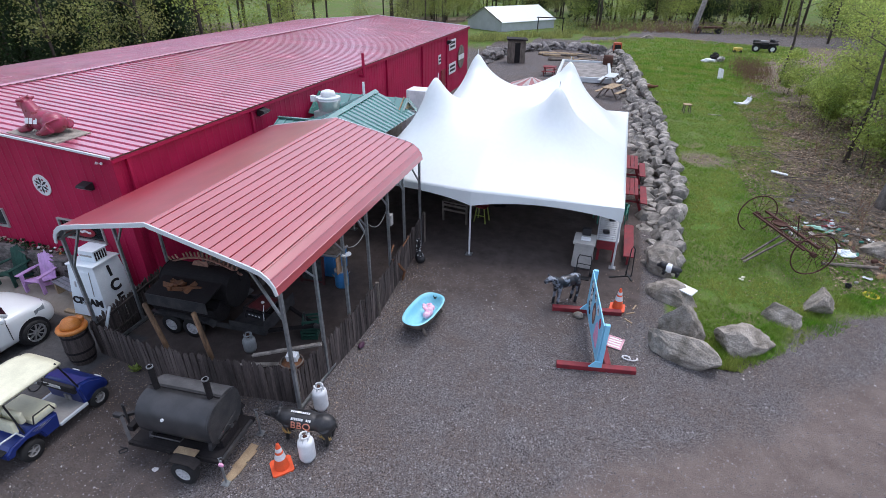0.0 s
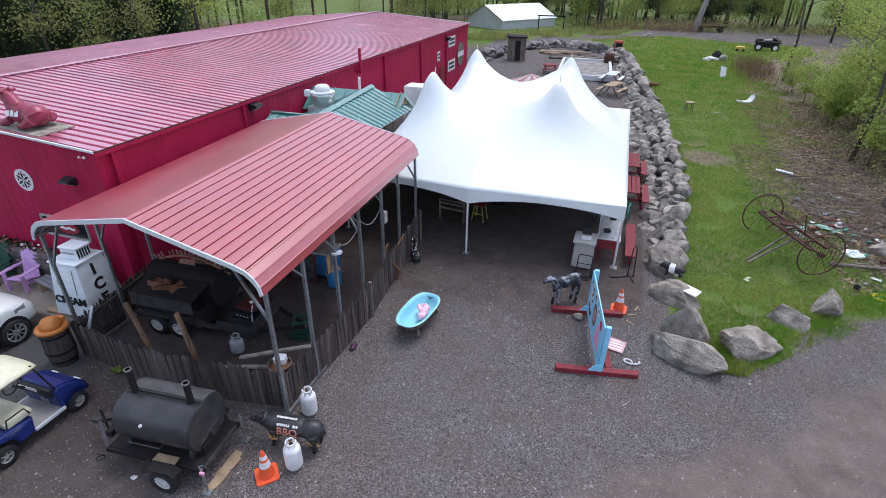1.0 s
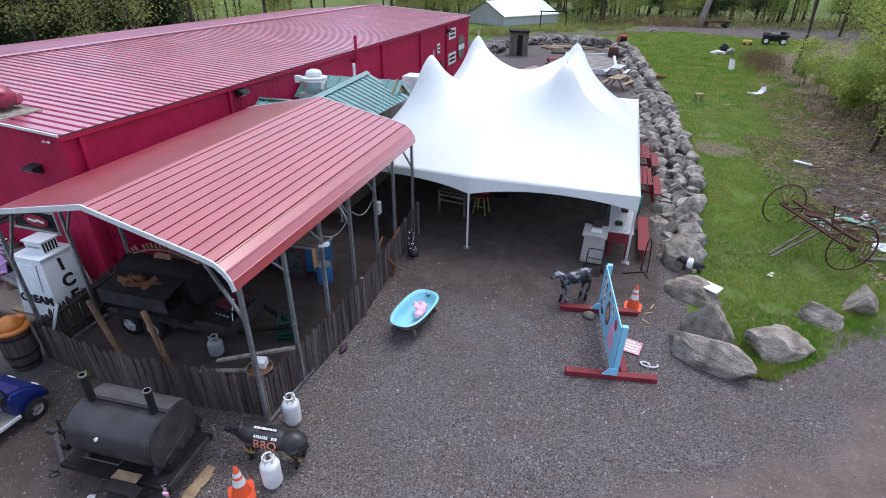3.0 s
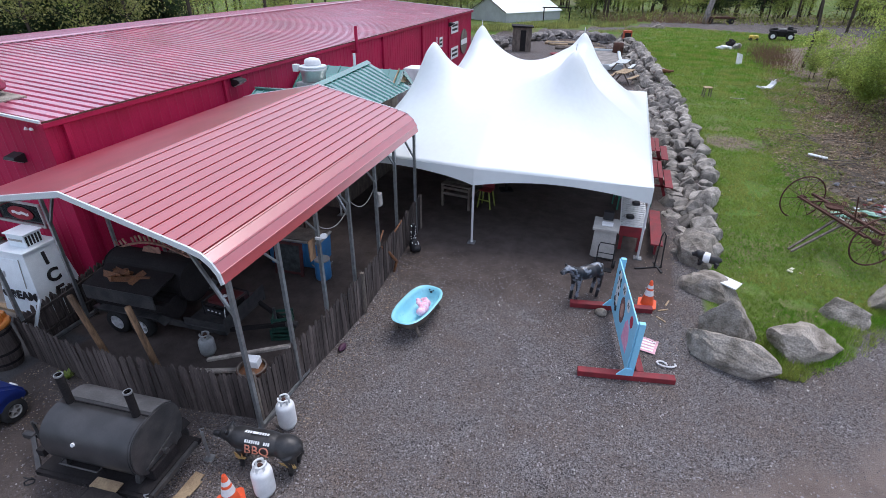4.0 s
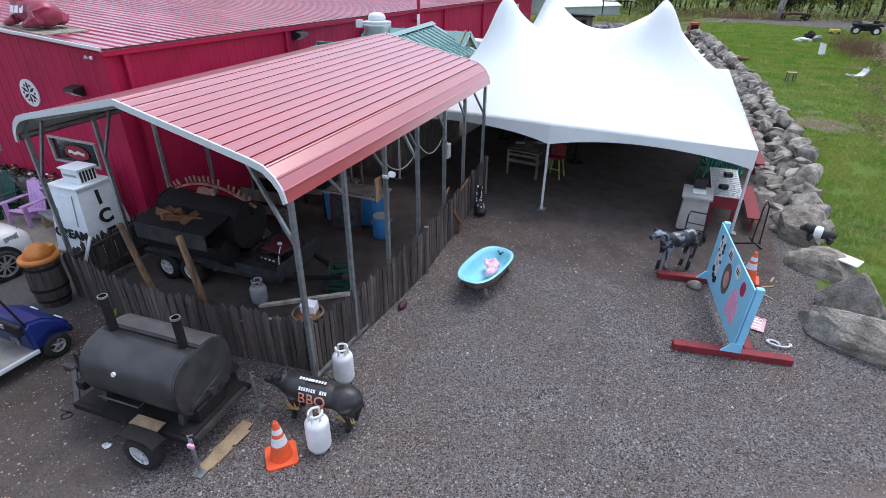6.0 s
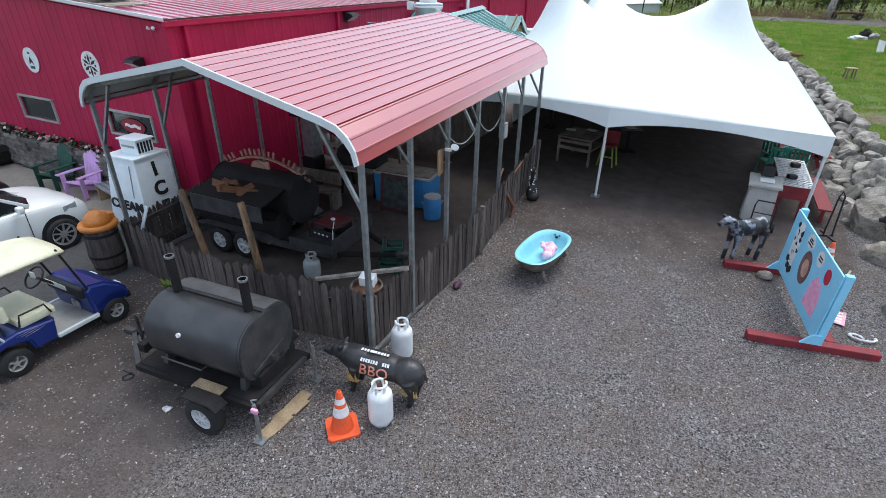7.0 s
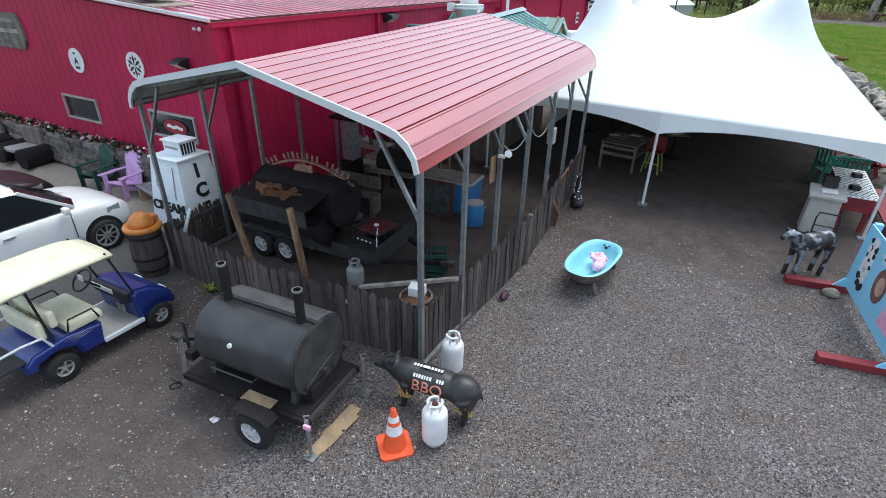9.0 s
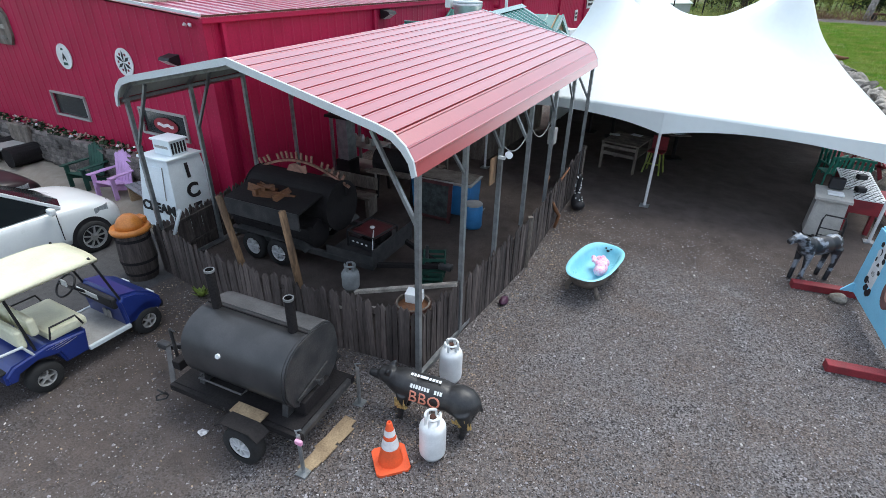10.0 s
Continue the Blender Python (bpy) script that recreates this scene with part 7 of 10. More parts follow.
def build_adirondack(at, material, label):
    c = thing("adirondack_chair", at, label, "chair", "garden chairs")
    for k in range(5):
        part("back_slat", prism([(-0.045, 0.0), (0.045, 0.0), (0.05, 0.75 - 0.05 * abs(k - 2)), (0.0, 0.8 - 0.05 * abs(k - 2)), (-0.05, 0.75 - 0.05 * abs(k - 2))], "y", 0, 0.02), material, c).matrix_basis = pose(-0.21 + 0.105 * k, 0.22, 0.25, -13, 0, 0)
    for k in range(5):
        part("seat_slat", box(-0.27, -0.3 + 0.11 * k, 0.36 - 0.03 * k, 0.27, -0.2 + 0.11 * k, 0.38 - 0.03 * k), material, c)
    for s in (-1, 1):
        part("arm", prism([(s * 0.27, -0.38), (s * 0.4, -0.38), (s * 0.4, 0.1), (s * 0.33, 0.42), (s * 0.28, 0.42)], "z", 0.55, 0.575), material, c)
        part("front_leg", box(s * 0.3 - 0.02, -0.33, 0, s * 0.3 + 0.02, -0.23, 0.55), material, c)
        part("rear_leg", beam((s * 0.28, -0.3, 0.3), (s * 0.28, 0.5, 0.03), 0.03, 0.1), material, c)
    part("back_brace", box(-0.28, 0.36, 0.53, 0.28, 0.39, 0.59), material, c)
    return c


build_adirondack(pose(-15.2, 8.6, APRON, 0, 0, 6) @ Matrix.Scale(0.98, 4), M_GREENPAINT, "dark green adirondack chair on the paved apron")
build_adirondack(pose(-14.08, 8.6, APRON, 0, 0, 8) @ Matrix.Scale(0.98, 4), M_LILAC, "lilac painted adirondack chair on the paved apron")
sb = thing("side_bench", pose(-13.0, 8.55, APRON, 0, 0, -12), "low grey board bench beside the lilac chair", "bench")
for k in range(3):
    part("board", box(-0.5, -0.17 + 0.12 * k, 0.36, 0.5, -0.07 + 0.12 * k, 0.39), M_GREYWOOD, sb)
for x in (-0.42, 0.42):
    part("leg", box(x - 0.04, -0.15, 0, x + 0.04, 0.15, 0.36), M_PALEWOOD, sb)


def build_ledge():
    """A low stacked-stone planter along the front wall with flowers on it."""
    p = thing("stone_planter", pose(0, 0, APRON), "low planter of stacked grey ledgestone filled with dry flowers", "planter")
    rnd = random.Random(12)
    kinds = [link_mesh("ledge_stone", box(-0.5, -0.14, -0.5, 0.5, 0.14, 0.5, 0.03), M_BRICKLEDGE)]
    for row in range(8):
        x = -23.9
        while x < -13.6:
            w = rnd.uniform(0.4, 1.1)
            ob = new("ledge_stone", kinds[0])
            ob.parent = p
            ob.matrix_basis = Matrix.Translation((x + w / 2, 9.09 + rnd.uniform(-0.06, 0.04) + row * 0.006, 0.055 + row * 0.105)) @ Matrix.Rotation(rnd.uniform(-0.03, 0.03), 4, "Z") @ Matrix.Diagonal((w, 1, 0.1, 1))
            x += w + 0.012
    part("soil", box(-23.9, 9.24, 0.0, -13.6, 9.3, 0.82), M_LOG, p)
    for nm, mt, lb, n, size in (("planting", M_PLUM, "dry tan and plum flower heads", 120, (0.025, 0.055)), ("foliage", M_LEAF_DARK, "dark green foliage", 190, (0.03, 0.06)), ("white_planting", M_REFLECT, "white flower heads", 30, (0.025, 0.05)), ("orange_planting", M_PUMPKIN, "orange flower heads", 16, (0.025, 0.045))):
        fl = bmesh.new()
        for k in range(n):
            add_blob(fl, (rnd.uniform(-23.8, -13.6), 9.19 + rnd.uniform(-0.12, 0.08), 0.84 + rnd.uniform(0, 0.2)), (rnd.uniform(*size), rnd.uniform(*size), rnd.uniform(*size) * 0.8), 0.9, k, 1)
        part(nm, fl, mt, p, lb)["kind"] = "stuff"


build_ledge()


def build_log_seat(x, y, a):
    c = thing("log_chair", pose(x, y, APRON, 0, 0, a) @ Matrix.Scale(1.12, 4), "rustic dark log chair with pale seat cushion", "chair", "log chairs")
    part("seat", box(-0.4, -0.3, 0.3, 0.4, 0.25, 0.42, 0.05), M_GREYPLASTIC, c, "pale cushion")
    for s in (-1, 1):
        log = bar((s * 0.45, -0.38, 0.24), (s * 0.45, 0.32, 0.24), 0.24, 18)
        for v in log.verts:
            v.co += noise.noise_vector(v.co * 4) * 0.05
            v.co.z = max(v.co.z, 0.0)
        part("log_side", log, M_SOOT, c)
    part("backrest", box(-0.42, 0.24, 0.35, 0.42, 0.34, 0.85, 0.04), M_OLDWOOD, c)


build_log_seat(-18.72, 8.6, 4)
build_log_seat(-20.9, 8.6, -4)


def disc_sign(x, z, r, kind):
    s = thing("round_barn_sign", BARN_M @ pose(x, BY - 0.01, z), "round white barn sign with dark painted pattern", "sign", "round barn signs")
    part("disc", bar((0, 0, 0), (0, -0.02, 0), r, 36), M_WHITE, s)
    if kind:
        for k in range(6):
            a = math.pi / 6 + math.pi * k / 3
            part("petal", prism([(0.02 * math.cos(a), 0.02 * math.sin(a)), (r * 0.5 * math.cos(a - 0.24), r * 0.5 * math.sin(a - 0.24)), (r * 0.82 * math.cos(a), r * 0.82 * math.sin(a)), (r * 0.5 * math.cos(a + 0.24), r * 0.5 * math.sin(a + 0.24))], "y", -0.027, -0.02), M_INK, s)
            b = a + math.pi / 6
            part("spot", bar((r * 0.62 * math.cos(b), -0.02, r * 0.62 * math.sin(b)), (r * 0.62 * math.cos(b), -0.026, r * 0.62 * math.sin(b)), r * 0.1, 10), M_REDWOOD, s)
    else:
        part("patch", prism([(-r * 0.2, -r * 0.05), (0, r * 0.3), (r * 0.2, -r * 0.05), (r * 0.28, -r * 0.35), (0, -r * 0.12), (-r * 0.28, -r * 0.35)], "y", -0.027, -0.02), M_INK, s)
        part("patch", box(-r * 0.3, -0.027, -r * 0.68, r * 0.3, -0.02, -r * 0.46), M_GREENPAINT, s)
        part("patch", box(-r * 0.16, -0.027, r * 0.5, r * 0.16, -0.02, r * 0.66), M_GREENPAINT, s)


disc_sign(-15.97, 3.1, 0.29, 0)
disc_sign(-13.63, 3.17, 0.3, 1)
ws = thing("wooden_sign", BARN_M @ pose(-18.75, BY - 0.04, 3.62), "rounded dark grey wooden sign with lettering bars", "sign")
part("board", prism([(-0.75, -0.42), (0.6, -0.42), (0.75, -0.2), (0.75, 0.25), (0.6, 0.45), (-0.75, 0.45)], "y", -0.03, 0.03), M_OLDWOOD, ws)
for k, w in enumerate((0.9, 1.1, 1.0)):
    part("writing_bar", box(-w / 2, -0.036, 0.22 - 0.26 * k, w / 2, -0.03, 0.32 - 0.26 * k), M_ROCK, ws)
# the oval sign behind the glass of the window
cs = thing("oval_sign", BARN_M @ pose(-12.75, BY + 0.012, 1.9), "pale oval sign on red behind the window", "sign")
part("field", prism([(0.41 * math.cos(2 * math.pi * k / 28), 0.17 * math.sin(2 * math.pi * k / 28)) for k in range(28)], "y", -0.012, 0.0), mat("dull_sign_red", (0.27, 0.02, 0.035), 0.4, var=0.05, scale=5, fine=30), cs)
part("scroll", prism([(-0.27 + 0.027 * k, 0.035 + 0.018 * math.sin(k * 0.62)) for k in range(21)] + [(0.27 - 0.027 * k, -0.035 + 0.018 * math.sin((20 - k) * 0.62)) for k in range(21)], "y", -0.02, -0.012), M_REFLECT, cs)


def wall_light(at, label="dark square wall floodlight on the red siding"):
    w = thing("wall_floodlight", at, label, "lamp", "wall floodlights")
    part("housing", prism([(0, -0.1), (0, 0.16), (0.3, 0.1), (0.34, 0.03), (0.1, -0.1)], "x", -0.2, 0.2), M_INK, w)
    part("lens", prism([(0.1, -0.102), (0.34, 0.028), (0.33, 0.02), (0.1, -0.115)], "x", -0.17, 0.17), M_REFLECT, w, "pale glass lens")


wall_light(BARN_M @ pose(-11.9, BY - 0.01, 3.36, 0, 0, 180) @ Matrix.Scale(0.78, 4))
wall_light(BARN_M @ pose(BX + 0.03, 15.3, 3.94, 0, 0, -90) @ Matrix.Scale(0.9, 4))


tl = thing("twin_spotlight", BARN_M @ pose(-11.2, BY - 0.01, 4.05) @ Matrix.Scale(0.6, 4), "small white twin spotlight under the eave", "lamp")
part("base", box(-0.05, -0.05, -0.04, 0.05, 0.0, 0.04, 0.008), M_WHITE, tl)
for sx in (-1, 1):
    part("head", lathe([(0.03, 0), (0.06, 0.09), (0.055, 0.12)], 14, pose(sx * 0.09, -0.08, 0, 60, 0, sx * 40)), M_WHITE, tl, smooth=True)


def build_fan():
    f = thing("exhaust_fan", pose(-9.0, 16.7, 0.72) @ Matrix.Scale(0.85, 4), "white and galvanised upblast kitchen exhaust fan", "fan")
    part("curb", box(-0.5, -0.45, 3.25, 0.5, 0.45, 3.72, 0.01), M_GREYPLASTIC, f)
    part("bowl", lathe([(0.38, 3.72), (0.43, 3.75), (0.44, 4.0), (0.5, 4.12), (0.5, 4.2), (0.46, 4.22), (0.44, 4.2)], 30), M_ALLOY, f, "dull aluminium wind band", smooth=True)
    part("collar", lathe([(0.44, 4.2), (0.5, 4.22), (0.5, 4.27), (0.32, 4.3)], 30), M_TRIM, f)
    part("cap", lathe([(0.3, 4.28), (0.31, 4.4), (0.26, 4.5), (0.12, 4.55), (0.01, 4.56)], 30), M_WHITE, f, "white domed motor cap", smooth=True)
    part("switch_box", box(-0.75, -0.2, 4.05, -0.55, 0.0, 4.3, 0.01), M_WHITE, f)


build_fan()
pipe = thing("vent_stack", BARN_M @ pose(BX, 23.1, 0.02), "dark red vent pipe rising past the eave", "pipe")
part("riser", bar((0.24, 0, 3.75), (0.24, 0, 4.82), 0.07, 14), M_BARN_WALL, pipe)
part("elbow", bar((0.0, 0, 3.8), (0.26, 0, 3.8), 0.07, 14), M_BARN_WALL, pipe)


def build_kitchen():
    k = thing("kitchen_shed", pose(0, 0, 0), "wooden kitchen shed with green ribbed metal roofs", "shed")
    rx, rz = -8.25, 4.08
    for nm, b in (("wall", box(-10.85, 14.98, 0.1, -7.45, 15.06, 3.2)), ("wall", box(-7.5, 15.06, 0.1, -7.42, 19.6, 3.2)), ("wall", box(-10.85, 19.55, 0.1, -7.5, 19.63, 3.2))):
        part(nm, b, M_OLDWOOD, k)
    # main roof: sheets from ridge to eave along x
    for side, ex, ez in ((1, -6.62, 3.42), (-1, -10.2, 3.35)):
        d = Vector((ex - rx, 0, ez - rz))
        n = 15
        y0, y1 = 14.75, 19.0
        for i in range(n):
            ya, yb = mix(y0, y1, i / n), mix(y0, y1, (i + 1) / n)
            bm = bmesh.new()
            prof = [(ya, 0), (ya + 0.012, 0.035), (ya + 0.035, 0.035), (ya + 0.047, 0), (yb, 0), (yb, -0.015), (ya, -0.015)]
            a = [bm.verts.new((rx, y, rz + z + 0.05 * (y - 17))) for y, z in prof]
            b = [bm.verts.new((ex, y, ez + z)) for y, z in prof]
            m = len(prof)
            for j in range(m):
                bm.faces.new((a[j], a[(j + 1) % m], b[(j + 1) % m], b[j]))
            bm.faces.new(a)
            bm.faces.new(b[::-1])
            bmesh.ops.recalc_face_normals(bm, faces=bm.faces[:])
            part("roof_sheet", bm, M_GREEN, k)
    cap = prism([(rx - 0.16, rz - 0.02), (rx, rz + 0.06), (rx + 0.16, rz - 0.02), (rx, rz + 0.04)], "y", 14.72, 19.0)
    for v in cap.verts:
        v.co.z += 0.05 * (v.co.y - 17)
    part("ridge_cap", cap, M_GREEN, k)
    # cross gable towards the yard
    gy, gz_, gx = 19.05, 3.97, -6.95
    for s in (-1, 1):
        for i in range(8):
            xa, xb = mix(-10.8, gx, i / 8), mix(-10.8, gx, (i + 1) / 8)
            bm = bmesh.new()
            e = (gy + s * 0.95, gz_ - 0.66)
            add_prism(bm, [(gy, gz_), e, (e[0], e[1] - 0.015), (gy, gz_ - 0.015)], "x", xa, xb)
            add_prism(bm, [(gy, gz_ + 0.03), (e[0], e[1] + 0.03), (e[0], e[1]), (gy, gz_)], "x", xa, xa + 0.035)
            part("gable_sheet", bm, M_GREEN, k)
        part("rake_board", beam((gx + 0.03, gy, gz_ - 0.03), (gx + 0.03, gy + s * 0.95, gz_ - 0.69), 0.03, 0.14), M_GREEN, k)
    part("gable_wall", prism([(gy - 0.75, 3.5), (gy + 0.75, 3.5), (gy, 4.02)], "x", gx - 0.14, gx - 0.1), M_PALEWOOD, k, "tan boarded gable end")
    # shed roof along the building wall
    for i in range(6):
        xa, xb = -10.3 + i * 0.3, -10.3 + (i + 1) * 0.3
        bm = prism([(15.5, 3.8), (14.9, 3.5), (14.9, 3.485), (15.5, 3.785)], "x", xa, xb - 0.004)
        add_prism(bm, [(15.5, 3.83), (14.9, 3.53), (14.9, 3.5), (15.5, 3.8)], "x", xa, xa + 0.035)
        part("shed_roof_sheet", bm, M_GREEN, k)
    part("shed_roof_cap", box(-10.32, 15.42, 3.79, -8.5, 15.54, 3.85, 0.01), M_GREEN, k)
    part("vent_pipe", bar((-8.9, 19.3, 3.7), (-8.9, 19.3, 4.4), 0.05, 10), M_WHITE, k, "white plastic vent pipe")


build_kitchen()


# far end of the long wall: signs, door lamp, small white unit
def wall_sign(y, z, w, h, mt, label):
    s = thing("wall_sign", BARN_M @ pose(BX + 0.04, y, z), label, "sign", "signs on the long wall")
    part("panel", box(0, -w / 2, -h / 2, 0.02, w / 2, h / 2, 0.004), mt, s)
    for k in range(2):
        part("writing_bar", box(0.02, -w * 0.38, h * (0.18 - 0.36 * k) - h * 0.1, 0.026, w * 0.38, h * (0.18 - 0.36 * k) + h * 0.1), M_INK, s)


wall_sign(38.2, 3.44, 1.6, 0.7, M_WHITE, "white rectangular sign with dark writing bars")
wall_sign(38.2, 1.82, 1.7, 0.75, M_WHITE, "white rectangular sign with dark writing bars")
rs = thing("round_sign", BARN_M @ pose(BX + 0.04, 40.5, 2.3), "large round grey and white sign on the wall", "sign")
part("disc", bar((0, 0, 0), (0.03, 0, 0), 0.85, 32), M_OLDWOOD, rs)
part("band", box(0.03, -0.75, -0.18, 0.04, 0.75, 0.18), M_WHITE, rs)
wall_sign(35.2, 2.83, 0.55, 0.6, M_WHITE, "small white sign beside the door")
for y, z in ((37.0, 3.7),):
    wall_light(BARN_M @ pose(BX + 0.03, y, z, 0, 0, -90))
dr = thing("side_door", BARN_M @ pose(BX + 0.03, 36.0, 0), "dark red steel door in the long wall", "door")
part("leaf", box(0, -0.45, 0.02, 0.04, 0.45, 2.05, 0.005), M_REDWOOD, dr)
part("door_handle", bar((0.05, 0.36, 1.0), (0.12, 0.36, 1.0), 0.03, 10), M_ALLOY, dr)
ac = thing("rooftop_unit", pose(-8.6, 25.0, 0), "white boxy cooling unit beside the red wall", "air unit")
part("casing", box(-0.6, -0.5, 0.15, 0.4, 0.5, 3.1, 0.02), M_WHITE, ac)
part("duct", box(-1.1, -1.3, 0.15, -0.3, -0.7, 2.6, 0.02), M_GREYPLASTIC, ac)


# ---- in and beside the tent ----
def build_kiosk():
    x, y = 0.47, 14.72
    k = thing("service_cart", pose(x, y, gz(x, y), 0, 0, -2) @ Matrix.Diagonal((1, 1, 0.86, 1)), "tall grey moulded plastic service cart with sloping top", "cart")
    bm = bmesh.new()
    lo = [bm.verts.new((a * 0.3, b * 0.26, 0.06)) for a, b in ((-1, -1), (1, -1), (1, 1), (-1, 1))]
    hi = [bm.verts.new((a * 0.27, b * 0.22, 1.02)) for a, b in ((-1, -1), (1, -1), (1, 1), (-1, 1))]
    for i in range(4):
        bm.faces.new((lo[i], lo[(i + 1) % 4], hi[(i + 1) % 4], hi[i]))
    bm.faces.new(lo[::-1])
    bm.faces.new(hi)
    bmesh.ops.bevel(bm, geom=bm.edges[:], offset=0.03, segments=2, affect="EDGES")
    pale = mat("pale_beige_plastic", (0.42, 0.41, 0.38), 0.5, var=0.08, scale=5, fine=40, bump=0.05)
    part("body", bm, pale, k)
    part("top", prism([(-0.3, 1.0), (0.26, 1.1), (0.26, 1.16), (-0.3, 1.06)], "x", -0.32, 0.32), pale, k)
    part("tray", box(-0.12, -0.16, 1.1, 0.16, 0.06, 1.14, 0.01), M_WHITE, k, "white paper pad")
    part("back_unit", box(-0.12, 0.1, 1.16, 0.14, 0.26, 1.42, 0.02), M_INK, k)
    for a in (-0.24, 0.24):
        part("caster", bar((a - 0.02, -0.18, 0.035), (a + 0.02, -0.18, 0.035), 0.035, 12), M_INK, k)
        part("caster", bar((a - 0.02, 0.18, 0.035), (a + 0.02, 0.18, 0.035), 0.035, 12), M_INK, k)


build_kiosk()


def build_hand_truck():
    x, y = 0.55, 14.12
    h = thing("hand_truck", pose(x, y, gz(x, y), 0, 0, -4), "black steel hand truck standing before the grey cart", "hand truck")
    fr = tube([(-0.2, 0.0, 0.04), (-0.2, 0.06, 0.55), (-0.17, 0.08, 0.66), (0.17, 0.08, 0.66), (0.2, 0.06, 0.55), (0.2, 0.0, 0.04)], 0.016, 8)
    part("frame", fr, M_INK, h)
    for z in (0.25, 0.4):
        part("cross_bar", bar((-0.2, 0.03, z), (0.2, 0.03, z), 0.012, 8), M_INK, h)
    part("toe_plate", box(-0.22, -0.2, 0.0, 0.22, 0.0, 0.012), M_INK, h)
    for s in (-1, 1):
        part("wheel", bar((s * 0.22, 0.08, 0.1), (s * 0.27, 0.08, 0.1), 0.1, 18), M_TYRE, h)
    x, y = 1.86, 14.55
    r = thing("tool_rack", pose(x, y, gz(x, y), 0, 0, 20), "tall black steel rail stand beside the tent pole", "stand")
    part("frame", tube([(-0.08, 0, 0.0), (-0.05, 0.02, 0.9), (0, 0.03, 1.0), (0.06, 0.02, 0.9), (0.1, 0, 0.0)], 0.017, 8), M_INK, r)
    part("base", beam((-0.6, -0.05, 0.015), (0.12, 0.0, 0.015), 0.04, 0.03), M_INK, r)
    part("base", beam((0.0, -0.3, 0.018), (0.0, 0.25, 0.018), 0.04, 0.03), M_INK, r)


build_hand_truck()


def build_lattice_table():
    x0, x1, y0, y1 = 0.8, 1.46, 15.08, 17.3
    g = gz(1.2, 16)
    t = thing("picnic_table", pose(0, 0, 0), "red picnic table with white diamond-mesh top and bench", "table", "picnic tables")
    z = 0.78 + g
    for i in range(15):
        yy = y0 + (y1 - y0) * (i + 0.5) / 15
        part("slat", box(x0, yy - 0.055, z, x1, yy + 0.055, z + 0.02), M_WHITE, t)
    dots = bmesh.new()
    for i in range(26):
        for j in range(8):
            cx = x0 + 0.05 + j * 0.1 + (0.05 if i % 2 else 0)
            cy = y0 + 0.05 + i * 0.086
            if cx < x1 - 0.02:
                add_prism(dots, [(cx - 0.026, cy), (cx, cy - 0.03), (cx + 0.026, cy), (cx, cy + 0.03)], "z", z + 0.02, z + 0.024)
    m = part("mesh_pattern", dots, M_INK, t, "dark diamond holes")
    m["kind"] = "stuff"
    part("apron", box(x0 + 0.02, y0 + 0.03, z - 0.3, x1 - 0.02, y0 + 0.06, z), M_REDWOOD, t, "dark red apron board")
    part("apron", box(x0 + 0.02, y0 + 0.06, z - 0.2, x0 + 0.05, y1 - 0.05, z), M_REDWOOD, t)
    for sx in (x0 + 0.1, x1 - 0.1):
        for sy in (y0 + 0.2, y1 - 0.2):
            part("leg", box(sx - 0.04, sy - 0.04, g - 0.02, sx + 0.04, sy + 0.04, z), M_REDWOOD, t)
    for bx in (1.8,):
        part("bench_seat", box(bx - 0.15, y0, 0.46 + g * 0.6, bx + 0.15, y1 + 0.1, 0.5 + g * 0.6, 0.008), M_REDWOOD, t, "red bench board")
        for sy in (y0 + 0.2, y1 - 0.2):
            part("bench_leg", box(bx - 0.03, sy - 0.04, gz(bx, sy) - 0.03, bx + 0.03, sy + 0.04, 0.46 + g * 0.6), M_REDWOOD, t)
    for cx, cy, mt, nm in ((1.05, 15.6, M_INK, "napkin_box"), (1.2, 16.6, M_INK, "napkin_box")):
        b = single(nm, box(-0.09, -0.08, 0, 0.09, 0.08, 0.1, 0.015), mt, "small black napkin box on the picnic table", "box", group="napkin boxes", at=pose(cx, cy, z + 0.025, 0, 0, 20))
    # second red table further in, and green lawn chairs
    for yy in (20.2, 23.2):
        t2 = thing("picnic_table", pose(1.75, yy, gz(1.5, yy), 0, 0, 0), "dark red wooden picnic table along the stone wall", "table", "picnic tables")
        for i in range(4):
            part("board", box(-0.32 + 0.16 * i, -0.9, 0.73, -0.18 + 0.16 * i, 0.9, 0.77, 0.006), M_REDWOOD, t2)
        part("bench_board", box(0.42, -0.9, 0.43, 0.66, 0.9, 0.47, 0.006), M_REDWOOD, t2)
        part("bench_board", box(-0.66, -0.9, 0.43, -0.42, 0.9, 0.47, 0.006), M_REDWOOD, t2)
        for sy in (-0.65, 0.65):
            part("leg", beam((-0.2, sy, 0.73), (-0.5, sy, 0.0), 0.04, 0.09), M_REDWOOD, t2)
            part("leg", beam((0.2, sy, 0.73), (0.5, sy, 0.0), 0.04, 0.09), M_REDWOOD, t2)
            part("stretcher", box(-0.6, sy - 0.02, 0.36, 0.6, sy + 0.02, 0.43), M_REDWOOD, t2)


build_lattice_table()
M_GREENPLASTIC = mat("green_plastic", (0.02, 0.2, 0.14), 0.45, var=0.1, scale=6, fine=40, bump=0.05)


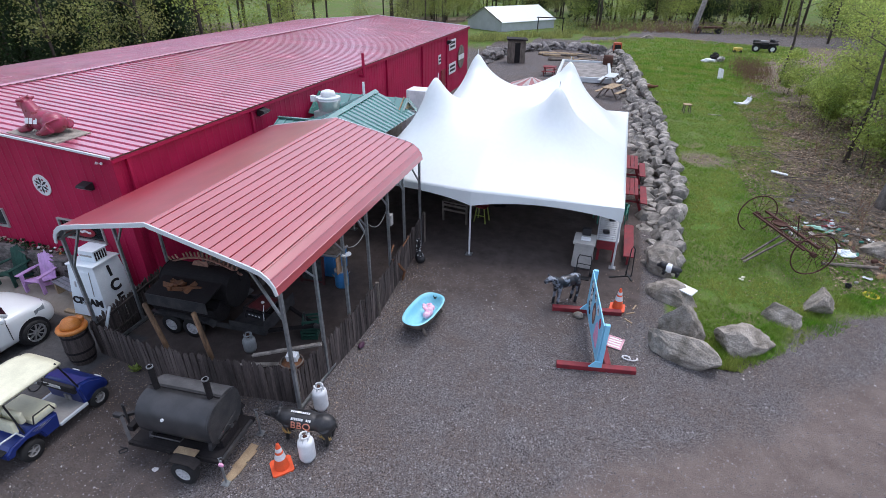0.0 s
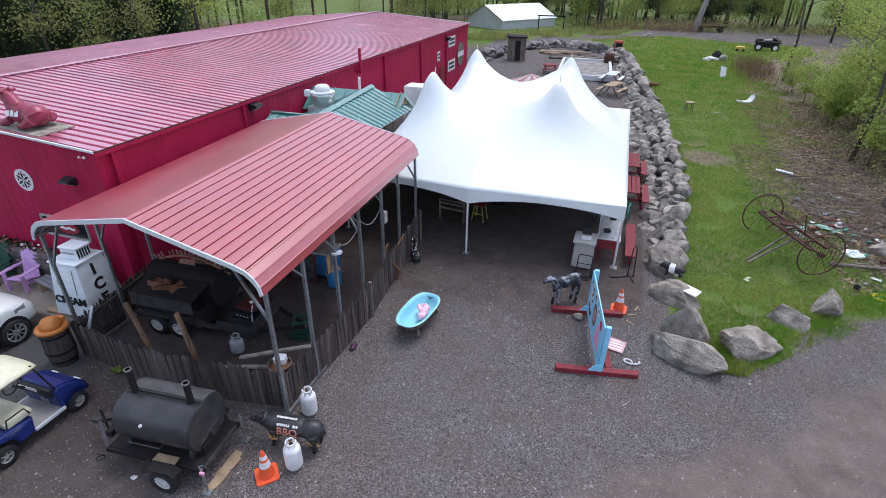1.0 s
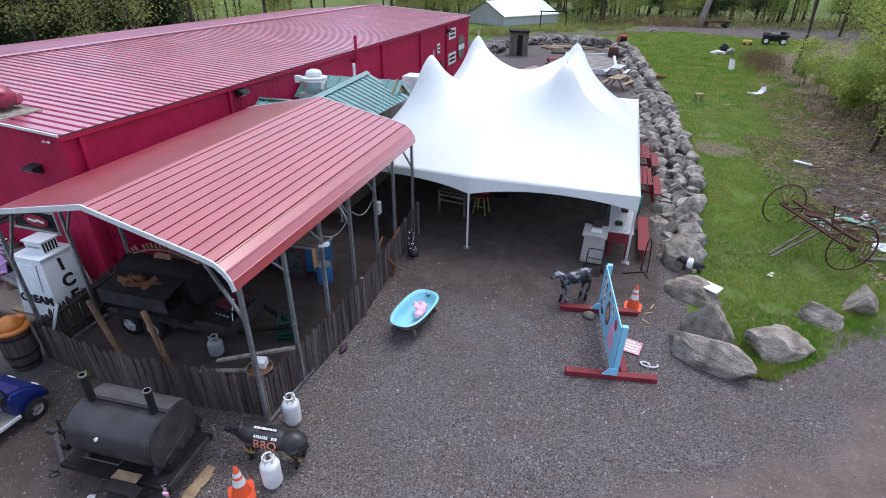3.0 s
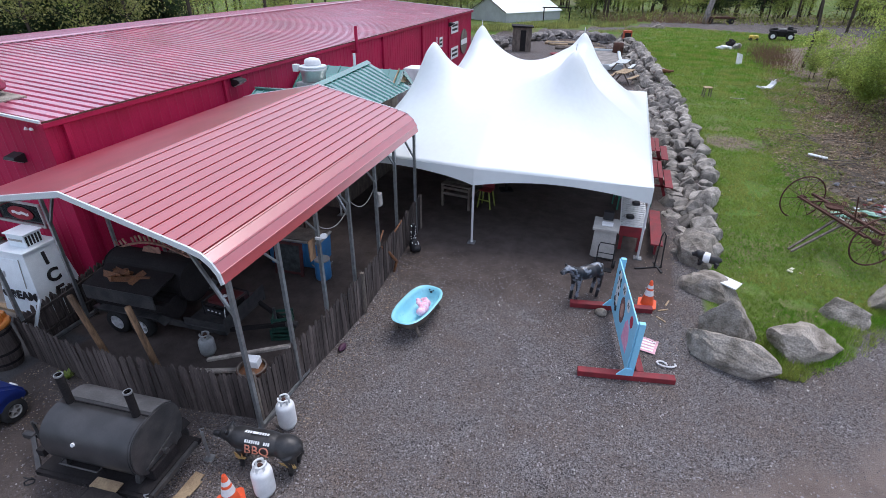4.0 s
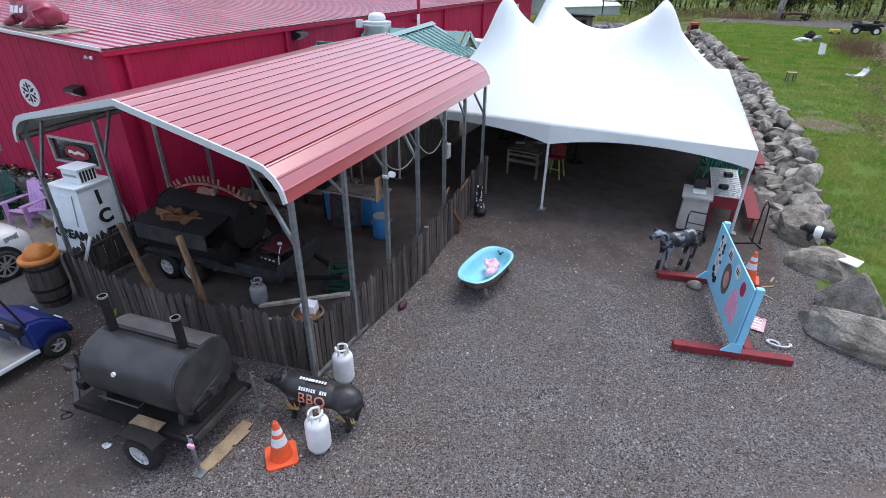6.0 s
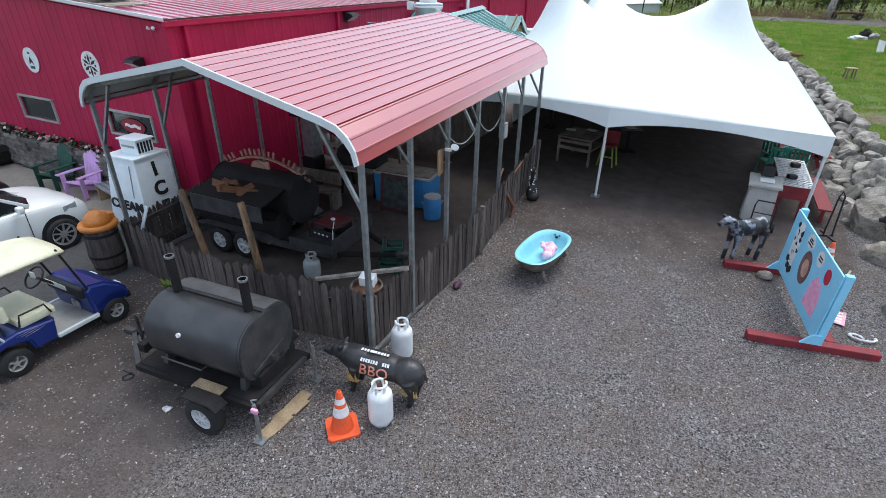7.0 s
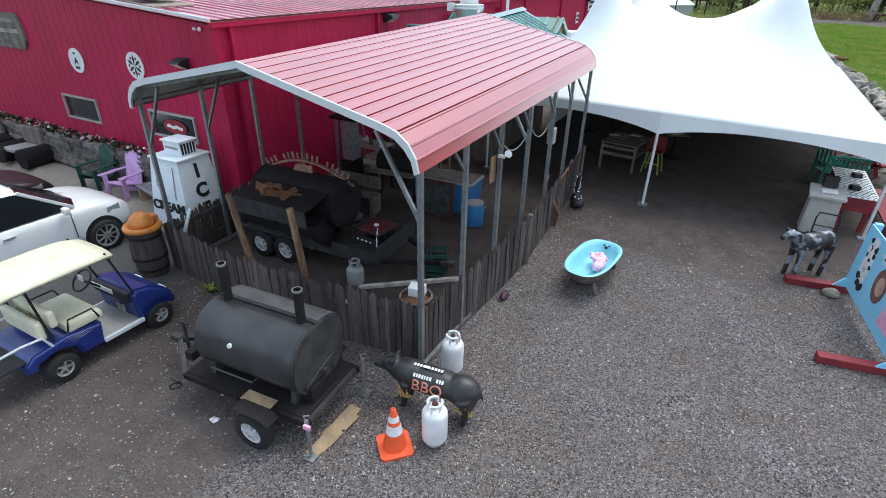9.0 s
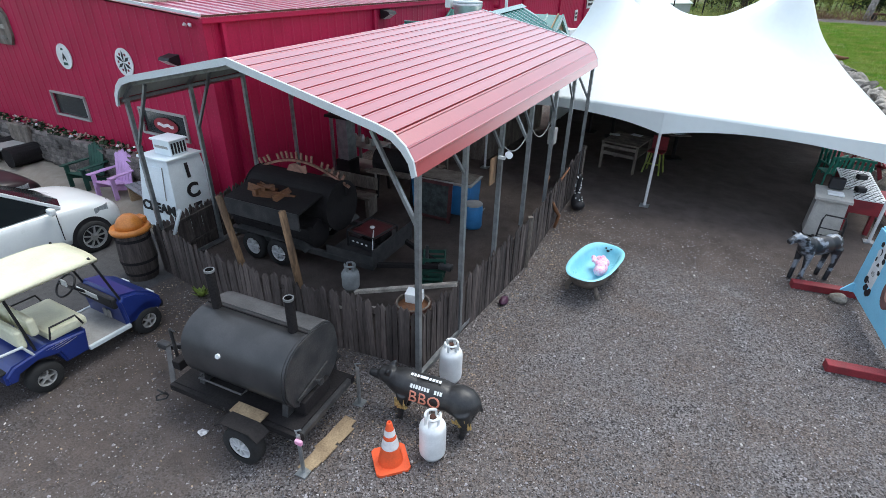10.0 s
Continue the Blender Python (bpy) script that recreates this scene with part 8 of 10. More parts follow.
def build_plastic_chair(x, y, a):
    c = thing("garden_chair", pose(x, y, gz(x, y), 0, 0, a), "green moulded plastic garden chair under the tent edge", "chair", "green garden chairs")
    part("seat", box(-0.24, -0.24, 0.4, 0.24, 0.24, 0.43, 0.01), M_GREENPLASTIC, c)
    for k in range(5):
        b = part("back_slat", box(-0.22 + 0.1 * k, -0.008, 0, -0.16 + 0.1 * k, 0.008, 0.42), M_GREENPLASTIC, c)
        b.matrix_basis = pose(0, 0.24, 0.43, -10, 0, 0)
    b = part("back_rail", box(-0.25, -0.012, 0.4, 0.25, 0.012, 0.46), M_GREENPLASTIC, c)
    b.matrix_basis = pose(0, 0.24, 0.43, -10, 0, 0)
    for sx in (-0.22, 0.22):
        part("arm", box(sx - 0.025, -0.22, 0.62, sx + 0.025, 0.28, 0.65, 0.008), M_GREENPLASTIC, c)
        for sy in (-0.21, 0.21):
            part("leg", beam((sx, sy, 0.63 if sy < 0 else 0.41), (sx * 1.1, sy * 1.15, 0), 0.035, 0.035), M_GREENPLASTIC, c)


build_plastic_chair(0.9, 18.3, 200)
build_plastic_chair(1.5, 18.4, 170)
build_plastic_chair(1.0, 19.2, 150)


def build_wood_table():
    x, y = -4.0, 16.75
    t = thing("park_table", pose(x, y, gz(x, y), 0, 0, -8) @ Matrix.Diagonal((0.82, 1, 1, 1)), "weathered wooden table with slatted lower shelf", "table")
    for i in range(5):
        part("board", box(-0.6, -0.62 + 0.25 * i, 0.72, 0.6, -0.4 + 0.25 * i, 0.76, 0.006), M_OLDWOOD, t)
    for z in (0.42, 0.6):
        part("front_rail", box(-0.58, -0.64, z, 0.58, -0.6, z + 0.08, 0.006), M_OLDWOOD, t)
    part("lower_shelf", box(-0.56, -0.6, 0.4, 0.56, 0.55, 0.43), M_OLDWOOD, t)
    for sx in (-0.55, 0.55):
        for sy in (-0.58, 0.58):
            part("leg", box(sx - 0.035, sy - 0.035, 0, sx + 0.035, sy + 0.035, 0.72), M_OLDWOOD, t)
    for px, py, a in ((-4.4, 16.95, 10), (-3.85, 17.2, -15)):
        single("paper", box(-0.14, -0.1, 0, 0.14, 0.1, 0.008), M_TRIM, "thin white sheet lying on the table", "paper", group="paper menus", at=pose(px, py, gz(x, y) + 0.762, 0, 0, a))
    for k, (px, py) in enumerate(((-5.75, 19.75), (-4.95, 19.5), (-2.9, 18.2))):
        t2 = thing("small_table", pose(px, py, gz(px, py), 0, 0, 12 * k), "small dark table with pale top in the shade", "table", "small dark tables")
        part("tabletop", box(-0.3, -0.24, 0.7, 0.3, 0.24, 0.725, 0.006), M_OLDWOOD, t2)
        part("pedestal", bar((0, 0, 0.02), (0, 0, 0.7), 0.05, 12), M_SOOT, t2)
        part("base", box(-0.22, -0.2, 0, 0.22, 0.2, 0.025, 0.005), M_SOOT, t2)
        # a white sheet stands in for the light caught by the tabletop
        single("paper", box(-0.16, -0.12, 0, 0.16, 0.12, 0.006), M_TRIM, "thin white sheet lying on the table", "paper", group="paper menus", at=pose(px, py, gz(px, py) + 0.727, 0, 0, 20 * k + 5))
    s = thing("folding_stool", pose(-3.2, 16.6, gz(-3.2, 16.6), 0, 0, -10), "yellow-green wooden stool with red seat", "stool")
    yg = mat("yellow_green_paint", (0.26, 0.32, 0.06), 0.6)
    part("seat", box(-0.2, -0.16, 0.55, 0.2, 0.16, 0.6, 0.02), M_REDWOOD, s)
    part("backrest", box(-0.2, 0.14, 0.6, 0.2, 0.17, 0.95, 0.01), M_REDWOOD, s)
    for sx in (-0.17, 0.17):
        part("leg", beam((sx * 0.8, -0.14, 0.56), (sx * 1.3, -0.18, 0), 0.035, 0.035), yg, s)
        part("leg", beam((sx * 0.8, 0.14, 0.56), (sx * 1.3, 0.18, 0), 0.035, 0.035), yg, s)
    part("stretcher", box(-0.18, -0.17, 0.25, 0.18, -0.15, 0.29), yg, s)


build_wood_table()
# loose things on the ground beside the sign board
rnd = random.Random(21)
single("white_slab", box(-0.33, -0.19, 0, 0.33, 0.19, 0.03, 0.006), M_WHITE, "white rectangular slab lying on a boulder", "slab", at=pose(3.26, 13.78, 0.63, 0, 4, -30))
pk = thing("pink_poster", pose(1.6, 11.4, gz(1.6, 11.4) + 0.012, 0, 0, -12), "faded pink and white poster lying on gravel", "poster")
part("sheet", box(-0.2, -0.24, 0, 0.2, 0.24, 0.006), mat("faded_pink_sheet", (0.72, 0.4, 0.45), 0.7), pk)
for k in range(4):
    part("writing_bar", box(-0.15, -0.18 + 0.1 * k, 0.006, 0.15, -0.13 + 0.1 * k, 0.009), M_REFLECT, pk)
ch = bmesh.new()
for k in range(9):
    a = k * 0.75
    add_tube(ch, [(0.13 * math.cos(a + d) + 0.02 * k, 0.08 * math.sin(a + d), 0.02 + 0.004 * k) for d in (0, 0.3, 0.6, 0.9)], 0.016, 6)
single("rope_coil", ch, M_REFLECT, "tangled white rope coil lying on gravel", "rope", at=pose(1.85, 10.9, gz(1.85, 10.9)))
single("round_stone", bmesh.ops.create_icosphere and add_blob(bmesh.new(), (0, 0, 0.06), (0.14, 0.11, 0.09), 0.15, 4, 3), M_BOULDER, "tan round stone against the red beam", "stone", smooth=True, at=pose(0.62, 12.15, gz(0.6, 12.1)))
single("rubber_clog", add_blob(bmesh.new(), (0, 0, 0.05), (0.07, 0.13, 0.065), 0.2, 9, 3), mat("plum_rubber", (0.07, 0.02, 0.05), 0.6), "dark plum rubber clog beside the fence", "clog", smooth=True, at=pose(-4.42, 9.35, 0.02))
for k, (x, y, a) in enumerate(((1.95, 12.7, 30), (1.9, 12.35, -40), (2.05, 13.0, 70), (1.3, 12.5, 10))):
    single("wood_scrap", beam((-0.12, 0, 0.012), (0.12, 0, 0.012), 0.035, 0.02), M_PALEWOOD, "pale splinter of wood lying on gravel", "wood scrap", group="wood scraps", at=pose(x, y, gz(x, y), 0, 0, a))


wp = bmesh.new()
for k in range(26):
    a, ln = k * 2.4, 0.1 + 0.012 * (k % 9)
    tip = Vector((math.cos(a) * ln, math.sin(a) * ln * 0.8, 0.12 + 0.016 * (k % 7)))
    side = Vector((-math.sin(a), math.cos(a), 0)) * 0.028
    f = [wp.verts.new(v) for v in (Vector((0, 0, 0)), tip * 0.55 + side, tip, tip * 0.55 - side)]
    wp.faces.new(f)
single("weed_plant", wp, M_LEAF, "yellow-green weed sprouting beside the fence", "weed", at=pose(-9.02, 6.86, 0))
single("paper_scrap", add_blob(bmesh.new(), (0, 0, 0.02), (0.06, 0.04, 0.025), 1.0, 5, 2), M_REFLECT, "crumpled white paper scrap on gravel", "paper", at=pose(-6.52, 4.87, 0))


# ---- lawn, old machinery, far yard ----
def build_hay_rake():
    r = thing("hay_rake", pose(6.3, 17.25, gz(6.3, 17.25) + 0.02, 0, 0, -70) @ Matrix.Scale(1.04, 4), "rusty antique dump hay rake with large spoked wheels", "farm machine")
    for s in (-1, 1):
        w = part("wheel", tube([(s * 1.35, 0.62 * math.cos(2 * math.pi * k / 36), 0.64 + 0.62 * math.sin(2 * math.pi * k / 36)) for k in range(36)], 0.02, 8, closed=True), M_BROWNRUST, r)
        for k in range(12):
            a = 2 * math.pi * k / 12
            part("spoke", bar((s * 1.35, 0, 0.64), (s * 1.35, 0.61 * math.cos(a), 0.64 + 0.61 * math.sin(a)), 0.006, 6), M_BROWNRUST, w)
        part("hub", bar((s * 1.28, 0, 0.64), (s * 1.42, 0, 0.64), 0.07, 12), M_BROWNRUST, w)
    part("axle", bar((-1.3, 0, 0.64), (1.3, 0, 0.64), 0.03, 10), M_BROWNRUST, r)
    part("frame_bar", beam((-1.25, 0.18, 0.78), (1.25, 0.18, 0.78), 0.08, 0.06), M_BROWNRUST, r)
    part("frame_bar", beam((-1.25, -0.22, 0.72), (1.25, -0.22, 0.72), 0.06, 0.05), M_BROWNRUST, r)
    for x in (-0.8, 0, 0.8):
        part("cross_bar", beam((x, -0.22, 0.74), (x, 0.2, 0.78), 0.04, 0.04), M_BROWNRUST, r)
    for k in range(20):
        x = -1.15 + 2.3 * k / 19
        part("tine", tube([(x, 0.18, 0.78), (x, 0.45, 0.82), (x, 0.68, 0.6), (x, 0.66, 0.3), (x, 0.48, 0.1)], 0.008, 6), M_BROWNRUST, r)
    part("seat", lathe([(0.02, 1.08), (0.16, 1.1), (0.21, 1.16), (0.2, 1.17), (0.15, 1.12), (0.02, 1.1)], 18, Matrix.Translation((0.2, -0.36, -0.1))), M_BROWNRUST, r)
    part("seat_spring", beam((0.2, 0.1, 0.8), (0.2, -0.36, 0.99), 0.05, 0.015), M_BROWNRUST, r)
    part("lever", bar((0.45, 0.1, 0.75), (0.55, -0.15, 1.45), 0.016, 8), M_BROWNRUST, r)
    for s in (-1, 1):
        part("shaft", beam((s * 0.14 + 0.3, -0.1, 0.7), (s * 0.06 + 0.63, -1.43, 0.05), 0.045, 0.05), M_OLDWOOD, r, "weathered wooden shaft")


build_hay_rake()


def rest(x, y, dz=0.0):
    return gz(x, y) + dz


def build_debris():
    rnd = random.Random(31)
    cols = [M_GREYPLASTIC, M_OLDWOOD, M_BROWNRUST, M_LOG, M_TRIM, M_OLDWOOD, M_GREENPLASTIC, M_LOG, M_BLEACHED, M_REDWOOD, M_GREYWOOD, M_BROWNRUST]
    for k in range(95):
        x, y = rnd.gauss(8.3, 0.85), rnd.gauss(19.0, 1.5)
        if x < 6.9 or (y < 17.4 and x < 7.8):
            continue
        mt = cols[rnd.randrange(len(cols))]
        kind = rnd.randrange(3)
        at = pose(x, y, rest(x, y, 0.03), rnd.uniform(-15, 15), rnd.uniform(-15, 15), rnd.uniform(0, 360)) @ Matrix.Scale(rnd.uniform(0.35, 0.75), 4)
        if kind == 0:
            single("scrap_board", box(-rnd.uniform(0.15, 0.4), -0.08, 0, 0.3, 0.08, 0.025), mt, "discarded board in the leaf litter", "board", group="scrap in the leaf litter", at=at)
        elif kind == 1:
            single("scrap_can", lathe([(0.07, 0), (0.08, 0.01), (0.08, 0.2), (0.06, 0.22)], 12), mt, "discarded can in the leaf litter", "can", group="scrap in the leaf litter", at=at @ pose(0, 0, 0.06, 80))
        else:
            single("scrap_sheet", add_blob(bmesh.new(), (0, 0, 0.03), (rnd.uniform(0.12, 0.3), 0.16, 0.035), 1.3, k, 2), mt, "crumpled sheet in the leaf litter", "sheet", group="scrap in the leaf litter", at=at)
    pg = mat("pale_green_sheet", (0.3, 0.55, 0.42), 0.6)
    single("green_bag", add_blob(bmesh.new(), (0, 0, 0.05), (0.22, 0.15, 0.05), 1.2, 3, 3), pg, "crumpled pale green plastic bag in the litter", "bag", smooth=True, at=pose(7.05, 18.95, rest(7.05, 18.95)))
    single("green_bag", add_blob(bmesh.new(), (0, 0, 0.05), (0.2, 0.13, 0.05), 1.2, 6, 3), pg, "crumpled pale green plastic bag in the litter", "bag", smooth=True, at=pose(7.8, 19.3, rest(7.8, 19.3)))
    single("pole_log", bar((-0.9, 0, 0.07), (0.9, 0, 0.07), 0.06, 10), M_OLDWOOD, "grey weathered pole lying in the grass", "log", at=pose(8.2, 16.95, rest(8.2, 16.95), 0, 0, 8) @ Matrix.Scale(0.85, 4))
    single("clear_sheet", add_blob(bmesh.new(), (0, 0, 0.08), (0.22, 0.2, 0.08), 1.0, 12, 3), M_ICE, "crumpled pale blue plastic sheet in the litter", "sheet", at=pose(8.25, 17.6, rest(8.25, 17.6)))
    single("white_plank", box(-0.32, -0.1, 0, 0.32, 0.1, 0.05, 0.01), M_TRIM, "pale broken plank in the leaf litter", "plank", at=pose(7.8, 24.4, rest(7.8, 24.4, 0.06), 0, 4, -20))
    yb = mat("yellow_plastic", (0.75, 0.6, 0.04), 0.5)
    single("yellow_dish", lathe([(0.02, 0.02), (0.17, 0.02), (0.2, 0.07), (0.18, 0.08), (0.15, 0.04), (0.02, 0.035)], 20), yb, "yellow plastic dish lying at the lawn's edge", "dish", at=pose(8.35, 15.55, rest(8.35, 15.55)))
    single("black_pot", lathe([(0.06, 0), (0.09, 0.12), (0.08, 0.12), (0.055, 0.02)], 16), M_INK, "small black flower pot in the grass", "pot", at=pose(7.9, 15.9, rest(7.9, 15.9)))
    for k in range(5):
        x, y = 5.0 + rnd.uniform(-0.12, 0.12), 15.35 + rnd.uniform(-0.1, 0.1)
        single("dandelion", add_blob(bmesh.new(), (0, 0, 0.05), (0.045, 0.045, 0.03), 0.3, k, 1), M_CREAM, "pale yellow wildflower in the grass", "flower", group="wildflowers in the grass", at=pose(x, y, rest(x, y)))


build_debris()


def build_lawn_things():
    x, y = 4.85, 34.0
    s = thing("stump_table", pose(x, y, rest(x, y), 0, 0, 10) @ Matrix.Scale(0.75, 4), "small wooden stand with pale slanted top on the lawn", "stand")
    part("top", box(-0.28, -0.28, 0.62, 0.28, 0.28, 0.68, 0.01), M_PALEWOOD, s)
    for sx in (-0.2, 0.2):
        for sy in (-0.2, 0.2):
            part("leg", beam((sx, sy, 0.62), (sx * 1.2, sy * 1.2, 0), 0.06, 0.06), M_OLDWOOD, s)
    x, y = 8.4, 37.3
    w = thing("white_sled", pose(x, y, rest(x, y), 0, 0, 25) @ Matrix.Scale(0.7, 4), "white curved plastic sled lying on the lawn", "sled")
    part("hull", prism([(-0.7, 0.1), (-0.3, 0.02), (0.3, 0.02), (0.55, 0.3), (0.62, 0.6), (0.56, 0.62), (0.45, 0.36), (0.2, 0.14), (-0.3, 0.14), (-0.66, 0.24)], "y", -0.3, 0.3), M_WHITE, w)
    part("grip", bar((0.6, 0, 0.6), (0.68, 0, 0.75), 0.06, 10), M_WHITE, w)
    x, y = 8.6, 54.0
    p = thing("tarp_heap", pose(x, y, rest(x, y)) @ Matrix.Scale(0.6, 4), "heap under a white tarp with dark clutter", "heap")
    part("tarp", add_blob(bmesh.new(), (-0.6, -0.3, 0.2), (0.9, 0.7, 0.35), 0.5, 8, 3), M_WHITE, p, "white crumpled tarp")
    part("clutter", add_blob(bmesh.new(), (0.3, 0.6, 0.5), (0.7, 0.6, 0.7), 0.6, 9, 3), M_SOOT, p, "dark clutter")
    part("clutter", add_blob(bmesh.new(), (0.9, 0.1, 0.35), (0.5, 0.5, 0.5), 0.6, 10, 3), M_GREYPLASTIC, p)
    x, y = 8.15, 45.6
    b = thing("white_board", pose(x, y, rest(x, y), 0, 0, 20) @ Matrix.Diagonal((0.5, 0.72, 0.75, 1)), "white panel leaning on a prop on the lawn", "panel")
    pn = part("panel", box(-0.45, -0.02, 0, 0.45, 0.02, 1.1, 0.006), M_WHITE, b)
    pn.matrix_basis = pose(0, 0, 0, -24, 12, 0)
    part("prop", beam((0.25, 0.6, 0), (0.1, 0.3, 0.7), 0.05, 0.05), M_SOOT, b)
    single("plank_scrap", box(-0.35, -0.06, 0, 0.35, 0.06, 0.04), M_BLEACHED, "pale plank scrap lying on the lawn", "plank", at=pose(6.4, 33.9, rest(6.4, 33.9), 0, 0, -5))
    x, y = 2.95, 40.2
    lg = thing("orange_log", pose(x, y, rest(x, y, 0.06), 0, 0, 15) @ Matrix.Scale(0.75, 4), "orange-brown rotten log lying on the lawn", "log")
    part("trunk", tube([(-0.7, 0, 0.1), (-0.2, 0.05, 0.2), (0.3, 0, 0.15), (0.75, 0.1, 0.2)], [0.14, 0.2, 0.15, 0.08], 10), M_FIREWOOD, lg, smooth=True)
    x, y = 11.6, 60.8
    yl = thing("yellow_toy", pose(x, y, rest(x, y)) @ Matrix.Scale(0.95, 4), "yellow plastic ride-on toy on the lawn", "toy")
    ym = mat("yellow_toy_plastic", (0.75, 0.55, 0.1), 0.5)
    part("body", box(-0.4, -0.25, 0.15, 0.4, 0.25, 0.5, 0.06), ym, yl)
    for sx in (-0.28, 0.28):
        part("wheel", bar((sx, -0.3, 0.14), (sx, 0.3, 0.14), 0.14, 14), M_INK, yl)
    x, y = 0.2, 58.6
    m = thing("red_machine", pose(x, y, rest(x, y), 0, 0, 10) @ Matrix.Scale(0.85, 4), "old orange-red machine with pole on the stone wall", "farm machine")
    part("body", box(-0.45, -0.4, 0.4, 0.45, 0.4, 1.3, 0.04), mat("orange_red_machine", (0.55, 0.1, 0.04), 0.6, var=0.2), m)
    part("panel", box(-0.35, -0.42, 0.6, 0.35, -0.4, 1.1), M_SOOT, m)
    part("pole", beam((-0.1, 0, 1.3), (-0.7, 0.2, 2.2), 0.06, 0.06), M_PALEWOOD, m)
    for sx in (-0.35, 0.35):
        part("leg", box(sx - 0.05, -0.3, 0, sx + 0.05, 0.3, 0.42), M_SOOT, m)
    x, y = -0.4, 53.2
    br = thing("rain_barrel", pose(x, y, rest(x, y)), "brown plastic rain barrel by the stone wall", "barrel")
    part("body", lathe([(0.4, 0), (0.46, 0.3), (0.46, 0.8), (0.42, 1.1)], 20), M_BROWNRUST, br, smooth=True)


build_lawn_things()


def build_atv():
    x, y = 14.2, 62.3
    a = thing("quad_bike", pose(x, y, rest(x, y), 0, 0, -100) @ Matrix.Scale(1.12, 4), "black quad bike with white rims parked on the track", "quad bike")
    part("body", box(-0.35, -0.8, 0.34, 0.35, 0.8, 0.86, 0.1), M_INK, a)
    part("engine", box(-0.42, -0.35, 0.3, 0.42, 0.3, 0.7, 0.05), M_SOOT, a)
    part("rack", box(-0.45, 0.5, 0.95, 0.45, 1.0, 1.0, 0.02), M_INK, a)
    part("rack", box(-0.45, -1.0, 0.92, 0.45, -0.4, 0.98, 0.02), M_INK, a)
    part("seat", box(-0.18, -0.5, 0.8, 0.18, 0.25, 0.95, 0.05), M_GREYPLASTIC, a)
    part("handlebar", tube([(-0.4, 0.35, 1.2), (-0.1, 0.45, 1.1), (0.1, 0.45, 1.1), (0.4, 0.35, 1.2)], 0.02, 8), M_GALV, a)
    part("cowl", box(-0.2, 0.3, 0.8, 0.2, 0.7, 1.08, 0.06), M_INK, a)
    for sx in (-1, 1):
        for sy in (-0.65, 0.65):
            wheel(a, pose(sx * 0.5, sy, 0.32), 0.32, 0.26, M_TYRE, M_WHITE, 5, hub=0.5)
            part("hubcap", bar((sx * 0.62, sy, 0.32), (sx * 0.64, sy, 0.32), 0.17, 16), M_WHITE, a)
            part("mudguard", box(sx * 0.48 - 0.2, sy - 0.36, 0.66, sx * 0.48 + 0.2, sy + 0.36, 0.82, 0.05), M_INK, a)


build_atv()


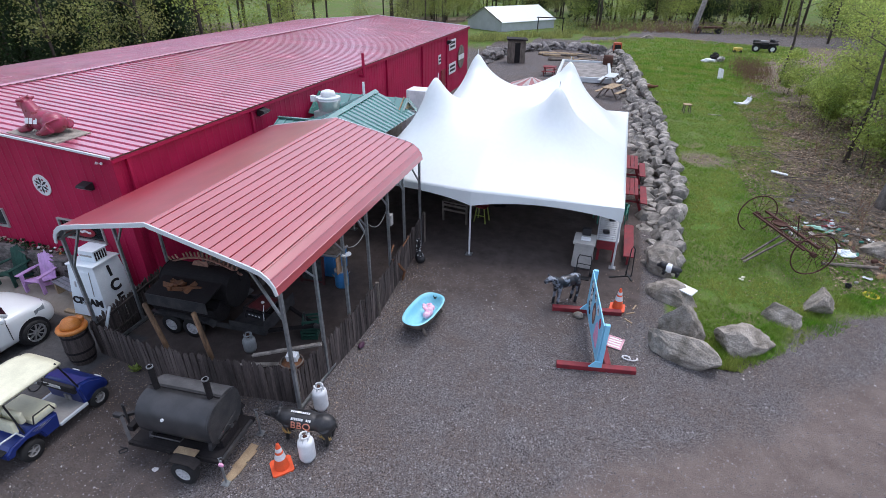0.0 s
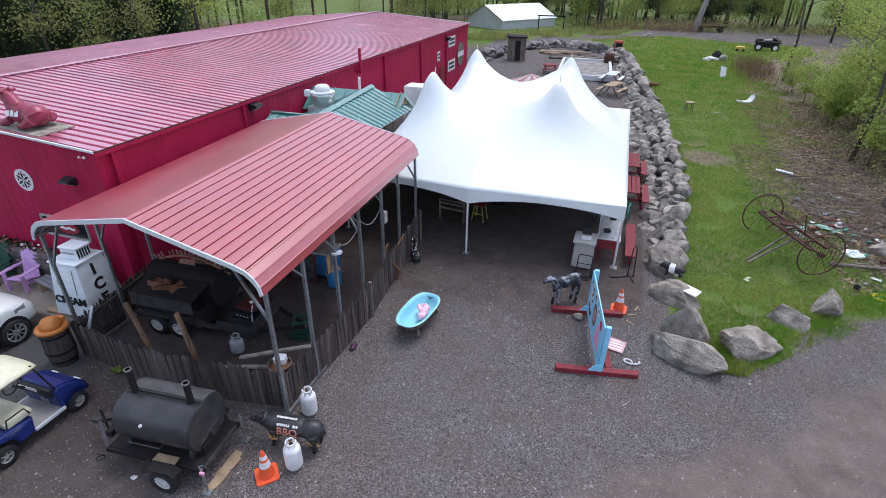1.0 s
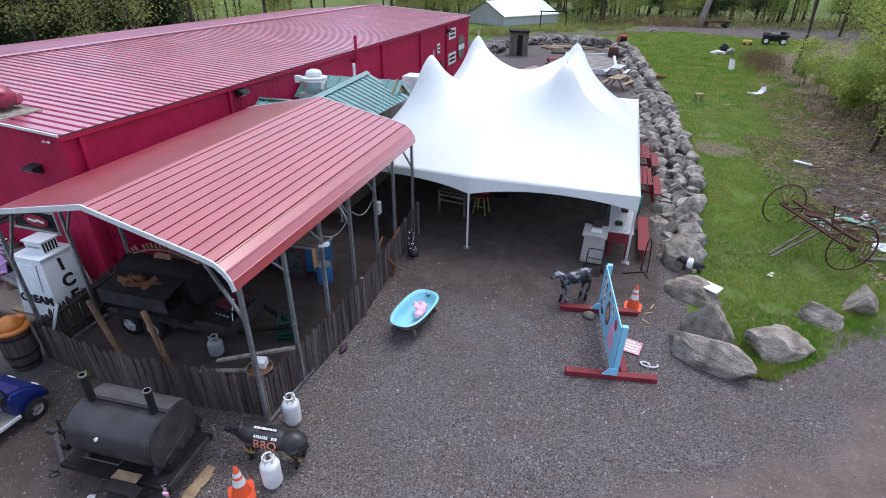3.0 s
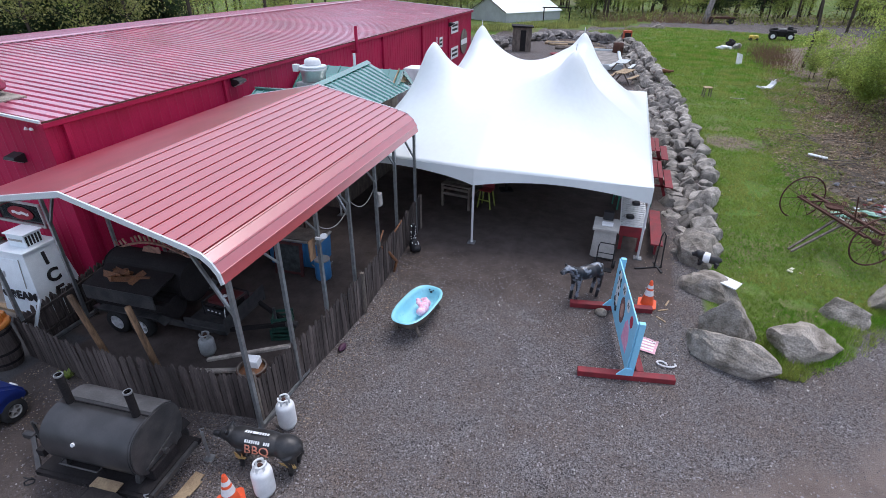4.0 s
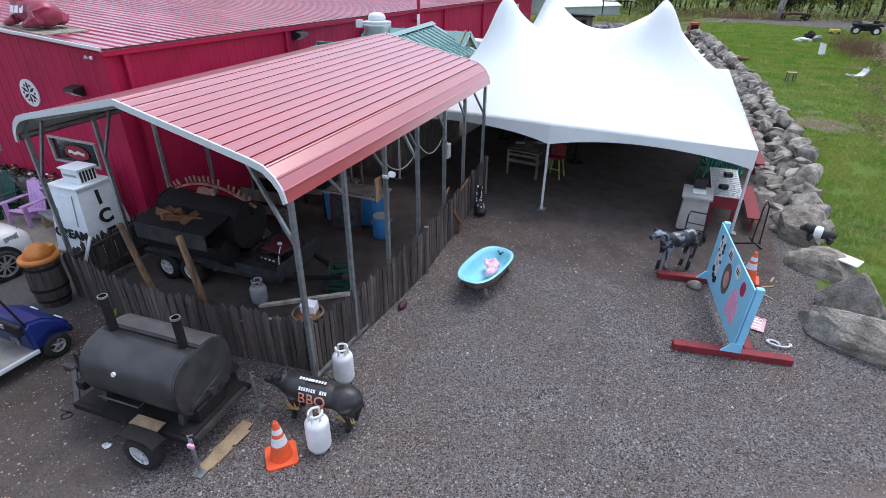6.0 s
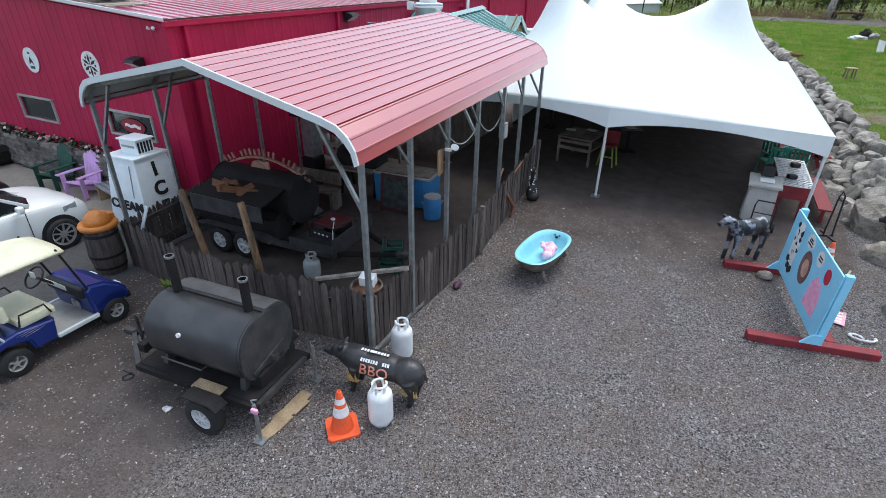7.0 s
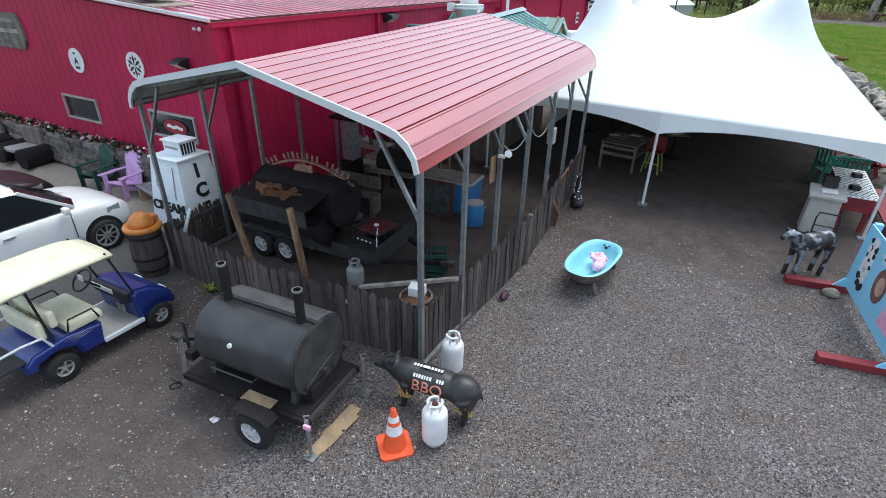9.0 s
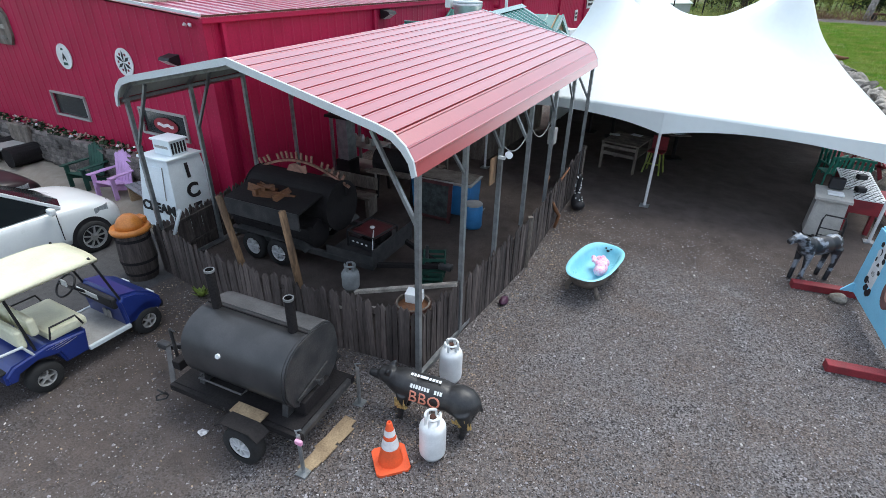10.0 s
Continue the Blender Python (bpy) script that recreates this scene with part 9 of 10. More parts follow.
def build_far_yard():
    x, y = -9.1, 53.0
    o = thing("outhouse", pose(x, y, rest(x, y), 0, 0, 14) @ Matrix.Scale(0.92, 4), "small dark grey board outhouse with flat roof", "shed")
    for k in range(8):
        part("board", box(-0.9 + 0.225 * k, -0.82, 0, -0.685 + 0.225 * k, -0.79, 2.25), M_OLDWOOD, o)
        part("board", box(0.88, -0.8 + 0.2 * k, 0, 0.91, -0.61 + 0.2 * k, 2.25), M_OLDWOOD, o)
    part("back_wall", box(-0.9, 0.77, 0, 0.9, 0.8, 2.25), M_OLDWOOD, o)
    part("side_wall", box(-0.91, -0.8, 0, -0.88, 0.8, 2.25), M_OLDWOOD, o)
    part("roof", prism([(-1.05, 2.26), (1.05, 2.26), (1.05, 2.36), (-1.05, 2.44)], "y", -1.05, 1.0), M_SOOT, o)
    part("door", box(-0.2, -0.84, 0.05, 0.35, -0.815, 2.0), M_SOOT, o, "dark doorway boards")
    x, y = -5.0, 47.0
    p = thing("small_picnic_table", pose(x, y, rest(x, y)), "small plum-red picnic table on gravel", "table")
    part("tabletop", box(-0.55, -0.45, 0.66, 0.55, 0.45, 0.72, 0.02), M_REDWOOD, p)
    for s in (-1, 1):
        part("bench_board", box(-0.55, s * 0.75 - 0.14, 0.38, 0.55, s * 0.75 + 0.14, 0.42), M_REDWOOD, p)
        part("leg", beam((s * 0.4, 0.2, 0.66), (s * 0.4, 0.75, 0), 0.05, 0.09), M_REDWOOD, p)
        part("leg", beam((s * 0.4, -0.2, 0.66), (s * 0.4, -0.75, 0), 0.05, 0.09), M_REDWOOD, p)
        part("stretcher", box(s * 0.4 - 0.03, -0.85, 0.32, s * 0.4 + 0.03, 0.85, 0.38), M_REDWOOD, p)
    # sand pit in a white frame
    s = thing("sand_pit", pose(-2.2, 49.2, rest(-2.2, 49.2), 0, 0, 3), "grey sand pit in a white timber frame", "sand pit")
    part("sand", box(-2.0, -4.4, 0.02, 2.0, 4.4, 0.22), mat("grey_sand", (0.3, 0.28, 0.26), 0.95, var=0.2, scale=2, fine=30, bump=0.5), s)
    for a in (-1, 1):
        part("side_board", box(a * 2.1 - 0.12, -4.6, 0, a * 2.1 + 0.12, 4.6, 0.4, 0.01), M_TRIM, s)
        part("end_board", box(-2.0, a * 4.5 - 0.12, 0, 2.0, a * 4.5 + 0.12, 0.395, 0.01), M_TRIM, s)
    for k, (x, y, a) in enumerate(((0.2, 44.5, 80), (0.4, 40.0, 70))):
        t = thing("picnic_table", pose(x, y, rest(min(x, -1), y), 0, 0, a), "weathered board picnic table beside the stone wall", "table", "picnic tables")
        mt = M_TRIM if k == 0 else M_PALEWOOD
        for i in range(5):
            part("board", box(-1.0, -0.4 + 0.16 * i, 0.72, 1.0, -0.26 + 0.16 * i, 0.76), mt, t)
        for sgn in (-1, 1):
            part("bench_board", box(-1.0, sgn * 0.72 - 0.13, 0.42, 1.0, sgn * 0.72 + 0.13, 0.46), mt, t)
            for xx in (-0.75, 0.75):
                part("leg", beam((xx, sgn * 0.25, 0.72), (xx, sgn * 0.75, 0), 0.05, 0.09), M_OLDWOOD, t)
    um = thing("striped_umbrella", pose(-4.4, 33.5, rest(-4.4, 33.5)) @ Matrix.Scale(0.88, 4), "red and white striped garden umbrella behind the tent", "umbrella")
    part("pole", bar((0, 0, 0), (0, 0, 2.35), 0.025, 8), M_ALLOY, um)
    stripe = [mat("umbrella_red", (0.4, 0.17, 0.17), 0.8), mat("umbrella_white", (0.5, 0.46, 0.44), 0.8)]
    for k in range(16):
        a0, a1 = 2 * math.pi * k / 16, 2 * math.pi * (k + 1) / 16
        bm = bmesh.new()
        v = [bm.verts.new(p) for p in ((0, 0, 2.4), (1.5 * math.cos(a0), 1.5 * math.sin(a0), 1.9), (1.5 * math.cos(a1), 1.5 * math.sin(a1), 1.9), (0, 0, 2.385), (1.5 * math.cos(a0), 1.5 * math.sin(a0), 1.885), (1.5 * math.cos(a1), 1.5 * math.sin(a1), 1.885))]
        bm.faces.new(v[:3])
        bm.faces.new(v[:2:-1])
        bm.faces.new((v[1], v[4], v[5], v[2]))
        part("canopy_panel", bm, stripe[k % 2], um)
    # logs and stones in front of the far arm of the wall
    rnd = random.Random(17)
    for k in range(20):
        x, y = rnd.uniform(-7.2, -2.2), rnd.uniform(55, 60)
        single("firewood_log", bar((-0.9, 0, 0.13), (0.9, 0, 0.13), 0.12, 8), M_OLDWOOD if k % 2 else M_PALEWOOD, "weathered log lying before the stone wall", "log", group="logs before the wall", at=pose(x, y, rest(x, y), 0, 0, rnd.uniform(-30, 20)))


build_far_yard()


def build_white_barn():
    # local x from the near corner along the gable, local y along the side wall
    b = thing("white_barn", pose(-15.05, 73.3, 0.9, 0, 0, -34), "pale metal barn with a low white roof", "building")
    w, l, e, r = 7.0, 10.4, 1.35, 3.0
    pale = mat("pale_grey_siding", (0.5, 0.53, 0.55), 0.6, var=0.06, scale=1, fine=9)
    for x in (-w, 0):
        part("side_wall", box(x - 0.04, 0, -0.6, x + 0.04, l, e), pale, b)
    for y in (0, l):
        part("gable_wall", prism([(-w, -0.6), (0, -0.6), (0, e), (-w / 2, r), (-w, e)], "y", y - 0.04, y + 0.04), pale, b)
    for s in (-1, 1):
        part("roof_slope", prism([(-w / 2, r + 0.1), (-w / 2 + s * (w / 2 + 0.2), e + 0.0), (-w / 2 + s * (w / 2 + 0.2), e - 0.08), (-w / 2, r + 0.02)], "y", -0.2, l + 0.2), M_TENT, b, "white metal roof")
    part("rake_edge", beam((0.2, -0.22, e), (-w / 2, -0.22, r + 0.06), 0.04, 0.1), M_OLDWOOD, b)
    part("rake_edge", beam((-w - 0.2, -0.22, e), (-w / 2, -0.22, r + 0.06), 0.04, 0.1), M_OLDWOOD, b)
    fr = thing("timber_frame", pose(-8.6, 73, gz(-8.6, 73)), "dark open timber frame beside the track", "frame")
    for x in (-1.6, 1.6):
        part("upright", box(x - 0.06, -0.06, 0, x + 0.06, 0.06, 1.9), M_SOOT, fr)
    part("lintel", box(-1.8, -0.06, 1.9, 1.8, 0.06, 2.02), M_SOOT, fr)
    x, y = -12.9, 80.5
    build_car(pose(x, y, gz(x, y), 0, 0, -70), M_CARWHITE, "white car parked near the pale barn", 0.0)
    rb = thing("red_bench", pose(11.0, 80.0, gz(11.0, 80.0), 0, 0, 4), "low rusty brown trailer beside the far track", "trailer")
    part("deck", box(-1.6, -0.6, 0.6, 1.6, 0.6, 0.8, 0.03), M_BROWNRUST, rb)
    for xx in (-1.2, 1.2):
        part("wheel", bar((xx, -0.7, 0.32), (xx, 0.7, 0.32), 0.32, 14), M_TYRE, rb)


build_white_barn()


# ---- trees and woods ----
def add_leaf(bm, c, s, rnd):
    m = Euler((rnd.uniform(-1.2, 1.2), rnd.uniform(-1.2, 1.2), rnd.uniform(0, 6.3))).to_matrix()
    pts = [(-s, 0, 0), (0, -s * 0.55, s * 0.12), (s, 0, 0), (0, s * 0.55, s * 0.12)]
    bm.faces.new([bm.verts.new(c + m @ Vector(p)) for p in pts])


def tree_meshes(seed, h, spread_r, leaves, leaf, crown_from, clump, bark=None, leaf_mat_=None, lean=0.0, fork=9, trunk=0.02):
    """Meshes of a trunk with limbs, and of a crown of leaf clumps with gaps."""
    rnd = random.Random(seed)
    tb = bmesh.new()
    top = Vector((lean * h, 0, h * 0.92))
    bend = [Vector((0, 0, -0.15)), Vector((rnd.uniform(-0.15, 0.15), rnd.uniform(-0.15, 0.15), h * 0.35)), Vector((lean * h * 0.6 + rnd.uniform(-0.3, 0.3), rnd.uniform(-0.3, 0.3), h * 0.65)), top]
    add_tube(tb, bend, [h * trunk, h * trunk * 0.8, h * trunk * 0.5, h * trunk * 0.12], 9)
    tips = []
    for k in range(fork):
        t = mix(crown_from, 0.92, k / max(1, fork - 1))
        a = k * 2.4 + rnd.uniform(-0.4, 0.4)
        base = bend[1].lerp(top, clamp((t - 0.3) / 0.65))
        reach = spread_r * (1 - 0.55 * abs(t - 0.6) / 0.4) * rnd.uniform(0.6, 1.1)
        mid = base + Vector((math.cos(a) * reach * 0.5, math.sin(a) * reach * 0.5, reach * 0.28))
        end = base + Vector((math.cos(a) * reach, math.sin(a) * reach, reach * rnd.uniform(0.3, 0.7)))
        add_tube(tb, [base, mid, end], [h * trunk * 0.36, h * trunk * 0.2, h * trunk * 0.06], 6)
        tips += [mid.lerp(end, 0.4), end]
        for j in range(3):
            q = mid.lerp(end, rnd.uniform(0.1, 0.9))
            d = Vector((rnd.uniform(-1, 1), rnd.uniform(-1, 1), rnd.uniform(-0.1, 0.9))) * reach * 0.4
            add_tube(tb, [q, q + d], [h * trunk * 0.12, h * trunk * 0.03], 5)
            tips.append(q + d)
    tips.append(top)
    cb = bmesh.new()
    per = max(4, leaves // len(tips))
    for p in tips:
        for _ in range(per):
            d = Vector((rnd.gauss(0, 1), rnd.gauss(0, 1), rnd.gauss(0, 0.65))) * clump * 0.55
            add_leaf(cb, p + d, leaf * rnd.uniform(0.6, 1.3), rnd)
    return link_mesh("trunk", tb, bark or M_BARK, smooth=True), link_mesh("crown", cb, leaf_mat_ or M_LEAF)


def conifer_meshes(seed, h, r):
    rnd = random.Random(seed)
    tb = bar((0, 0, -0.2), (0, 0, h), h * 0.016, 8, 0.02)
    cb = bmesh.new()
    tiers = int(h * 2.4)
    for k in range(tiers):
        t = k / tiers
        z = h * (0.16 + 0.84 * t)
        rr = r * (1 - t) ** 0.8 * rnd.uniform(0.75, 1.15)
        n = max(4, int(9 * (1 - t)) + 3)
        for j in range(n):
            a = 2 * math.pi * j / n + rnd.uniform(-0.3, 0.3)
            for q in range(5):
                f = (q + 0.6) / 5
                c = Vector((math.cos(a) * rr * f, math.sin(a) * rr * f, z - rr * 0.35 * f))
                for _ in range(5):
                    add_leaf(cb, c + Vector((rnd.gauss(0, 0.18), rnd.gauss(0, 0.18), rnd.gauss(0, 0.14))), 0.14 * rnd.uniform(0.6, 1.2), rnd)
    return link_mesh("trunk", tb, M_BARK), link_mesh("crown", cb, M_LEAF_DARK)


def plant(meshes, at, name, label, group):
    t = thing(name, at, label, "tree", group)
    for nm, me in zip(("trunk", "crown"), meshes):
        o = new(nm, me)
        o.parent = t
    return t


def build_trees():
    rnd = random.Random(77)
    # leafy young maples at the edge of the lawn, in leaf from the ground up
    near = [tree_meshes(101 + k, 7.0, 2.7, 4600, 0.075, 0.1, 0.72, fork=17, trunk=0.0125, bark=M_OLDWOOD) for k in range(3)]
    for k, (x, y, s, a) in enumerate(((12.6, 27.4, 0.9, 10), (12.9, 31.0, 0.9, 80), (14.2, 29.4, 1.1, 200), (13.6, 35.6, 1.0, 150), (15.2, 33.4, 1.15, 300), (16.6, 42.0, 1.1, 40), (16.9, 29.6, 1.15, 260), (17.4, 38.0, 1.2, 120), (18.0, 50.0, 1.1, 20), (20.3, 46.0, 1.25, 190), (14.3, 25.4, 0.9, 330))):
        plant(near[k % 3], pose(x, y, gz(x, y), 0, 0, a) @ Matrix.Diagonal((s, s, s, 1)), "maple_tree", "young maple in fresh yellow-green spring leaf", "young maples")
    bush = [tree_meshes(121 + k, 2.3, 1.1, 1900, 0.065, 0.03, 0.42, fork=9, trunk=0.01) for k in range(2)]
    for k in range(24):
        x, y = rnd.uniform(11.4, 15.5), rnd.uniform(25.0, 42)
        s = rnd.uniform(0.6, 1.2)
        plant(bush[k % 2], pose(x, y, gz(x, y), 0, 0, rnd.uniform(0, 360)) @ Matrix.Diagonal((s, s, s, 1)), "maple_sapling", "low leafy maple sapling beside the lawn", "maple saplings")
    # one thick bare trunk close to the road
    tr = thing("bare_tree", pose(10.75, 22.0, gz(10.75, 22.0)), "thick grey bare tree trunk at the lawn's edge", "tree")
    part("trunk", tube([(0, 0, -0.2), (0.05, 0, 1.2), (0.16, 0.05, 3.5), (0.4, 0.1, 7.5)], [0.33, 0.26, 0.23, 0.17], 14), mat("smooth_grey_bark", (0.3, 0.28, 0.26), 0.9, var=0.25, scale=5, fine=40, bump=0.5, stretch=(1, 1, 0.4)), tr, smooth=True)
    thin = tree_meshes(140, 9.0, 1.6, 260, 0.08, 0.6, 0.5, fork=7, trunk=0.013)
    for x, y, s in ((12.3, 46.0, 0.9), (10.95, 27.0, 0.8), (17.5, 24.5, 1.0), (14.0, 24.0, 0.8)):
        plant(thin, pose(x, y, gz(x, y), 0, 0, 20 * s) @ Matrix.Diagonal((s, s, s, 1)), "thin_tree", "thin bare young tree with a few leaves", "thin trees")
    # far woods: mixed bare, budding and dark trees
    bud = [tree_meshes(160 + k, 13.0, 3.2, 2600, 0.11, 0.14, 1.4, fork=11, trunk=0.011, leaf_mat_=(M_LEAF_PALE, M_LEAF, M_LEAF_PALE)[k]) for k in range(3)]
    low = [tree_meshes(170 + k, 5.0, 1.9, 1500, 0.09, 0.06, 1.1, fork=10, trunk=0.009, leaf_mat_=(M_LEAF_PALE, M_LEAF)[k]) for k in range(2)]
    con = [conifer_meshes(180 + k, 12.0, 2.6) for k in range(2)]
    spots = []
    for k in range(84):
        x, y = rnd.uniform(-62, -31), rnd.uniform(8, 66)
        spots.append((x, y, "c" if rnd.random() < (0.62 if y < 44 else 0.15) else "b"))
    for k in range(14):
        spots.append((rnd.uniform(-42, -31), rnd.uniform(26, 70), "l"))
    for k in range(110):
        x = rnd.uniform(-42, 40)
        y = 82 + rnd.uniform(0, 34) + 0.12 * abs(x)
        if -24 < x < -5 and y < 96:
            y += 18
        dark = 3 < x < 17
        spots.append((x, y, "c" if rnd.random() < (0.55 if dark else 0.08) else "b"))
    for k in range(70):
        x = rnd.uniform(-36, 36)
        y = 84 + rnd.uniform(0, 16)
        if -22 < x < -8:
            y += 12
        spots.append((x, y, "l"))
    for k in range(26):
        spots.append((rnd.uniform(22, 45), rnd.uniform(34, 84), "b" if k % 2 else "l"))
    for k in range(22):
        spots.append((rnd.uniform(-31, -24), rnd.uniform(62, 92), "b" if k % 2 else "l"))
    label = {"c": "tall dark conifer in the wood", "b": "tall thin woodland tree in spring bud", "l": "low pale green understory tree in the wood"}
    name = {"c": "conifer", "b": "woodland_tree", "l": "understory_tree"}
    for x, y, kind in spots:
        s = rnd.uniform(0.7, 1.25)
        me = con[rnd.randrange(2)] if kind == "c" else bud[rnd.randrange(3)] if kind == "b" else low[rnd.randrange(2)]
        plant(me, pose(x, y, gz(x, y), 0, 0, rnd.uniform(0, 360)) @ Matrix.Diagonal((s, s, s, 1)), name[kind], label[kind], "trees of the far wood")
    big = thing("pale_tree", pose(9.3, 79.5, gz(9.3, 79.5)), "thick pale leaning tree trunk beside the far track", "tree")
    part("trunk", tube([(0, 0, -0.2), (0.1, 0, 1.5), (0.55, 0, 4.0), (1.2, 0, 8.0)], [0.42, 0.34, 0.3, 0.25], 12), mat("pale_bark", (0.42, 0.39, 0.36), 0.9, var=0.25, scale=4, fine=30, bump=0.5), big, smooth=True)


build_trees()


def build_brush():
    """Low brush and saplings, and dry brambles by the lawn."""
    rnd = random.Random(55)
    bm = bmesh.new()
    for k in range(11000):
        if k < 4800:
            x, y = rnd.uniform(-9, 40), 78.5 + rnd.uniform(0, 12)
        elif k < 6800:
            x, y = rnd.uniform(-34, -26), rnd.uniform(5, 70)
        else:
            x, y = rnd.uniform(10.3, 20), rnd.uniform(24, 46)
        s = 0.16 if k < 6800 else 0.06
        add_leaf(bm, Vector((x, y, gz(x, y) + abs(rnd.gauss(0, 0.6 if k < 6800 else 0.4)))), s * rnd.uniform(0.5, 1.4), rnd)
    single("undergrowth", bm, M_LEAF_PALE, "low green undergrowth at the edge of the wood", "undergrowth", kind="stuff")
    bb = bmesh.new()
    for k in range(520):
        x, y = rnd.gauss(10.7, 0.8), rnd.gauss(48.5, 2.6)
        add_bar(bb, (x, y, gz(x, y)), (x + rnd.uniform(-0.3, 0.3), y + rnd.uniform(-0.3, 0.3), gz(x, y) + rnd.uniform(0.5, 1.3)), 0.012, 4, 0.004)
    for k in range(300):
        x, y = rnd.uniform(9.0, 15), rnd.uniform(18, 36)
        add_bar(bb, (x, y, gz(x, y)), (x + rnd.uniform(-0.3, 0.3), y + rnd.uniform(-0.3, 0.3), gz(x, y) + rnd.uniform(0.3, 0.9)), 0.011, 4, 0.004)
    for k in range(500):
        x, y = rnd.uniform(-4, 10), rnd.uniform(78, 82)
        add_bar(bb, (x, y, gz(x, y)), (x + rnd.uniform(-0.8, 0.8), y + rnd.uniform(-0.5, 0.5), gz(x, y) + rnd.uniform(0.2, 1.4)), 0.025, 4, 0.008)
    single("dry_brambles", bb, mat("red_brown_stems", (0.25, 0.15, 0.09), 0.9), "dry red-brown bramble stems beside the lawn", "brambles", kind="stuff")
    fb = bmesh.new()
    for k in range(34):
        x, y = rnd.uniform(7.8, 12.5), rnd.uniform(17.5, 27)
        a = rnd.uniform(0, 6.3)
        ln = rnd.uniform(0.4, 1.5)
        z = gz(x, y) + 0.05
        add_tube(fb, [(x, y, z), (x + math.cos(a) * ln * 0.5, y + math.sin(a) * ln * 0.5, z + rnd.uniform(0.02, 0.2)), (x + math.cos(a + 0.3) * ln, y + math.sin(a + 0.3) * ln, z + rnd.uniform(0, 0.3))], [0.03, 0.02, 0.008], 5)
    single("fallen_branches", fb, M_OLDWOOD, "fallen grey branches lying in the leaf litter", "branches", kind="stuff")


build_brush()


# ---- what nobody could count: gravel, grass, leaves ----
def scatter(name, kinds, spots, material, label, category):
    """Joins many small meshes; spots: (x, y, z, size, turn, tilt)."""
    V, F = [], []
    for i, (x, y, z, s, a, tilt) in enumerate(spots):
        vs, fs = kinds[i % len(kinds)]
        n = len(V)
        c, sn, ct, st = math.cos(a), math.sin(a), math.cos(tilt), math.sin(tilt)
        for px, py, pz in vs:
            py, pz = py * ct - pz * st, py * st + pz * ct
            V.append((x + (px * c - py * sn) * s, y + (px * sn + py * c) * s, z + pz * s))
        F += [tuple(n + k for k in f) for f in fs]
    me = bpy.data.meshes.new(name)
    me.from_pydata(V, [], F)
    me.materials.append(material)
    tagged(new(name, me), label, category, kind="stuff")


def pebble_kinds():
    rnd = random.Random(1)
    out = []
    for k in range(8):
        vs = [(0.5 * rnd.uniform(0.7, 1.2) * math.cos(a), 0.4 * rnd.uniform(0.7, 1.2) * math.sin(a), rnd.uniform(-0.1, 0.05)) for a in (0.2, 1.3, 2.4, 3.6, 4.9)]
        vs.append((rnd.uniform(-0.1, 0.1), rnd.uniform(-0.1, 0.1), 0.32))
        fs = [(i, (i + 1) % 5, 5) for i in range(5)]
        out.append((vs, fs))
    return out


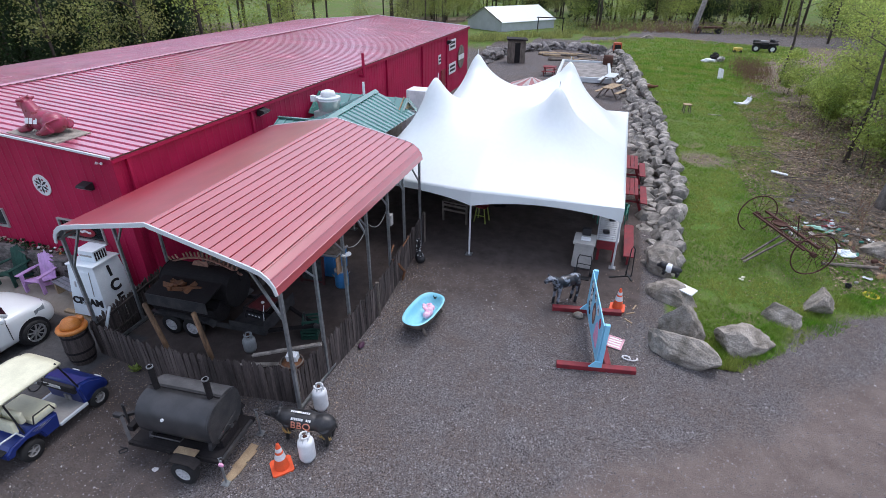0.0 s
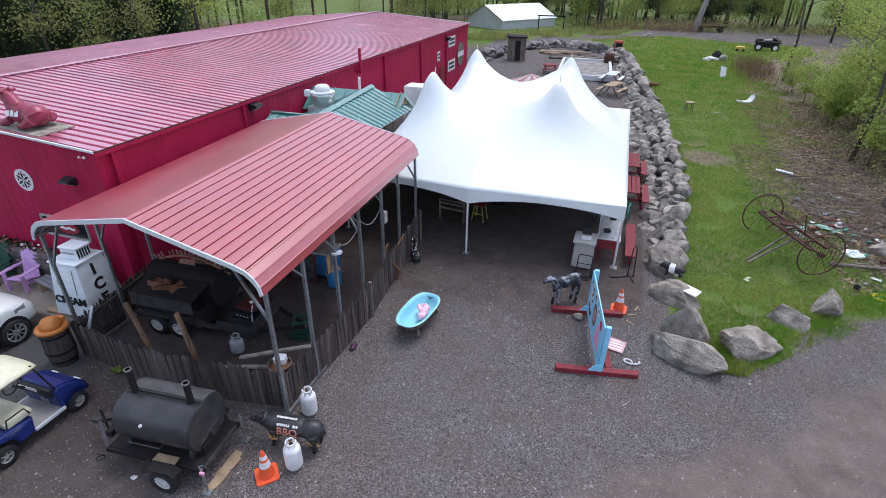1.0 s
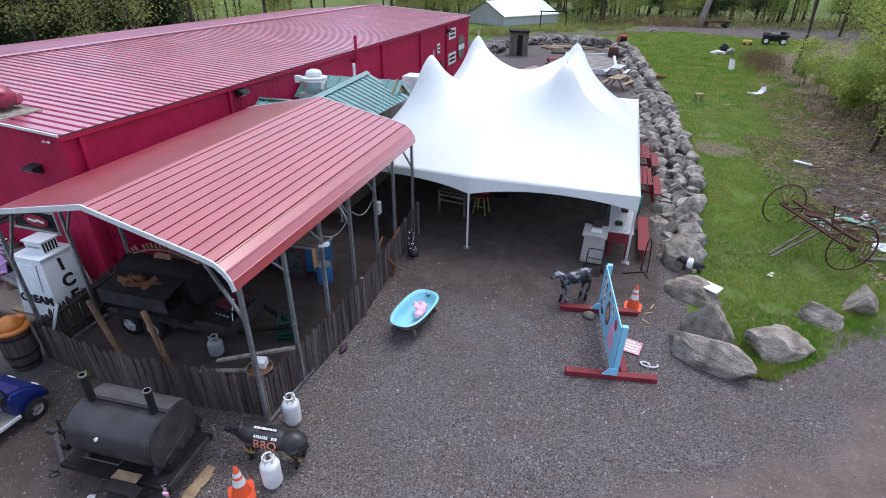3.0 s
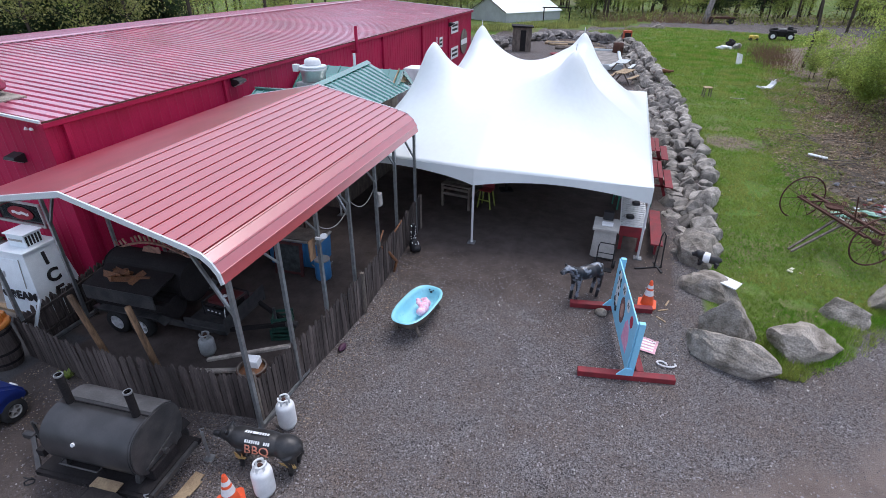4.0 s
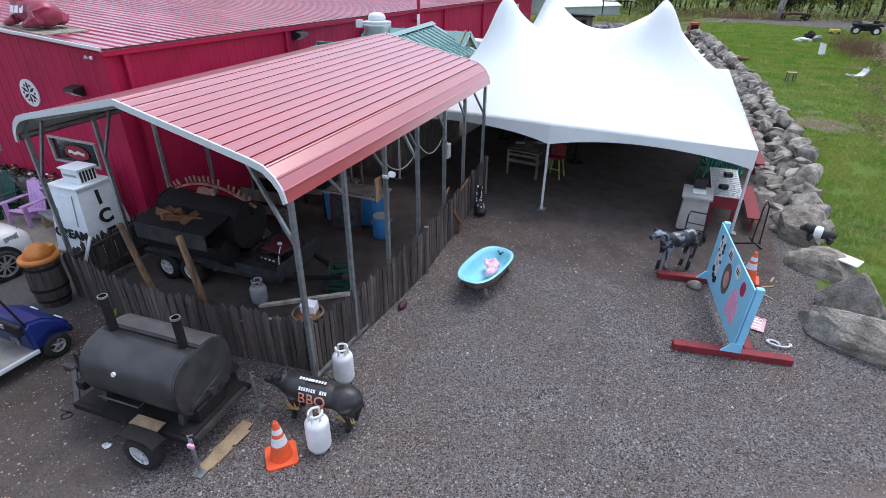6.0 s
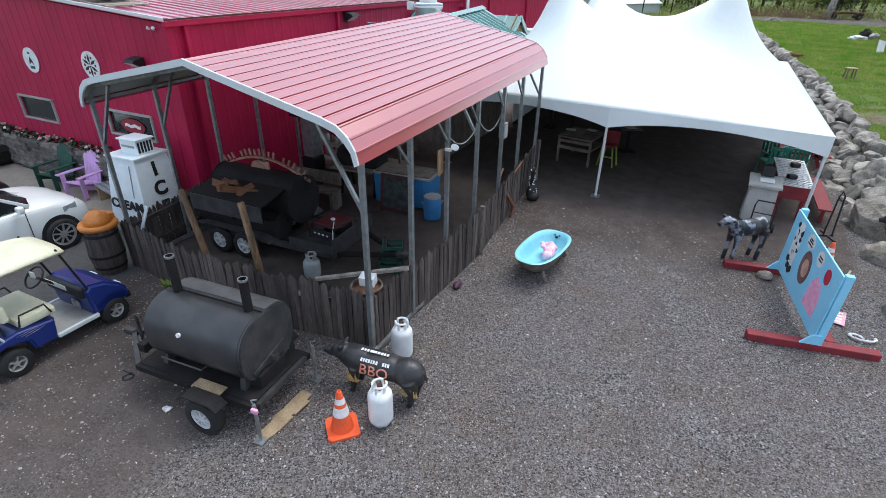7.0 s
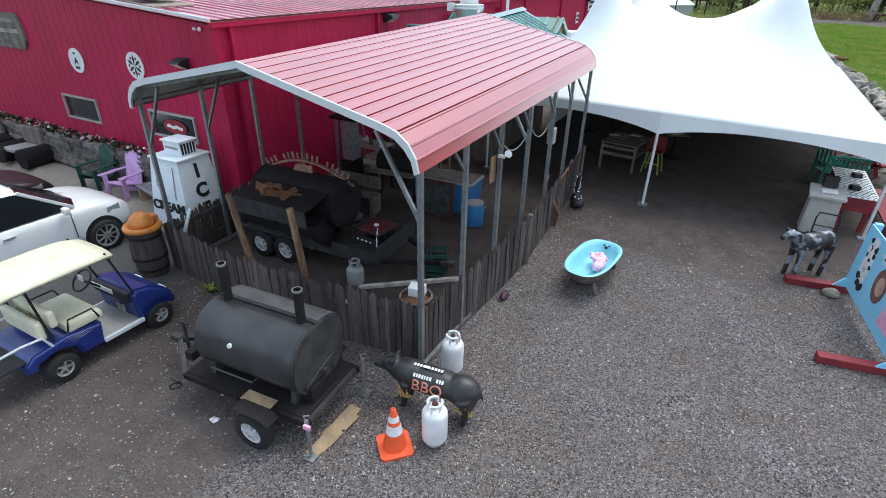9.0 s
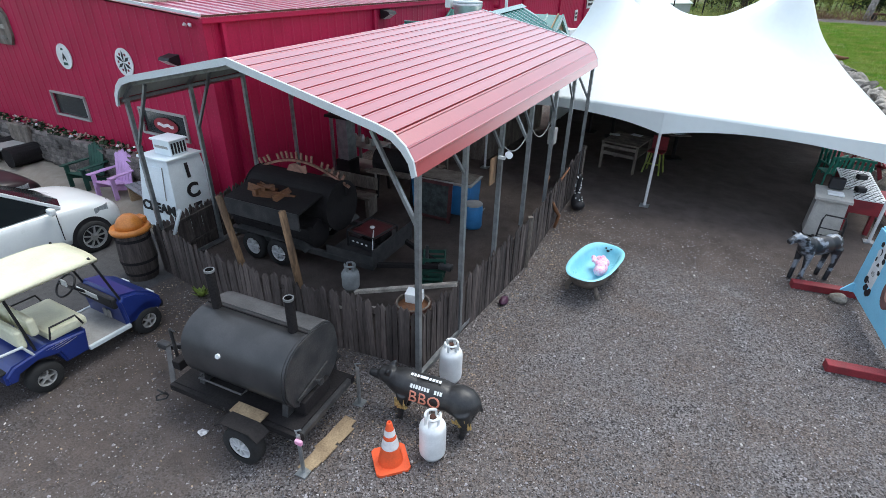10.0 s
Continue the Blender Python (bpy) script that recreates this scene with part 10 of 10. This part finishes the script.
def build_stuff():
    rnd = random.Random(99)
    spots, pale = [], []
    while len(spots) < 64000:
        x, y = rnd.uniform(-9.5, 8.5), -1.5 + 15.7 * rnd.random() ** 0.95
        if y < 2.2 and rnd.random() > (y + 1.5) / 3.7:
            continue
        if x < -4.9 and y > 7:
            continue
        if y > road_edge_y(x) + 0.2 and x > 2.3:
            continue
        if x > 2.5 and rnd.random() < 0.55:
            continue
        if x < -5.6 and rnd.random() < 0.72:
            continue
        if x < 2.4 and y > 11.5 and rnd.random() < (y - 11.5) / 2.2:
            continue
        s = rnd.uniform(0.012, 0.032) if rnd.random() < 0.95 else rnd.uniform(0.034, 0.06)
        t = (x, y, gz(x, y) + s * 0.1, s, rnd.uniform(0, 6.3), rnd.uniform(-0.5, 0.5))
        (pale if rnd.random() < 0.06 else spots).append(t)
    kinds = pebble_kinds()
    scatter("gravel", kinds, spots, M_PEBBLE, "loose grey crushed gravel over the yard", "gravel")
    scatter("pale_gravel", kinds, pale, mat("pale_gravel_stones", (0.5, 0.47, 0.45), 0.9, var=0.15, scale=3, fine=50, island=0.4), "scattered pale stones among the gravel", "gravel")
    # grass: three-blade tufts
    blade = [([(-0.05, 0, 0), (0.05, 0, 0), (0.0, 0.25, 1), (0.2, 0.05, 0), (0.28, 0.0, 0), (0.35, -0.2, 0.8), (-0.25, 0.0, 0), (-0.17, 0.05, 0), (-0.4, 0.15, 0.85)], [(0, 1, 2), (3, 4, 5), (6, 7, 8)])]
    tufts = []
    while len(tufts) < 110000:
        y = 11.2 + 61 * rnd.random() ** 1.9
        head = along(WALL_HEAD, y)
        right = along([(12, 7.7), (16, 9.0), (19, 7.0), (24, 6.8), (30, 9.0), (36, 9.8), (40, 10), (50, 10.5), (56, 13), (60, 17), (72, 19)], y) + 1.7 * noise.noise(Vector((10 * 0.5, y * 0.5, 0)))
        x = rnd.uniform(head - 0.3, right + 0.8)
        if y < road_edge_y(x) - 0.1 + 0.5 * rnd.random() ** 2:
            continue
        if y > along(TRACK, x) - 2.2:
            continue
        n = noise.noise(Vector((x * 0.9, y * 0.9, 3)))
        if y - road_edge_y(x) < 0.9 and rnd.random() > 0.35 + 0.5 * (y - road_edge_y(x)) + 1.2 * n:
            continue
        if n < -0.42 or math.hypot((x - 4.9) / 1.2, (y - 25.4) / 1.0) < 1 + n:
            if rnd.random() < 0.8:
                continue
        s = rnd.uniform(0.05, 0.12) * (1.5 if y < road_edge_y(x) + 1.2 else 1.0) * (1 + clamp((y - 30) / 20))
        tufts.append((x, y, gz(x, y) + 0.06 * noise.noise(Vector((x * 0.5, y * 0.5, 0))) - 0.005, s, rnd.uniform(0, 6.3), rnd.uniform(-0.4, 0.4)))
    scatter("grass", blade, tufts, M_GRASS, "short green lawn grass with worn patches", "grass")
    leaf = [([(-0.5, 0, 0.05), (0, -0.3, 0.15), (0.5, 0, 0.0), (0, 0.3, 0.2)], [(0, 1, 2, 3)])]
    lit = []
    for _ in range(34000):
        x, y = rnd.uniform(6.2, 14.5), rnd.uniform(15.5, 38)
        if y < road_edge_y(x) + 0.4 or (x < 8 and y > 28) or (x < 7.6 and y < 18.5):
            continue
        lit.append((x, y, gz(x, y) + 0.06 * noise.noise(Vector((x * 0.5, y * 0.5, 0))) + 0.01, rnd.uniform(0.06, 0.15), rnd.uniform(0, 6.3), rnd.uniform(-0.5, 0.5)))
    for _ in range(4600):
        a = rnd.random()
        x, y = (rnd.gauss(2.0, 0.35), rnd.uniform(11, 24)) if a < 0.28 else (rnd.uniform(-10, -4), rnd.uniform(5.6, 7.1)) if a < 0.62 else (-4.45 + abs(rnd.gauss(0, 0.4)), rnd.uniform(7.2, 13.5)) if a < 0.85 else (rnd.uniform(-9, -3), rnd.uniform(2.5, 6))
        lit.append((x, y, gz(x, y) + 0.006, rnd.uniform(0.016, 0.042), rnd.uniform(0, 6.3), rnd.uniform(-0.4, 0.4)))
    for _ in range(2600):
        y = 12 + 36 * rnd.random() ** 1.4
        x = rnd.uniform(along(WALL_HEAD, y), 9.5)
        if y < road_edge_y(x) + 0.3:
            continue
        lit.append((x, y, gz(x, y) + 0.06 * noise.noise(Vector((x * 0.5, y * 0.5, 0))) + 0.045, rnd.uniform(0.03, 0.075), rnd.uniform(0, 6.3), rnd.uniform(-0.4, 0.4)))
    twig = [([(-0.5, -0.012, 0.0), (-0.5, 0.012, 0.0), (-0.5, 0, 0.022), (0.1, 0.028, 0.05), (0.1, 0.052, 0.05), (0.1, 0.04, 0.07), (0.5, 0.0, 0.1), (0.5, 0.012, 0.1), (0.5, 0.006, 0.11)],
             [(0, 1, 4, 3), (1, 2, 5, 4), (2, 0, 3, 5), (3, 4, 7, 6), (4, 5, 8, 7), (5, 3, 6, 8)])]
    sticks = []
    for _ in range(850):
        x, y = (rnd.gauss(8.8, 1.2), rnd.gauss(20.8, 2.2)) if rnd.random() < 0.7 else (rnd.uniform(7, 13), rnd.uniform(17, 32))
        if y < road_edge_y(x) + 0.8 or x < 6.6:
            continue
        heap = 0.3 * math.exp(-((x - 9.2) / 1.3) ** 2 - ((y - 21.6) / 1.6) ** 2)
        sticks.append((x, y, gz(x, y) + 0.06 * noise.noise(Vector((x * 0.5, y * 0.5, 0))) + 0.02 + heap * rnd.random(), rnd.uniform(0.25, 0.9), rnd.uniform(0, 6.3), rnd.uniform(-0.5, 0.5)))
    scatter("brushwood", twig, sticks, M_OLDWOOD, "tangle of fallen grey-brown sticks and brush", "brushwood")
    weeds = []
    for _ in range(9000):
        x, y = rnd.uniform(6.8, 14), rnd.uniform(15.5, 40)
        if y < road_edge_y(x) + 0.5 or noise.noise(Vector((x * 0.8, y * 0.8, 9))) < 0.02:
            continue
        weeds.append((x, y, gz(x, y) + 0.06 * noise.noise(Vector((x * 0.5, y * 0.5, 0))), rnd.uniform(0.08, 0.2), rnd.uniform(0, 6.3), rnd.uniform(-0.5, 0.5)))
    for _ in range(9000):
        x, y = rnd.uniform(-17, 1), rnd.uniform(60, 78)
        off = seg_dist(x, y, TRACK)
        if y - 62 + 0.25 * max(0, -x - 6) < 2.6 or not 1.9 < off < 8 or noise.noise(Vector((x * 0.35, y * 0.35, 5))) < -0.1:
            continue
        weeds.append((x, y, gz(x, y), rnd.uniform(0.2, 0.5) * (1.5 if y > along(TRACK, x) else 0.8), rnd.uniform(0, 6.3), rnd.uniform(-0.5, 0.5)))
    scatter("undergrowth", blade, weeds, M_LEAF_PALE, "pale green weeds sprouting through leaf litter", "weeds")
    scatter("leaf_litter", leaf, lit, M_LITTER, "dry brown fallen leaves under the trees", "leaves")


build_stuff()
